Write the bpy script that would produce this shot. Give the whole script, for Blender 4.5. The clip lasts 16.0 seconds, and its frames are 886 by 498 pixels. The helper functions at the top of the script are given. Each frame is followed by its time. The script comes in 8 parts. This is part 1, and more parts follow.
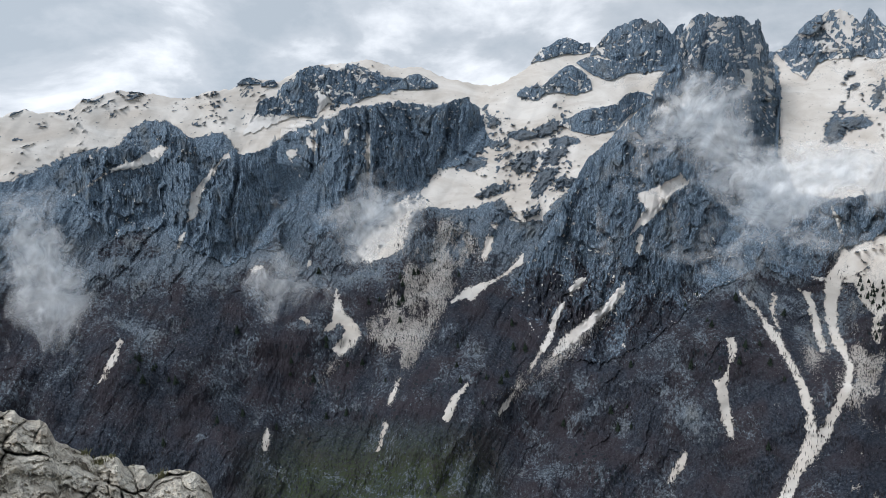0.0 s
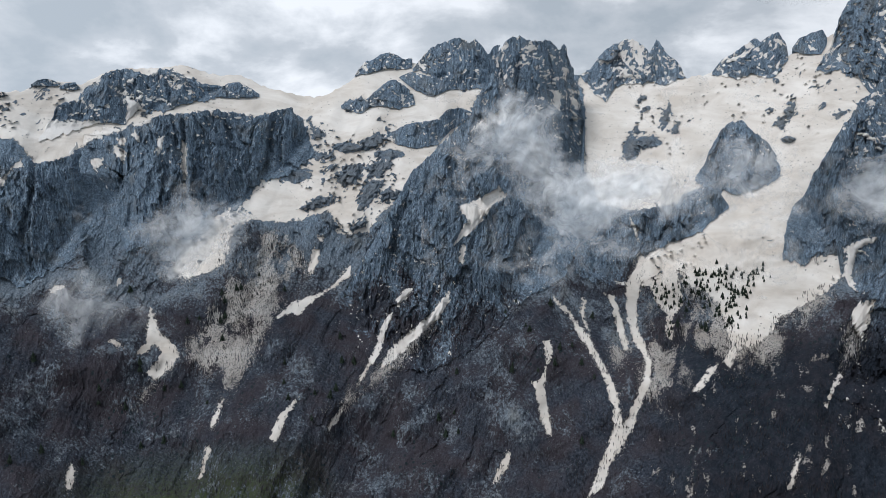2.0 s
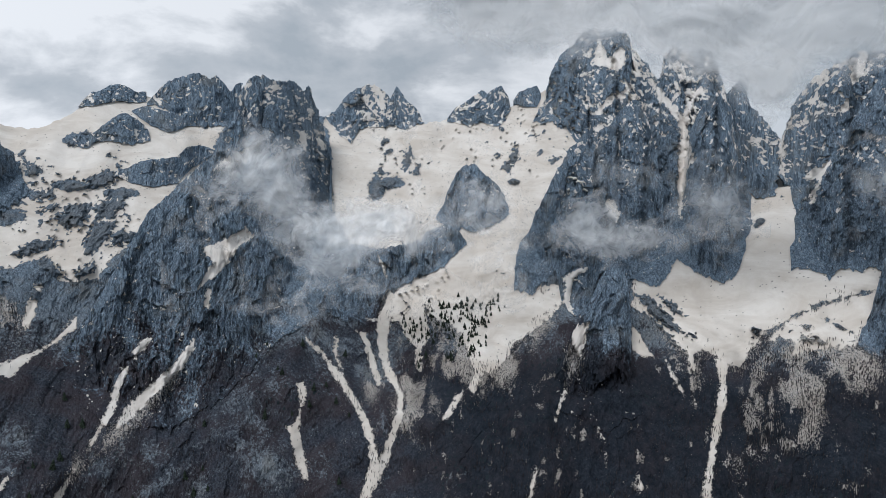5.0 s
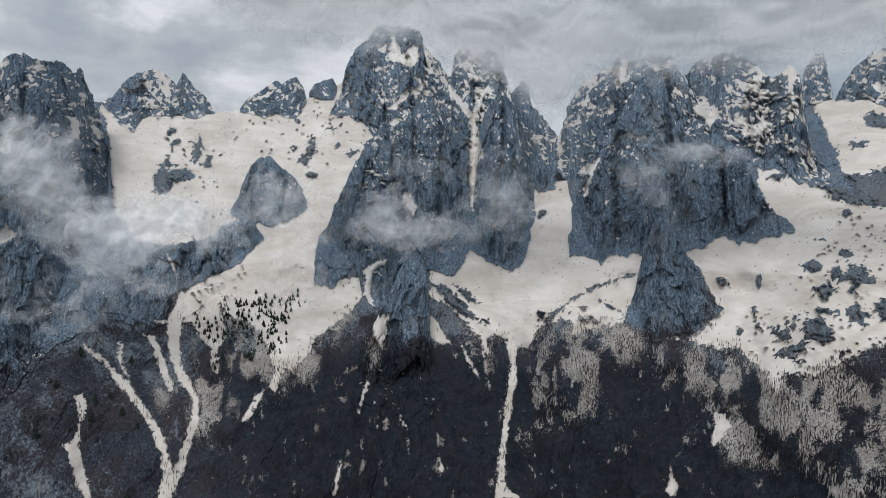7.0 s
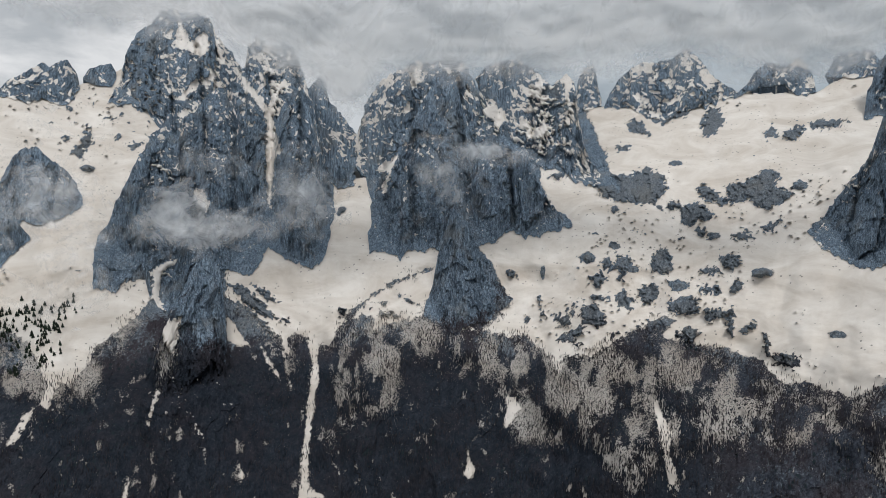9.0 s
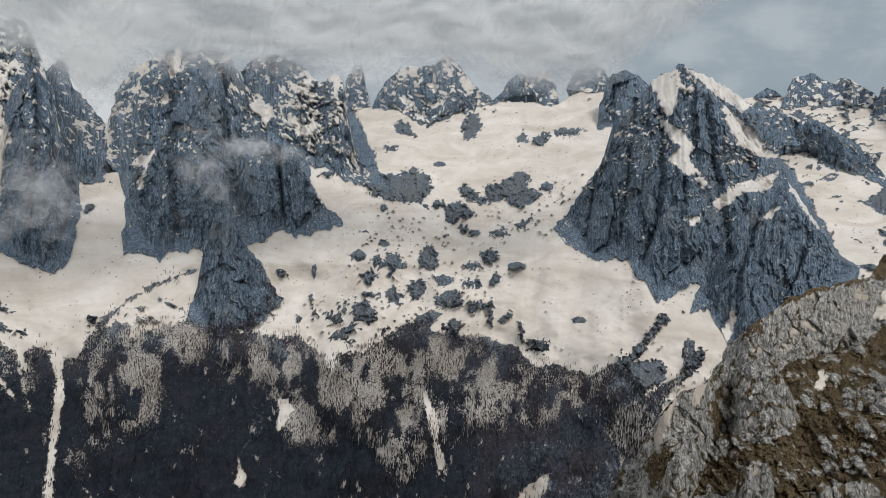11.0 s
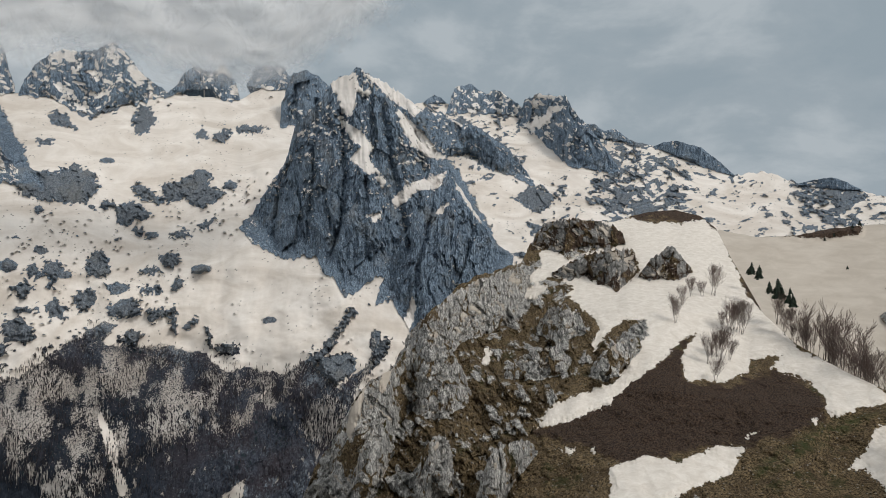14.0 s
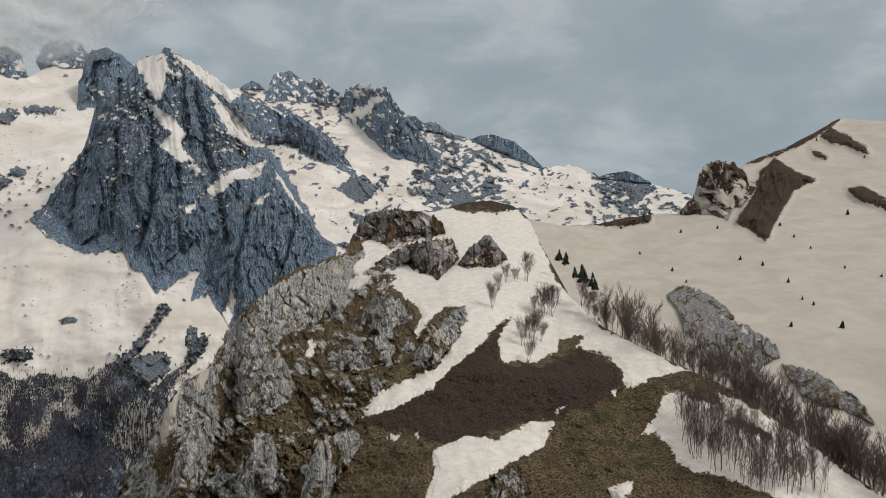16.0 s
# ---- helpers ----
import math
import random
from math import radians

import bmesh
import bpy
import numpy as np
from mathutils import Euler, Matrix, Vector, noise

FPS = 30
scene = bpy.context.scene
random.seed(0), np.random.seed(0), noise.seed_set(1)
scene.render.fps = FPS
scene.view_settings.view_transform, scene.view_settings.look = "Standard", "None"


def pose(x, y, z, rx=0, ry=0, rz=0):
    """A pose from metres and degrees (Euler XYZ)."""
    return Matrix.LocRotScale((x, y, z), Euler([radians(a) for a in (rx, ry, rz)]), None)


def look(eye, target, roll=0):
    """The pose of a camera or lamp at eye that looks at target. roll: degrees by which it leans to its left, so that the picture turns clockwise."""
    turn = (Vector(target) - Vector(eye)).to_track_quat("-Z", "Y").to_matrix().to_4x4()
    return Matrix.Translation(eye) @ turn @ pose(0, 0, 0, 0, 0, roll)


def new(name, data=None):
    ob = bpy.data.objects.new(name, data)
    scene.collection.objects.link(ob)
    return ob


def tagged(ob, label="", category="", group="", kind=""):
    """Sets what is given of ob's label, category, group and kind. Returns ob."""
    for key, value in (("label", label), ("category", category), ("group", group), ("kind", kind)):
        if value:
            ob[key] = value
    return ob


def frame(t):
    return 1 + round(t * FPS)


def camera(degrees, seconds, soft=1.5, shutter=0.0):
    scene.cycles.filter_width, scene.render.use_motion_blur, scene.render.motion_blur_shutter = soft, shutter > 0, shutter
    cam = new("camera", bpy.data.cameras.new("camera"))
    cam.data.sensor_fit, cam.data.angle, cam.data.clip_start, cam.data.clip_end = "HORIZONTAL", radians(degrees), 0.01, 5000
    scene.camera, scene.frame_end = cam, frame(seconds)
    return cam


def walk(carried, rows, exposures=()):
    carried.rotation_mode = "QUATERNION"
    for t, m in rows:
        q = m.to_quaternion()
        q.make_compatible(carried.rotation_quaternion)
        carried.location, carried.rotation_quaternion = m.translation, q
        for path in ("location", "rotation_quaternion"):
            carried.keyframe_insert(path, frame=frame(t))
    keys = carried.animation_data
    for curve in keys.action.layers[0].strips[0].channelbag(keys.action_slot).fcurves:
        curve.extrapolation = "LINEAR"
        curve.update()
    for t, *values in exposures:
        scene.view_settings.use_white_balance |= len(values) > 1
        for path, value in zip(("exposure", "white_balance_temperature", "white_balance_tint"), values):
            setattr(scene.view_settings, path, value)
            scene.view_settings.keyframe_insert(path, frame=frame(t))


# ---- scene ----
LENS = 63.64
TURN_RADIUS = 0.4     # the camera is held out in front of a body that turns on the spot
EYE = 1.6
cam = camera(LENS, 16.0, soft=0.6)
# seconds, heading (degrees to the right of the first view), pitch, roll
ROWS = [
    (0.0, 0.00, -8.00, -0.00), (0.5, 3.90, -7.94, 0.29), (1.0, 7.38, -7.72, 0.52), (1.5, 10.38, -7.29, 0.71),
    (2.0, 13.93, -6.92, 0.80), (2.5, 17.01, -6.56, 0.77), (3.0, 20.02, -5.98, 0.71), (3.5, 23.94, -4.87, 0.79),
    (6.0, 41.00, -3.61, 0.55), (6.5, 45.55, -3.78, 0.44), (7.0, 49.81, -3.83, 0.55), (7.5, 53.47, -3.82, 0.66),
    (8.0, 57.29, -3.90, 0.74), (8.5, 61.76, -3.86, 0.84), (9.0, 65.78, -3.91, 0.69), (11.5, 87.70, -3.70, 0.94),
    (12.0, 91.02, -3.70, 0.58), (12.5, 96.02, -3.68, 0.31), (13.0, 100.90, -3.60, 0.23), (13.5, 105.28, -3.56, 0.26),
    (14.0, 108.75, -3.55, 0.42), (14.5, 112.75, -3.56, 0.55), (15.0, 116.19, -3.63, 0.66), (15.5, 118.96, -3.81, 0.51),
    (16.0, 122.89, -4.20, 0.60),
]


def held(yaw, pitch, roll):
    a = radians(yaw)
    spot = pose(TURN_RADIUS * math.sin(a), TURN_RADIUS * (math.cos(a) - 1), EYE)
    return spot @ pose(0, 0, 0, 0, 0, -yaw) @ pose(0, 0, 0, 90 + pitch) @ pose(0, 0, 0, 0, 0, roll)


walk(cam, [(t, held(yaw, pitch, roll)) for t, yaw, pitch, roll in ROWS],
     [(0.0, 0.10, 6080, 10), (3.5, -0.04, 6080, 10), (7.0, -0.16, 6200, 10), (9.0, -0.12, 6420, 10), (12.5, -0.05, 6600, 10), (16.0, -0.06, 6700, 10)])

# ---- light: thick broken overcast, a weak wide sun behind it ----
SUN_AZ, SUN_EL = -120.0, 46.0
world = bpy.data.worlds.new("overcast_sky")
scene.world = world
world.use_nodes = True
wn, wl = world.node_tree.nodes, world.node_tree.links
wn.clear()


def wnode(kind, **values):
    n = wn.new(kind)
    for key, value in values.items():
        n.inputs[key].default_value = value
    return n


sky = wn.new("ShaderNodeTexSky")
sky.sky_type, sky.sun_disc = "NISHITA", False
sky.sun_elevation, sky.sun_rotation = radians(SUN_EL), radians(SUN_AZ % 360)
sky_bg = wnode("ShaderNodeBackground", Strength=0.11)
wl.new(sky.outputs[0], sky_bg.inputs[0])
cloud_bg = wnode("ShaderNodeBackground", Strength=0.86)
coord = wn.new("ShaderNodeTexCoord")
flat = wn.new("ShaderNodeMapping")
flat.inputs["Scale"].default_value = (1.0, 1.0, 2.0)
wl.new(coord.outputs["Generated"], flat.inputs[0])
big = wnode("ShaderNodeTexNoise", Scale=4.6, Detail=9.0, Roughness=0.56, Distortion=0.2)
wl.new(flat.outputs[0], big.inputs["Vector"])
tone = wn.new("ShaderNodeValToRGB")
tone.color_ramp.elements[0].position, tone.color_ramp.elements[0].color = 0.40, (0.46, 0.505, 0.545, 1)
tone.color_ramp.elements[1].position, tone.color_ramp.elements[1].color = 0.61, (0.92, 0.93, 0.94, 1)
mid = tone.color_ramp.elements.new(0.50)
mid.color = (0.58, 0.61, 0.64, 1)
wl.new(big.outputs[0], tone.inputs[0])
# the cloud deck is thinner on the sun's side and heavier away from it
side = wn.new("ShaderNodeVectorMath")
side.operation = "DOT_PRODUCT"
side.inputs[1].default_value = (math.sin(radians(-60)), math.cos(radians(-60)), 0.2)
wl.new(coord.outputs["Generated"], side.inputs[0])
glow = wn.new("ShaderNodeMapRange")
for key, value in (("From Min", -0.8), ("From Max", 1.0), ("To Min", 0.84), ("To Max", 1.28)):
    glow.inputs[key].default_value = value
wl.new(side.outputs["Value"], glow.inputs[0])
# away from the sun the deck closes to an even blue-grey
even = wn.new("ShaderNodeMapRange")
for key, value in (("From Min", -0.2), ("From Max", -0.85), ("To Min", 0.0), ("To Max", 0.6)):
    even.inputs[key].default_value = value
wl.new(side.outputs["Value"], even.inputs[0])
closed = wn.new("ShaderNodeMix")
closed.data_type = "RGBA"
closed.inputs[7].default_value = (0.375, 0.50, 0.60, 1)
wl.new(even.outputs[0], closed.inputs[0])
wl.new(tone.outputs[0], closed.inputs[6])
lit = wn.new("ShaderNodeVectorMath")
lit.operation = "SCALE"
wl.new(closed.outputs[2], lit.inputs[0])
wl.new(glow.outputs[0], lit.inputs["Scale"])
wl.new(lit.outputs[0], cloud_bg.inputs[0])
cover = wnode("ShaderNodeTexNoise", Scale=1.6, Detail=4.0)
wl.new(flat.outputs[0], cover.inputs["Vector"])
cover_ramp = wn.new("ShaderNodeMapRange")
for key, value in (("From Min", 0.28), ("From Max", 0.42), ("To Min", 0.88), ("To Max", 1.0)):
    cover_ramp.inputs[key].default_value = value
wl.new(cover.outputs[0], cover_ramp.inputs[0])
sky_mix = wn.new("ShaderNodeMixShader")
wl.new(cover_ramp.outputs[0], sky_mix.inputs[0])
wl.new(sky_bg.outputs[0], sky_mix.inputs[1])
wl.new(cloud_bg.outputs[0], sky_mix.inputs[2])
wl.new(sky_mix.outputs[0], wn.new("ShaderNodeOutputWorld").inputs[0])

sun = new("sun", bpy.data.lights.new("sun", "SUN"))
sun.data.energy, sun.data.angle, sun.data.color = 1.5, radians(14), (1.0, 0.97, 0.93)
sun_way = Vector((math.sin(radians(SUN_AZ)) * math.cos(radians(SUN_EL)), math.cos(radians(SUN_AZ)) * math.cos(radians(SUN_EL)), math.sin(radians(SUN_EL))))
sun.matrix_world = look(sun_way * 100, (0, 0, 0))
scene.view_settings.exposure = 0.0

# ---- materials ----
class Mat:
    """A small writer of node materials."""

    def __init__(self, name):
        self.m = bpy.data.materials.new(name)
        self.m.use_nodes = True
        self.n, self.l = self.m.node_tree.nodes, self.m.node_tree.links
        self.n.clear()
        self.out = self.n.new("ShaderNodeOutputMaterial")
        self.pos = self.n.new("ShaderNodeTexCoord").outputs["Object"]

    def put(self, sock, v):
        if isinstance(v, bpy.types.NodeSocket):
            self.l.new(v, sock)
        elif isinstance(v, tuple) and len(v) == 3 and sock.type == "RGBA":
            sock.default_value = (*v, 1)
        else:
            sock.default_value = v

    def attr(self, name):
        n = self.n.new("ShaderNodeAttribute")
        n.attribute_name = name
        return n.outputs["Fac"]

    def scaled(self, s, rot=(0, 0, 0)):
        n = self.n.new("ShaderNodeMapping")
        n.inputs["Scale"].default_value = s
        n.inputs["Rotation"].default_value = [radians(a) for a in rot]
        self.l.new(self.pos, n.inputs[0])
        return n.outputs[0]

    def noise(self, s, detail=4.0, rough=0.55, distort=0.0):
        n = self.n.new("ShaderNodeTexNoise")
        n.inputs["Scale"].default_value = 1.0
        n.inputs["Detail"].default_value, n.inputs["Roughness"].default_value, n.inputs["Distortion"].default_value = detail, rough, distort
        self.l.new(self.scaled(s if isinstance(s, tuple) else (s, s, s)), n.inputs["Vector"])
        return n.outputs[0]

    def cells(self, s, feature="F1"):
        n = self.n.new("ShaderNodeTexVoronoi")
        n.feature = feature
        n.inputs["Scale"].default_value = 1.0
        self.l.new(self.scaled(s if isinstance(s, tuple) else (s, s, s)), n.inputs["Vector"])
        return n.outputs["Distance"]

    def math(self, op, a, b=0.0, c=0.0, clamp=False):
        n = self.n.new("ShaderNodeMath")
        n.operation, n.use_clamp = op, clamp
        for i, v in enumerate((a, b, c)):
            self.put(n.inputs[i], v)
        return n.outputs[0]

    def ramp(self, v, lo, hi, a=0.0, b=1.0):
        n = self.n.new("ShaderNodeMapRange")
        for key, x in (("Value", v), ("From Min", lo), ("From Max", hi), ("To Min", a), ("To Max", b)):
            self.put(n.inputs[key], x)
        return n.outputs[0]

    def mix(self, f, a, b):
        n = self.n.new("ShaderNodeMix")
        n.data_type = "RGBA"
        self.put(n.inputs[0], f), self.put(n.inputs[6], a), self.put(n.inputs[7], b)
        return n.outputs[2]

    def bump(self, h, strength=0.5, distance=1.0, normal=None):
        n = self.n.new("ShaderNodeBump")
        n.inputs["Strength"].default_value, n.inputs["Distance"].default_value = strength, distance
        self.l.new(h, n.inputs["Height"])
        if normal is not None:
            self.l.new(normal, n.inputs["Normal"])
        return n.outputs[0]

    def surface(self, colour, rough=0.9, normal=None, spec=0.2):
        n = self.n.new("ShaderNodeBsdfPrincipled")
        self.put(n.inputs["Base Color"], colour), self.put(n.inputs["Roughness"], rough), self.put(n.inputs["Specular IOR Level"], spec)
        if normal is not None:
            self.l.new(normal, n.inputs["Normal"])
        self.l.new(n.outputs[0], self.out.inputs[0])
        return self.m


def mountain_material(name):
    """Limestone, old snow and bare beech wood, told apart by the mesh's fields snow, fray, speck and wood."""
    k = Mat(name)
    streak = k.noise((0.11, 0.11, 0.016), 5, 0.68, 0.3)
    grain = k.noise((0.20, 0.20, 0.09), 4, 0.7)
    # the blue in these rock tones is distance haze put into the base colour
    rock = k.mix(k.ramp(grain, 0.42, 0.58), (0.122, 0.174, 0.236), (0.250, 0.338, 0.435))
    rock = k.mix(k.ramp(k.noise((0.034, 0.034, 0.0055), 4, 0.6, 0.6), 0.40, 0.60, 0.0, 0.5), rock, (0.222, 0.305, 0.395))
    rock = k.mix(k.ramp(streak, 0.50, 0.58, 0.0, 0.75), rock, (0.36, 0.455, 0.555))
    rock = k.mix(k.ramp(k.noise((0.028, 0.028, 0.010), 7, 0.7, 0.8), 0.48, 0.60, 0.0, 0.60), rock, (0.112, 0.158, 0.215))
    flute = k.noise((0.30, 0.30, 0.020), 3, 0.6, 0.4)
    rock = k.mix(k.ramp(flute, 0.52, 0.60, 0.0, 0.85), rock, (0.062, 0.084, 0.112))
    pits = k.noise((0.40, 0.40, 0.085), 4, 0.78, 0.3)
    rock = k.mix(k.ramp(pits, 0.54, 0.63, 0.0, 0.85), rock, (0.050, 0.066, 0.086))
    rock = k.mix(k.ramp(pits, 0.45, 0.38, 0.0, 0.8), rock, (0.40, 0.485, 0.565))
    # the low islands in the snow are browner and lichened
    rock = k.mix(k.math("MULTIPLY", k.attr("lichen"), 0.75), rock, k.mix(k.ramp(k.noise((0.20, 0.20, 0.20), 6, 0.8), 0.40, 0.62), (0.078, 0.083, 0.090), (0.30, 0.315, 0.325)))
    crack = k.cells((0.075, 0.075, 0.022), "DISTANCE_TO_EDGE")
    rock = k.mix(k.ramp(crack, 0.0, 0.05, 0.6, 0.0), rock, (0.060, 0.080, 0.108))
    rust = k.noise(0.012, 4)
    rock = k.mix(k.ramp(rust, 0.54, 0.68, 0.0, 0.45), rock, (0.235, 0.235, 0.22))
    # bare wood, scree and dark conifers on the lower slopes
    speck = k.noise((0.12, 0.12, 0.07), 6, 0.8)
    broad = k.noise((0.007, 0.007, 0.006), 6, 0.66, 0.6)
    wood = k.attr("wood")
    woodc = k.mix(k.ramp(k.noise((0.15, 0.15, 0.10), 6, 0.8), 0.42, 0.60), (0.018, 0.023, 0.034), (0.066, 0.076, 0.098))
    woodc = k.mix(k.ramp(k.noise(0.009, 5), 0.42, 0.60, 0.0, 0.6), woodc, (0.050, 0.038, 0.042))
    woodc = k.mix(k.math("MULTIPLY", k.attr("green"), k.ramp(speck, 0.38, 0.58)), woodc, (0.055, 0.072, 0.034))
    # wood above 1 goes near black; the rest keeps haze painted into its colour
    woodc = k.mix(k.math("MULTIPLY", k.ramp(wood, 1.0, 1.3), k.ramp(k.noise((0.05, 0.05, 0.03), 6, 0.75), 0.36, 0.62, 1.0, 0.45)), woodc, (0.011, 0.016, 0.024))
    # bare trunks and scree showing as fine upright streaks
    trunks = k.math("MULTIPLY", k.ramp(k.noise((0.34, 0.34, 0.075), 4, 0.78), 0.53, 0.63), k.ramp(k.noise((0.022, 0.022, 0.009), 6, 0.7, 0.6), 0.46, 0.60, 0.06, 0.75))
    woodc = k.mix(k.math("MULTIPLY", trunks, k.ramp(wood, 0.9, 1.3, 1.0, 0.22)), woodc, (0.140, 0.153, 0.165))
    fir = k.math("MULTIPLY", k.ramp(k.cells((0.06, 0.06, 0.036)), 0.20, 0.30, 1.0, 0.0), k.ramp(k.noise(0.006, 4), 0.50, 0.60))
    woodc = k.mix(fir, woodc, (0.020, 0.030, 0.036))
    cover = k.math("ADD", k.math("MULTIPLY", broad, 0.5), k.math("MULTIPLY", speck, 0.5))
    cover = k.ramp(k.math("ADD", cover, k.math("MULTIPLY", wood, 0.21)), 0.605, 0.675)
    cover = k.math("MULTIPLY", cover, k.ramp(wood, 0.02, 0.15))
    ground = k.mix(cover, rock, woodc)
    # snow, dusty and streaked, its edge frayed; trees stand in the speckled parts
    edge = k.math("MULTIPLY", k.math("SUBTRACT", k.noise((0.07, 0.07, 0.05), 7, 0.78), 0.5), k.math("MULTIPLY", k.attr("fray"), 2.4))
    cov = k.ramp(k.math("ADD", k.attr("snow"), edge), -0.02, 0.04)
    trees = k.noise((0.30, 0.30, 0.040), 4, 0.75)
    under = k.ramp(k.math("ADD", k.math("SUBTRACT", trees, 0.5), k.math("SUBTRACT", k.math("MULTIPLY", k.attr("speck"), 0.22), 0.20)), -0.005, 0.02)
    cov = k.math("MAXIMUM", cov, k.math("MULTIPLY", under, 0.62))
    dust = k.noise((0.005, 0.005, 0.012), 7, 0.62, 0.8)
    snow = k.mix(k.ramp(dust, 0.36, 0.66), (0.615, 0.555, 0.49), (0.82, 0.775, 0.72))
    runnel = k.noise((0.05, 0.05, 0.009), 5, 0.65, 0.5)
    snow = k.mix(k.ramp(runnel, 0.55, 0.72, 0.0, 0.14), snow, (0.50, 0.46, 0.42))
    # crag snow is whitened in its colour to offset the dim light on steep faces
    snow = k.mix(k.math("MULTIPLY", k.attr("snow_lift"), 0.85), snow, (0.92, 0.92, 0.92))
    stones = k.math("MULTIPLY", k.ramp(k.cells(0.06), 0.13, 0.19, 0.85, 0.0), k.ramp(k.noise(0.010, 3), 0.50, 0.56))
    snow = k.mix(stones, snow, (0.14, 0.135, 0.13))
    colour = k.mix(cov, ground, snow)
    relief = k.math("ADD", k.math("MULTIPLY", k.noise((0.14, 0.14, 0.040), 7, 0.68), 8.0), k.math("MULTIPLY", k.ramp(crack, 0.0, 0.2), 2.5))
    relief = k.math("MULTIPLY", relief, k.ramp(wood, 0.3, 0.9, 1.0, 0.4))
    relief = k.math("MULTIPLY", relief, k.math("SUBTRACT", 1.0, k.math("MULTIPLY", cov, 0.93)))
    return k.surface(colour, k.ramp(cov, 0, 1, 0.92, 0.7), k.bump(relief, 1.0, 1.0), 0.12)


def ridge_material(name):
    """The near ridge: lichened limestone, brown turf and heath, old snow; fields snow, rocky, heath."""
    k = Mat(name)
    lime = k.mix(k.ramp(k.noise((0.9, 0.9, 0.45), 8, 0.76, 0.4), 0.42, 0.58), (0.30, 0.297, 0.288), (0.88, 0.86, 0.82))
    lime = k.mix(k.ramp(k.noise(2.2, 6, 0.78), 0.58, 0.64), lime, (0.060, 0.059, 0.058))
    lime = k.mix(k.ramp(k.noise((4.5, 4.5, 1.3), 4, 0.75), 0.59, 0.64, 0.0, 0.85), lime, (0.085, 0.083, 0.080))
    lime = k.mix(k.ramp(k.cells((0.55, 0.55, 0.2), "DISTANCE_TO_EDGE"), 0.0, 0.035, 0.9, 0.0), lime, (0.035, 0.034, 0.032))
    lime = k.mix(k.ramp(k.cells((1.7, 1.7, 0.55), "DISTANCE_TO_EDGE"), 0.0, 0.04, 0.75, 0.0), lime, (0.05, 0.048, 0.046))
    lime = k.mix(k.math("MULTIPLY", k.attr("grey"), 0.62), lime, k.mix(k.ramp(k.noise((1.2, 1.2, 0.5), 6, 0.75), 0.42, 0.58), (0.075, 0.076, 0.076), (0.26, 0.26, 0.252)))
    turf = k.mix(k.ramp(k.noise(2.6, 8, 0.84), 0.45, 0.56), (0.028, 0.021, 0.013), (0.34, 0.25, 0.14))
    turf = k.mix(k.ramp(k.noise(0.22, 6, 0.7), 0.48, 0.58, 0.0, 0.5), turf, (0.075, 0.052, 0.032))
    turf = k.mix(k.ramp(k.noise(0.13, 6, 0.7), 0.57, 0.64, 0.0, 0.7), turf, (0.050, 0.058, 0.022))
    turf = k.mix(k.ramp(k.cells(0.9), 0.10, 0.16, 0.8, 0.0), turf, (0.40, 0.385, 0.36))
    heath = k.mix(k.ramp(k.noise(3.2, 8, 0.86), 0.45, 0.57), (0.018, 0.013, 0.010), (0.150, 0.102, 0.074))
    turf = k.mix(k.ramp(k.math("ADD", k.attr("heath"), k.math("MULTIPLY", k.math("SUBTRACT", k.noise(0.3, 5), 0.5), 1.2)), 0.42, 0.58), turf, heath)
    turf = k.mix(k.math("MULTIPLY", k.attr("green"), k.ramp(k.noise(0.5, 5, 0.7), 0.42, 0.58)), turf, (0.060, 0.075, 0.028))
    rk = k.math("ADD", k.attr("rocky"), k.math("MULTIPLY", k.math("SUBTRACT", k.noise((0.16, 0.16, 0.10), 8, 0.74), 0.5), 1.7))
    rk = k.ramp(rk, 0.46, 0.54)
    ground = k.mix(rk, turf, lime)
    edge = k.math("MULTIPLY", k.math("SUBTRACT", k.noise(0.45, 8, 0.74), 0.5), 0.8)
    cov = k.ramp(k.math("ADD", k.attr("snow"), edge), -0.01, 0.02)
    snow = k.mix(k.ramp(k.noise((0.07, 0.07, 0.2), 6, 0.65, 0.5), 0.36, 0.66), (0.465, 0.412, 0.350), (0.555, 0.502, 0.435))
    # the near ridge's snow is paler than the hill's
    snow = k.mix(k.attr("paler"), snow, k.mix(k.ramp(k.noise((0.5, 0.5, 0.9), 6, 0.7, 0.6), 0.38, 0.64), (0.65, 0.595, 0.525), (0.785, 0.735, 0.67)))
    colour = k.mix(cov, ground, snow)
    relief = k.math("ADD", k.math("MULTIPLY", k.noise((0.9, 0.9, 0.45), 8, 0.76), 1.5), k.math("MULTIPLY", k.noise(4.0, 5, 0.75), 0.30))
    relief = k.math("MULTIPLY", relief, k.math("SUBTRACT", 1.0, k.math("MULTIPLY", cov, 0.95)))
    return k.surface(colour, 0.9, k.bump(relief, 0.9, 1.0), 0.15)


MOUNTAIN = mountain_material("hazed_limestone_snow_and_wood")
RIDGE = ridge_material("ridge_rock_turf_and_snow")


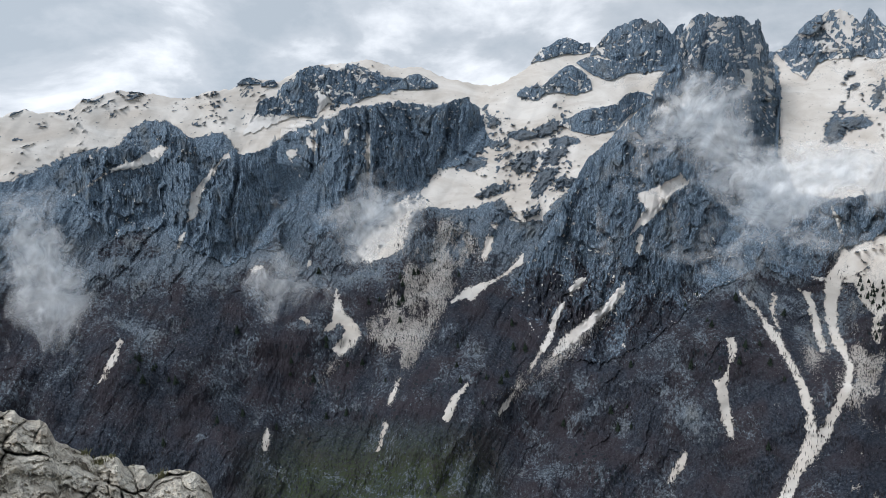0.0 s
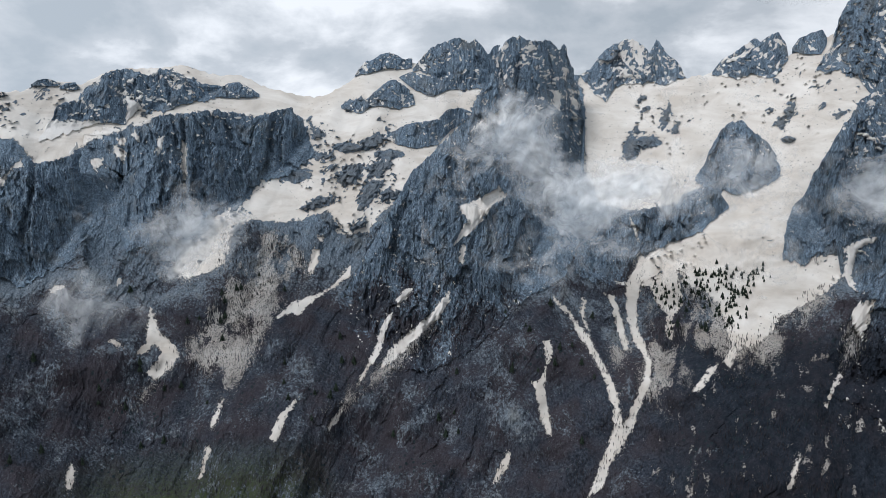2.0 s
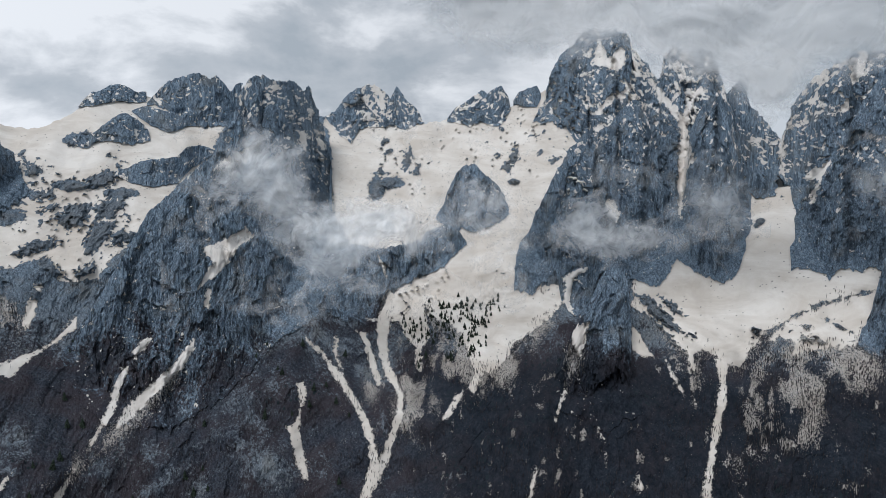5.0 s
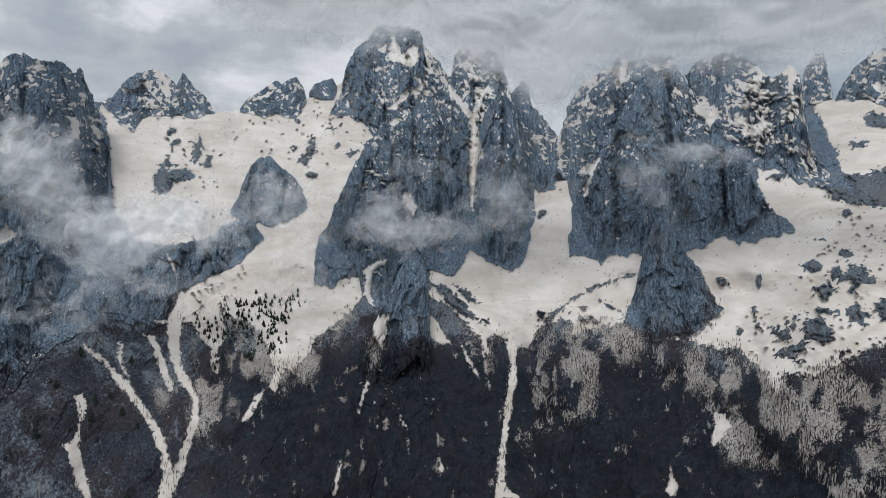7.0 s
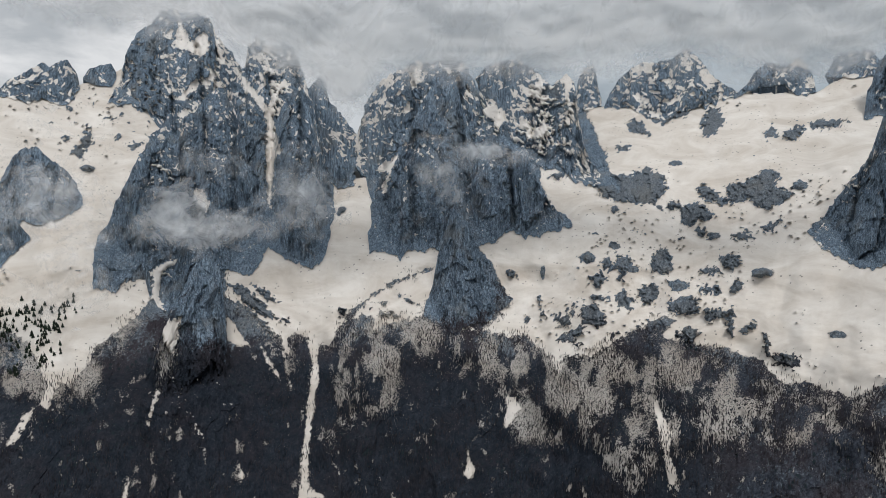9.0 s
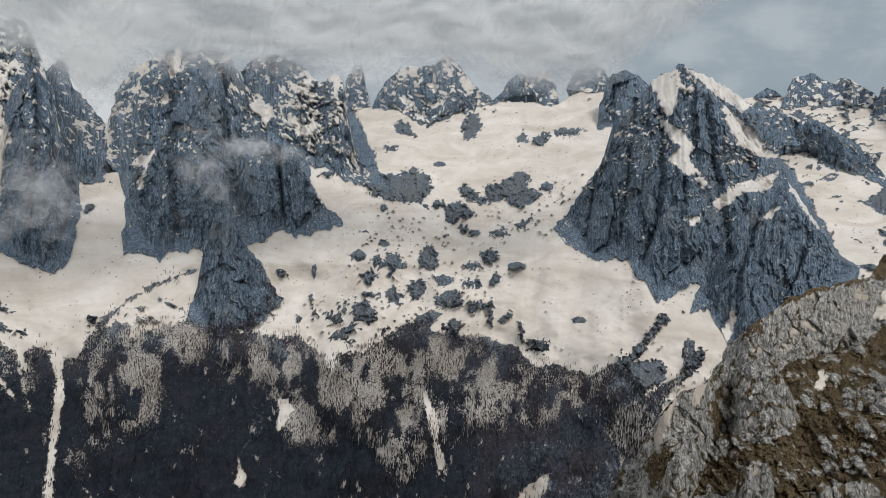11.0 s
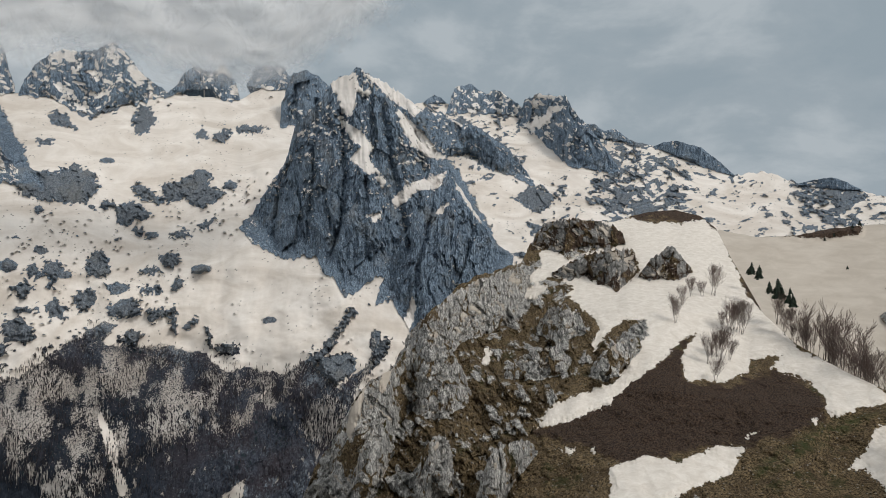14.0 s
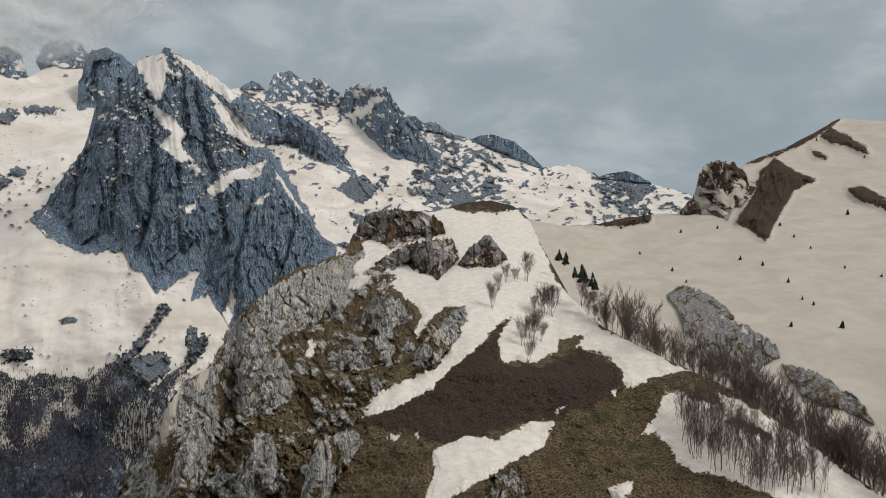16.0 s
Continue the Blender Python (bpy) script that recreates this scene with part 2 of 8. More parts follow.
def boulder_material():
    k = Mat("weathered_limestone")
    tone = k.mix(k.ramp(k.noise(4.0, 8, 0.76, 0.5), 0.38, 0.62), (0.52, 0.465, 0.385), (0.93, 0.87, 0.76))
    tone = k.mix(k.ramp(k.noise(9.0, 6, 0.75), 0.54, 0.66, 0.0, 0.7), tone, (0.20, 0.188, 0.165))
    for size, deep in ((7.0, 0.75), (17.0, 0.6)):
        vein = k.math("ABSOLUTE", k.math("SUBTRACT", k.noise((size, size, size * 2.4), 4, 0.6, 1.5), 0.5))
        tone = k.mix(k.ramp(vein, 0.0, 0.022, deep, 0.0), tone, (0.13, 0.118, 0.10))
    tone = k.mix(k.ramp(k.noise(1.3, 4), 0.58, 0.70, 0.0, 0.6), tone, (0.30, 0.25, 0.19))
    tone = k.mix(k.ramp(k.cells(22.0), 0.0, 0.12, 0.5, 0.0), tone, (0.12, 0.115, 0.11))
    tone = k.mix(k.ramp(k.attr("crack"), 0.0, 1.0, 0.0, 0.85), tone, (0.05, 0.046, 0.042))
    h = k.math("ADD", k.math("MULTIPLY", k.noise((9.0, 9.0, 22.0), 5, 0.62, 1.2), 0.06), k.math("MULTIPLY", k.noise(45.0, 4, 0.6), 0.008))
    return k.surface(tone, 0.9, k.bump(h, 0.8, 1.0), 0.2)


def plain_material(name, dark, light, scale, rough=0.9):
    k = Mat(name)
    return k.surface(k.mix(k.ramp(k.noise(scale, 5, 0.7), 0.35, 0.65), dark, light), rough, k.bump(k.noise(scale * 2.5, 4), 0.3, 0.05), 0.2)


def cloud_material(name, white_of):
    """Cloud mist: white, half see-through, its thickness from the mesh's field and from eddies."""
    k = Mat(name)
    eddy = k.math("ADD", k.math("MULTIPLY", k.noise(0.009, 6, 0.58, 1.4), 0.82), k.math("MULTIPLY", k.noise(0.035, 6, 0.6, 1.0), 0.18))
    thick = k.math("ADD", k.attr("thick"), k.math("MULTIPLY", k.math("SUBTRACT", eddy, 0.5), 3.0))
    alpha = k.ramp(thick, 0.10, 1.5, 0.0, 0.64)
    white = k.n.new("ShaderNodeBsdfDiffuse")
    white.inputs["Color"].default_value = (white_of, white_of * 1.01, white_of * 1.02, 1)
    back = k.n.new("ShaderNodeBsdfTranslucent")
    back.inputs["Color"].default_value = (white_of, white_of * 1.01, white_of * 1.02, 1)
    both = k.n.new("ShaderNodeAddShader")
    k.l.new(white.outputs[0], both.inputs[0]), k.l.new(back.outputs[0], both.inputs[1])
    clear = k.n.new("ShaderNodeBsdfTransparent")
    mix = k.n.new("ShaderNodeMixShader")
    k.put(mix.inputs[0], alpha)
    k.l.new(clear.outputs[0], mix.inputs[1]), k.l.new(both.outputs[0], mix.inputs[2])
    k.l.new(mix.outputs[0], k.out.inputs[0])
    return k.m


BOULDER = boulder_material()
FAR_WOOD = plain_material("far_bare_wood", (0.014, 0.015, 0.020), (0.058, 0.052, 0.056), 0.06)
BARK = plain_material("beech_bark", (0.060, 0.052, 0.046), (0.17, 0.15, 0.135), 3.0)
TWIG = plain_material("bare_twigs", (0.085, 0.062, 0.054), (0.19, 0.142, 0.124), 1.2)
NEEDLE = plain_material("fir_needles", (0.014, 0.024, 0.018), (0.045, 0.062, 0.044), 2.0)
GRASS = plain_material("dry_grass", (0.10, 0.105, 0.05), (0.24, 0.22, 0.12), 12.0)
MIST = cloud_material("cloud_mist", 0.66)
BANK = cloud_material("heavy_cloud", 0.46)

# ---- terrain tools: surfaces laid out by heading, elevation angle and distance from the viewpoint ----
def hashed(i, j, k, seed):
    h = (i * 374761393 + j * 668265263 + k * 2147483647 + seed * 1274126177) & 0xFFFFFFFF
    h = ((h ^ (h >> 13)) * 1274126177) & 0xFFFFFFFF
    h = ((h ^ (h >> 16)) * 2246822519) & 0xFFFFFFFF
    return ((h ^ (h >> 15)) & 0xFFFFFF) / float(0xFFFFFF)


def value_noise(x, y, seed):
    """Smooth noise in the plane, 0 to 1."""
    i, j = np.floor(x).astype(np.int64), np.floor(y).astype(np.int64)
    u, v = x - i, y - j
    u, v = u * u * u * (u * (6 * u - 15) + 10), v * v * v * (v * (6 * v - 15) + 10)
    a, b = hashed(i, j, 7, seed), hashed(i + 1, j, 7, seed)
    c, d = hashed(i, j + 1, 7, seed), hashed(i + 1, j + 1, 7, seed)
    return (a * (1 - u) + b * u) * (1 - v) + (c * (1 - u) + d * u) * v


def fbm(x, y, seed, octaves=4, gain=0.5, ridged=False):
    total, amp, size = np.zeros_like(x), 1.0, 0.0
    for o in range(octaves):
        c, s = math.cos(0.6 * o), math.sin(0.6 * o)
        n = value_noise((c * x - s * y) * 2.03 ** o + 17.3 * o, (s * x + c * y) * 2.03 ** o - 9.1 * o, seed + o)
        if ridged:
            n = 1 - np.abs(2 * n - 1)
        total, size, amp = total + amp * n, size + amp, amp * gain
    return total / size


def facets(x, y, seed):
    """Angular relief: every cell of a scatter is a plane with a height and a tilt of its own."""
    i, j = np.floor(x).astype(np.int64), np.floor(y).astype(np.int64)
    best, out = np.full(x.shape, 9.0), np.zeros(x.shape)
    for di in (-1, 0, 1):
        for dj in (-1, 0, 1):
            ci, cj = i + di, j + dj
            dx, dy = x - ci - hashed(ci, cj, 1, seed), y - cj - hashed(ci, cj, 2, seed)
            d = dx * dx + dy * dy
            v = hashed(ci, cj, 3, seed)
            plane = (v - 0.5) + (np.mod(v * 7.13, 1) - 0.5) * 1.5 * dx + (np.mod(v * 13.7, 1) - 0.55) * 1.1 * dy
            closer = d < best
            out, best = np.where(closer, plane, out), np.where(closer, d, best)
    return out


def cell_relief(x, y, seed):
    """Nearest and second nearest distance to scattered points, and the nearest point's random value."""
    i, j = np.floor(x).astype(np.int64), np.floor(y).astype(np.int64)
    f1, f2, val = np.full(x.shape, 9.0), np.full(x.shape, 9.0), np.zeros(x.shape)
    for di in (-1, 0, 1):
        for dj in (-1, 0, 1):
            px, py = i + di + hashed(i + di, j + dj, 1, seed), j + dj + hashed(i + di, j + dj, 2, seed)
            d = np.hypot(x - px, y - py)
            closer = d < f1
            f2 = np.where(closer, f1, np.minimum(f2, d))
            val = np.where(closer, hashed(i + di, j + dj, 3, seed), val)
            f1 = np.minimum(f1, d)
    return f1, f2, val


def along(points, a):
    """The elevation of a line of (heading, elevation) points at the headings a."""
    p = sorted(points)
    return np.interp(a, [q[0] for q in p], [q[1] for q in p])


def inside(points, a, e):
    """How far inside a closed outline each place lies, in degrees (outside: minus)."""
    p = np.array(points)
    out = np.full(a.shape, -9.0)
    box = (a > p[:, 0].min() - 6) & (a < p[:, 0].max() + 6) & (e > p[:, 1].min() - 6) & (e < p[:, 1].max() + 6)
    if not box.any():
        return out
    x, y = a[box], e[box]
    best, odd = np.full(x.shape, 1e9), np.zeros(x.shape, bool)
    for (x0, y0), (x1, y1) in zip(p, np.roll(p, -1, 0)):
        dx, dy = x1 - x0, y1 - y0
        t = np.clip(((x - x0) * dx + (y - y0) * dy) / (dx * dx + dy * dy + 1e-9), 0, 1)
        best = np.minimum(best, (x - x0 - t * dx) ** 2 + (y - y0 - t * dy) ** 2)
        if dy:
            odd ^= ((y0 > y) != (y1 > y)) & (x < x0 + (y - y0) * dx / dy)
    out[box] = np.where(odd, 1, -1) * np.sqrt(best)
    return out


def beside(points, w0, w1, a, e):
    """The same for a strip along a line, w0 wide at its start and w1 at its end."""
    p = np.array(points)
    out = np.full(a.shape, -9.0)
    m = 4 + max(w0, w1)
    box = (a > p[:, 0].min() - m) & (a < p[:, 0].max() + m) & (e > p[:, 1].min() - m) & (e < p[:, 1].max() + m)
    if not box.any():
        return out
    x, y = a[box], e[box]
    best = np.full(x.shape, -9.0)
    n = len(p) - 1
    for i in range(n):
        (x0, y0), (x1, y1) = p[i], p[i + 1]
        dx, dy = x1 - x0, y1 - y0
        t = np.clip(((x - x0) * dx + (y - y0) * dy) / (dx * dx + dy * dy + 1e-9), 0, 1)
        half = (w0 + (w1 - w0) * (i + t) / n) / 2
        best = np.maximum(best, half - np.hypot(x - x0 - t * dx, y - y0 - t * dy))
    out[box] = best
    return out


def place(a, e, r):
    """World places at headings a, elevation angles e (degrees) and level distances r."""
    a, e = np.radians(a), np.radians(e)
    return np.stack([r * np.sin(a), r * np.cos(a), EYE + r * np.tan(e)], -1)


def sheet(name, xyz, fields, material, kind="", label="", category="", parent=None, group=""):
    """A mesh of quads over a grid of places, with a float field per vertex for each entry of fields."""
    ne, na = xyz.shape[:2]
    idx = np.arange(ne * na).reshape(ne, na)
    quads = np.stack([idx[:-1, :-1], idx[:-1, 1:], idx[1:, 1:], idx[1:, :-1]], -1).reshape(-1, 4)
    me = bpy.data.meshes.new(name)
    me.vertices.add(ne * na)
    me.vertices.foreach_set("co", xyz.reshape(-1).astype(np.float32))
    me.loops.add(quads.size)
    me.loops.foreach_set("vertex_index", quads.reshape(-1).astype(np.int32))
    me.polygons.add(len(quads))
    me.polygons.foreach_set("loop_start", np.arange(0, quads.size, 4, dtype=np.int32))
    # rock is left faceted, snow and cloud are smooth
    soft = fields["snow"].reshape(-1)[quads].max(1) > 0 if "snow" in fields else np.full(len(quads), "thick" in fields)
    me.polygons.foreach_set("use_smooth", soft)
    me.update(calc_edges=True)
    for key, value in fields.items():
        me.attributes.new(key, "FLOAT", "POINT").data.foreach_set("value", value.reshape(-1).astype(np.float32))
    me.materials.append(material)
    ob = new(name, me)
    if parent:
        ob.parent = parent
    return tagged(ob, label, category, group, kind)


class Lie:
    """Looks up the distance of a terrain sheet by heading and elevation angle."""

    def __init__(self, heads, low, top, power, r):
        self.heads, self.low, self.top, self.power, self.r = heads, low, top, power, r

    def at(self, a, e):
        a, e = np.asarray(a, float), np.asarray(e, float)
        ne, na = self.r.shape
        x = np.clip((a - self.heads[0]) / (self.heads[1] - self.heads[0]), 0, na - 1.001)
        i = x.astype(int)
        f = x - i
        found = []
        for j in (i, i + 1):
            y = np.clip((e - self.low) / (self.top[j] - self.low), 0, 1) ** (1 / self.power) * (ne - 1)
            k = np.clip(y.astype(int), 0, ne - 2)
            g = y - k
            found.append(self.r[k, j] * (1 - g) + self.r[k + 1, j] * g)
        return found[0] * (1 - f) + found[1] * f


def upness(xyz):
    """How far the surface of a grid faces up, 0 (a wall) to 1 (level)."""
    du, dv = np.gradient(xyz, axis=1), np.gradient(xyz, axis=0)
    n = np.cross(du, dv)
    return np.abs(n[..., 2]) / (np.linalg.norm(n, axis=-1) + 1e-9)


def table(a, e, heads, rises, values):
    """Values given at a few headings and elevations, blended between them."""
    cols = np.stack([np.interp(e, rises, row) for row in values], 0)
    pos = np.interp(a, heads, np.arange(len(heads)))
    i = np.clip(pos.astype(int), 0, len(heads) - 2)
    f = pos - i
    f = f * f * (3 - 2 * f)
    pick = np.take_along_axis(cols, i[None], 0)[0]
    return pick * (1 - f) + np.take_along_axis(cols, i[None] + 1, 0)[0] * f


def snow_cover(a, e):
    """The field of the snowfields and snow gullies, how frayed its edge is, and how much rock melts out of it."""
    wob = (fbm(a * 1.1, e * 1.1, 71, 4) - 0.5) * 0.8 + (fbm(a * 4, e * 4, 73, 4, 0.65) - 0.5) * 0.9
    rough = 0.6 * (fbm(a * 9, e * 5, 79, 4, 0.72) - 0.5) + 0.5 * (fbm(a * 1.6, e * 1.1, 81, 3) - 0.5)
    torn = fbm(a * 0.9, e * 0.7, 75, 3)
    field, fray, mottle = np.full(a.shape, -9.0), np.full(a.shape, 0.3), np.zeros(a.shape)
    for f, mo, outline in SNOWFIELDS.values():
        d = inside(outline, a, e)
        fray, mottle = np.where(d > field, f, fray), np.where(d > field, mo, mottle)
        field = np.maximum(field, d)
    field = field + wob * 0.6
    for outline in DARK_KNOBS:
        field = np.minimum(field, 0.15 - inside(outline, a, e) * 2.0 + wob * 0.6)
    main, gully = field.copy(), np.full(a.shape, -9.0)
    for w0, w1, line in GULLIES:
        d = beside(line, w0, w1, a, e) + rough * 0.7 * min(1.0, (w0 + w1) * 1.0) - np.clip(0.40 - torn, 0, 1) * 0.9
        gully = np.maximum(gully, d)
        fray, mottle = np.where(d > field, 0.35, fray), np.where(d > field, 0, mottle)
        field = np.maximum(field, d)
    for outline in STREAKS:
        d = inside(outline, a, e) + 0.02 + 0.5 * rough
        gully = np.maximum(gully, d)
        fray, mottle = np.where(d > field, 0.38, fray), np.where(d > field, 0, mottle)
        field = np.maximum(field, d)
    return field, fray, mottle, main, gully


def speckle_zone(a, e):
    """Where old snow lies under the bare trees, 0 to 1."""
    zone = np.zeros(a.shape)
    for outline in SPECKLED:
        zone = np.maximum(zone, np.clip(inside(outline, a, e) * 0.8 + 0.5, 0, 1))
    return zone
SKY_W = [(-40.34, 0.12), (-34.57, 1.76), (-31.41, 2.13), (-29.89, 2.69), (-29.07, 2.33), (-26.96, 2.81), (-26.39, 3.37), (-24.35, 4.10), (-22.87, 4.06), (-20.97, 3.83), (-19.41, 3.71), (-17.79, 4.20), (-16.16, 4.44), (-14.89, 5.30), (-13.65, 5.12), (-12.39, 5.15), (-10.66, 6.23), (-8.07, 6.49), (-5.90, 6.77), (-4.59, 6.45), (-3.27, 6.24), (-1.72, 6.34), (0.27, 5.40), (2.48, 4.96), (4.25, 4.87), (6.00, 5.80), (7.72, 7.16), (9.42, 7.84), (11.98, 7.57), (14.52, 6.47), (17.76, 6.77), (20.92, 6.24), (24.62, 6.92)]
SKY_E = [(25.11, 6.64), (29.55, 6.21), (32.93, 6.55), (35.52, 7.27), (39.03, 7.80), (41.70, 9.06), (44.39, 7.45), (50.69, 4.40), (57.36, 1.31), (63.64, 2.60), (68.75, 4.33), (74.14, 4.54), (76.92, 7.45), (79.32, 7.32), (83.76, 6.80), (88.00, 8.06), (92.92, 7.81), (95.32, 9.31), (99.27, 7.99), (104.76, 7.06), (105.26, 7.36), (107.32, 8.21), (108.99, 7.96), (114.59, 6.88), (119.02, 6.76), (121.71, 5.49), (124.87, 4.63), (130.71, 2.31), (132.90, 2.59), (135.10, 1.72), (138.93, 1.17), (142.03, 0.33), (145.09, -1.95), (154.84, -4.76)]
CRAGS = {}
CRAGS["k12c"] = dict(top=[(31.89, -3.12), (32.49, -2.07), (34.10, -1.43), (35.11, -1.98), (35.72, -2.93)],
    foot=[(31.88, -3.75), (32.46, -5.03), (33.18, -4.11), (33.79, -4.08), (34.35, -4.25), (35.09, -3.62), (35.71, -3.10)],
    snow=0.05, label="low rock nose below the mound")
CRAGS["k1"] = dict(top=[(-15.46, 1.21), (-14.80, 2.28), (-14.12, 3.56), (-12.84, 4.21), (-12.40, 4.85), (-11.75, 5.29), (-11.09, 5.93), (-10.45, 6.23), (-9.59, 6.34), (-8.09, 5.98), (-7.42, 6.50), (-6.34, 6.30), (-5.69, 6.01), (-4.60, 5.60), (-2.83, 5.39)],
    foot=[(-15.47, 1.00), (-14.20, 1.35), (-12.48, 2.22), (-10.76, 2.53), (-9.90, 2.32), (-9.01, 3.41), (-7.26, 3.43), (-5.49, 4.09), (-3.72, 4.53), (-2.83, 5.39)],
    snow=0.25, label="grey limestone cliff band under the snowy crest")
CRAGS["k1b"] = dict(top=[(-3.72, 4.87), (-2.83, 5.61), (-1.95, 5.82), (-1.06, 5.40), (-0.40, 4.97)],
    foot=[(-3.72, 4.61), (-1.95, 4.54), (-0.40, 4.75)],
    snow=0.2, label="broken rock step on the snowy crest")
CRAGS["k1c"] = dict(top=[(-15.73, 4.87), (-15.31, 5.21), (-14.89, 5.34), (-14.27, 5.23), (-13.87, 4.95)],
    foot=[(-15.74, 4.78), (-14.91, 4.80), (-13.87, 4.87)],
    snow=0.0, label="low rock knob on the snowy crest")
CRAGS["k1d"] = dict(top=[(-14.00, 4.82), (-13.57, 5.12), (-13.02, 5.22), (-12.74, 4.85)],
    foot=[(-14.00, 4.70), (-13.25, 4.63), (-12.74, 4.76)],
    snow=0.0, label="low rock knob on the snowy crest")
CRAGS["k2"] = dict(top=[(-12.71, 1.53), (-11.20, 2.19), (-9.91, 2.07), (-9.03, 2.46), (-8.15, 2.90), (-7.05, 3.21), (-5.95, 3.30), (-4.62, 3.49), (-3.73, 3.75), (-3.07, 3.58), (-1.96, 3.54), (-0.62, 3.23), (0.04, 3.02), (0.49, 3.67), (1.25, 3.89), (1.96, 4.02), (2.72, 3.23), (2.94, 2.58), (3.31, 1.70), (3.67, 0.82)],
    foot=[(-12.73, 1.01), (-10.13, -6.94), (-6.54, -6.10), (-3.80, -3.87), (-1.99, -2.75), (-1.08, -2.08), (-0.41, -1.63), (0.72, -1.72), (2.52, -0.52), (3.67, 0.68)],
    snow=-0.15, label="dark blue-grey rock wall below the snow plateau")
CRAGS["k2b"] = dict(top=[(-23.60, 0.95), (-23.00, 1.69), (-22.02, 2.07), (-21.07, 1.87), (-20.29, 1.72), (-19.54, 0.98), (-18.38, 0.06), (-16.75, 0.06), (-15.52, -0.50), (-13.82, 0.06), (-12.72, 1.36)],
    foot=[(-23.74, -1.49), (-21.10, -6.58), (-17.11, -8.91), (-12.98, -6.87)],
    snow=-0.2, label="dark broken rock slope below the snow plateau")
CRAGS["k3"] = dict(top=[(-28.29, -1.44), (-27.18, -0.66), (-26.08, -0.26), (-24.59, 0.06), (-23.08, 0.14), (-21.97, -0.48), (-20.83, -1.11)],
    foot=[(-28.37, -2.62), (-24.97, -6.39), (-21.06, -5.73)],
    snow=-0.15, label="dark rock slope under the western snowfield")
CRAGS["k4"] = dict(top=[(5.80, 4.30), (6.45, 4.72), (7.33, 4.59), (7.85, 4.92), (8.83, 5.76), (9.46, 6.25), (9.97, 6.37), (10.75, 5.94), (11.41, 5.29), (11.56, 4.66)],
    foot=[(5.80, 4.08), (7.35, 3.64), (7.99, 4.28), (8.86, 4.27), (10.37, 4.12), (11.56, 4.45)],
    snow=0.1, label="small rock outcrop in the snowfield")
CRAGS["k5"] = dict(top=[(6.86, 6.63), (7.28, 7.26), (7.71, 7.67), (8.35, 7.86), (8.77, 8.18), (9.41, 8.42), (9.84, 8.32), (10.70, 7.89), (11.33, 8.00)],
    foot=[(6.86, 6.55), (7.72, 6.70), (9.44, 7.09), (11.36, 7.17)],
    snow=0.2, label="low rocky summit on the snowy crest")
CRAGS["k6"] = dict(top=[(11.36, 7.17), (11.97, 7.98), (12.57, 8.65), (13.19, 9.04), (14.00, 9.33), (15.02, 9.60), (15.64, 9.26), (16.24, 9.51), (16.87, 8.88), (17.29, 8.31), (17.66, 8.96), (18.05, 9.14)],
    foot=[(11.36, 6.96), (11.99, 7.16), (13.06, 6.51), (13.71, 5.87), (15.78, 5.69), (17.00, 5.78), (18.16, 6.75)],
    snow=0.1, label="rounded grey rock summit with a snow cap")
CRAGS["k6b"] = dict(top=[(10.31, 6.57), (11.15, 6.97), (12.21, 6.82), (13.27, 6.50), (14.12, 6.07), (14.96, 5.84)],
    foot=[(10.31, 6.49), (11.62, 5.50), (12.90, 5.05), (14.13, 5.65), (14.96, 5.71)],
    snow=0.0, label="rock step below the rounded summit")
CRAGS["k7"] = dict(top=[(9.12, 2.11), (10.20, 2.54), (10.83, 2.96), (12.11, 3.16), (13.38, 3.36), (14.19, 4.19), (15.22, 4.30), (16.06, 3.95)],
    foot=[(9.13, 1.81), (10.45, 1.24), (11.75, 1.02), (13.44, 1.35), (14.45, 2.50), (16.07, 3.74)],
    snow=0.05, label="grey rock band crossing the snowfield")
CRAGS["k8"] = dict(top=[(4.44, -12.67), (6.68, -9.25), (8.20, -6.53), (9.70, -3.83), (11.36, -0.72), (13.03, 0.80), (14.26, 2.07), (15.87, 3.53), (16.62, 5.17), (17.18, 6.38), (17.90, 8.16), (18.26, 8.94), (19.01, 9.68), (19.78, 9.75), (20.57, 9.39), (21.15, 9.28), (21.90, 9.38), (22.48, 8.97), (22.68, 8.69), (23.21, 9.15), (23.46, 8.06), (23.98, 6.69), (24.54, 5.30), (24.84, 3.33)],
    foot=[(4.44, -12.67), (8.17, -15.91), (12.73, -16.99), (17.01, -14.54), (20.59, -10.86), (23.67, -8.96), (24.67, -6.41), (24.83, -1.48), (24.84, 3.33)],
    snow=0.12, label="dark rock pinnacle with a long descending ridge")
CRAGS["k9"] = dict(top=[(24.33, 6.80), (25.12, 7.25), (26.13, 8.54), (26.73, 8.98), (27.75, 9.33), (28.15, 9.39), (28.76, 9.02), (29.17, 8.71), (29.49, 8.39), (29.92, 9.28), (30.41, 8.77), (30.82, 8.16), (31.66, 7.56), (32.16, 6.52)],
    foot=[(24.33, 6.80), (25.48, 5.42), (26.47, 4.83), (27.09, 5.90), (28.73, 6.18), (30.38, 6.03), (32.16, 6.52)],
    snow=0.4, label="snow-dusted rocky peak behind the bowl")
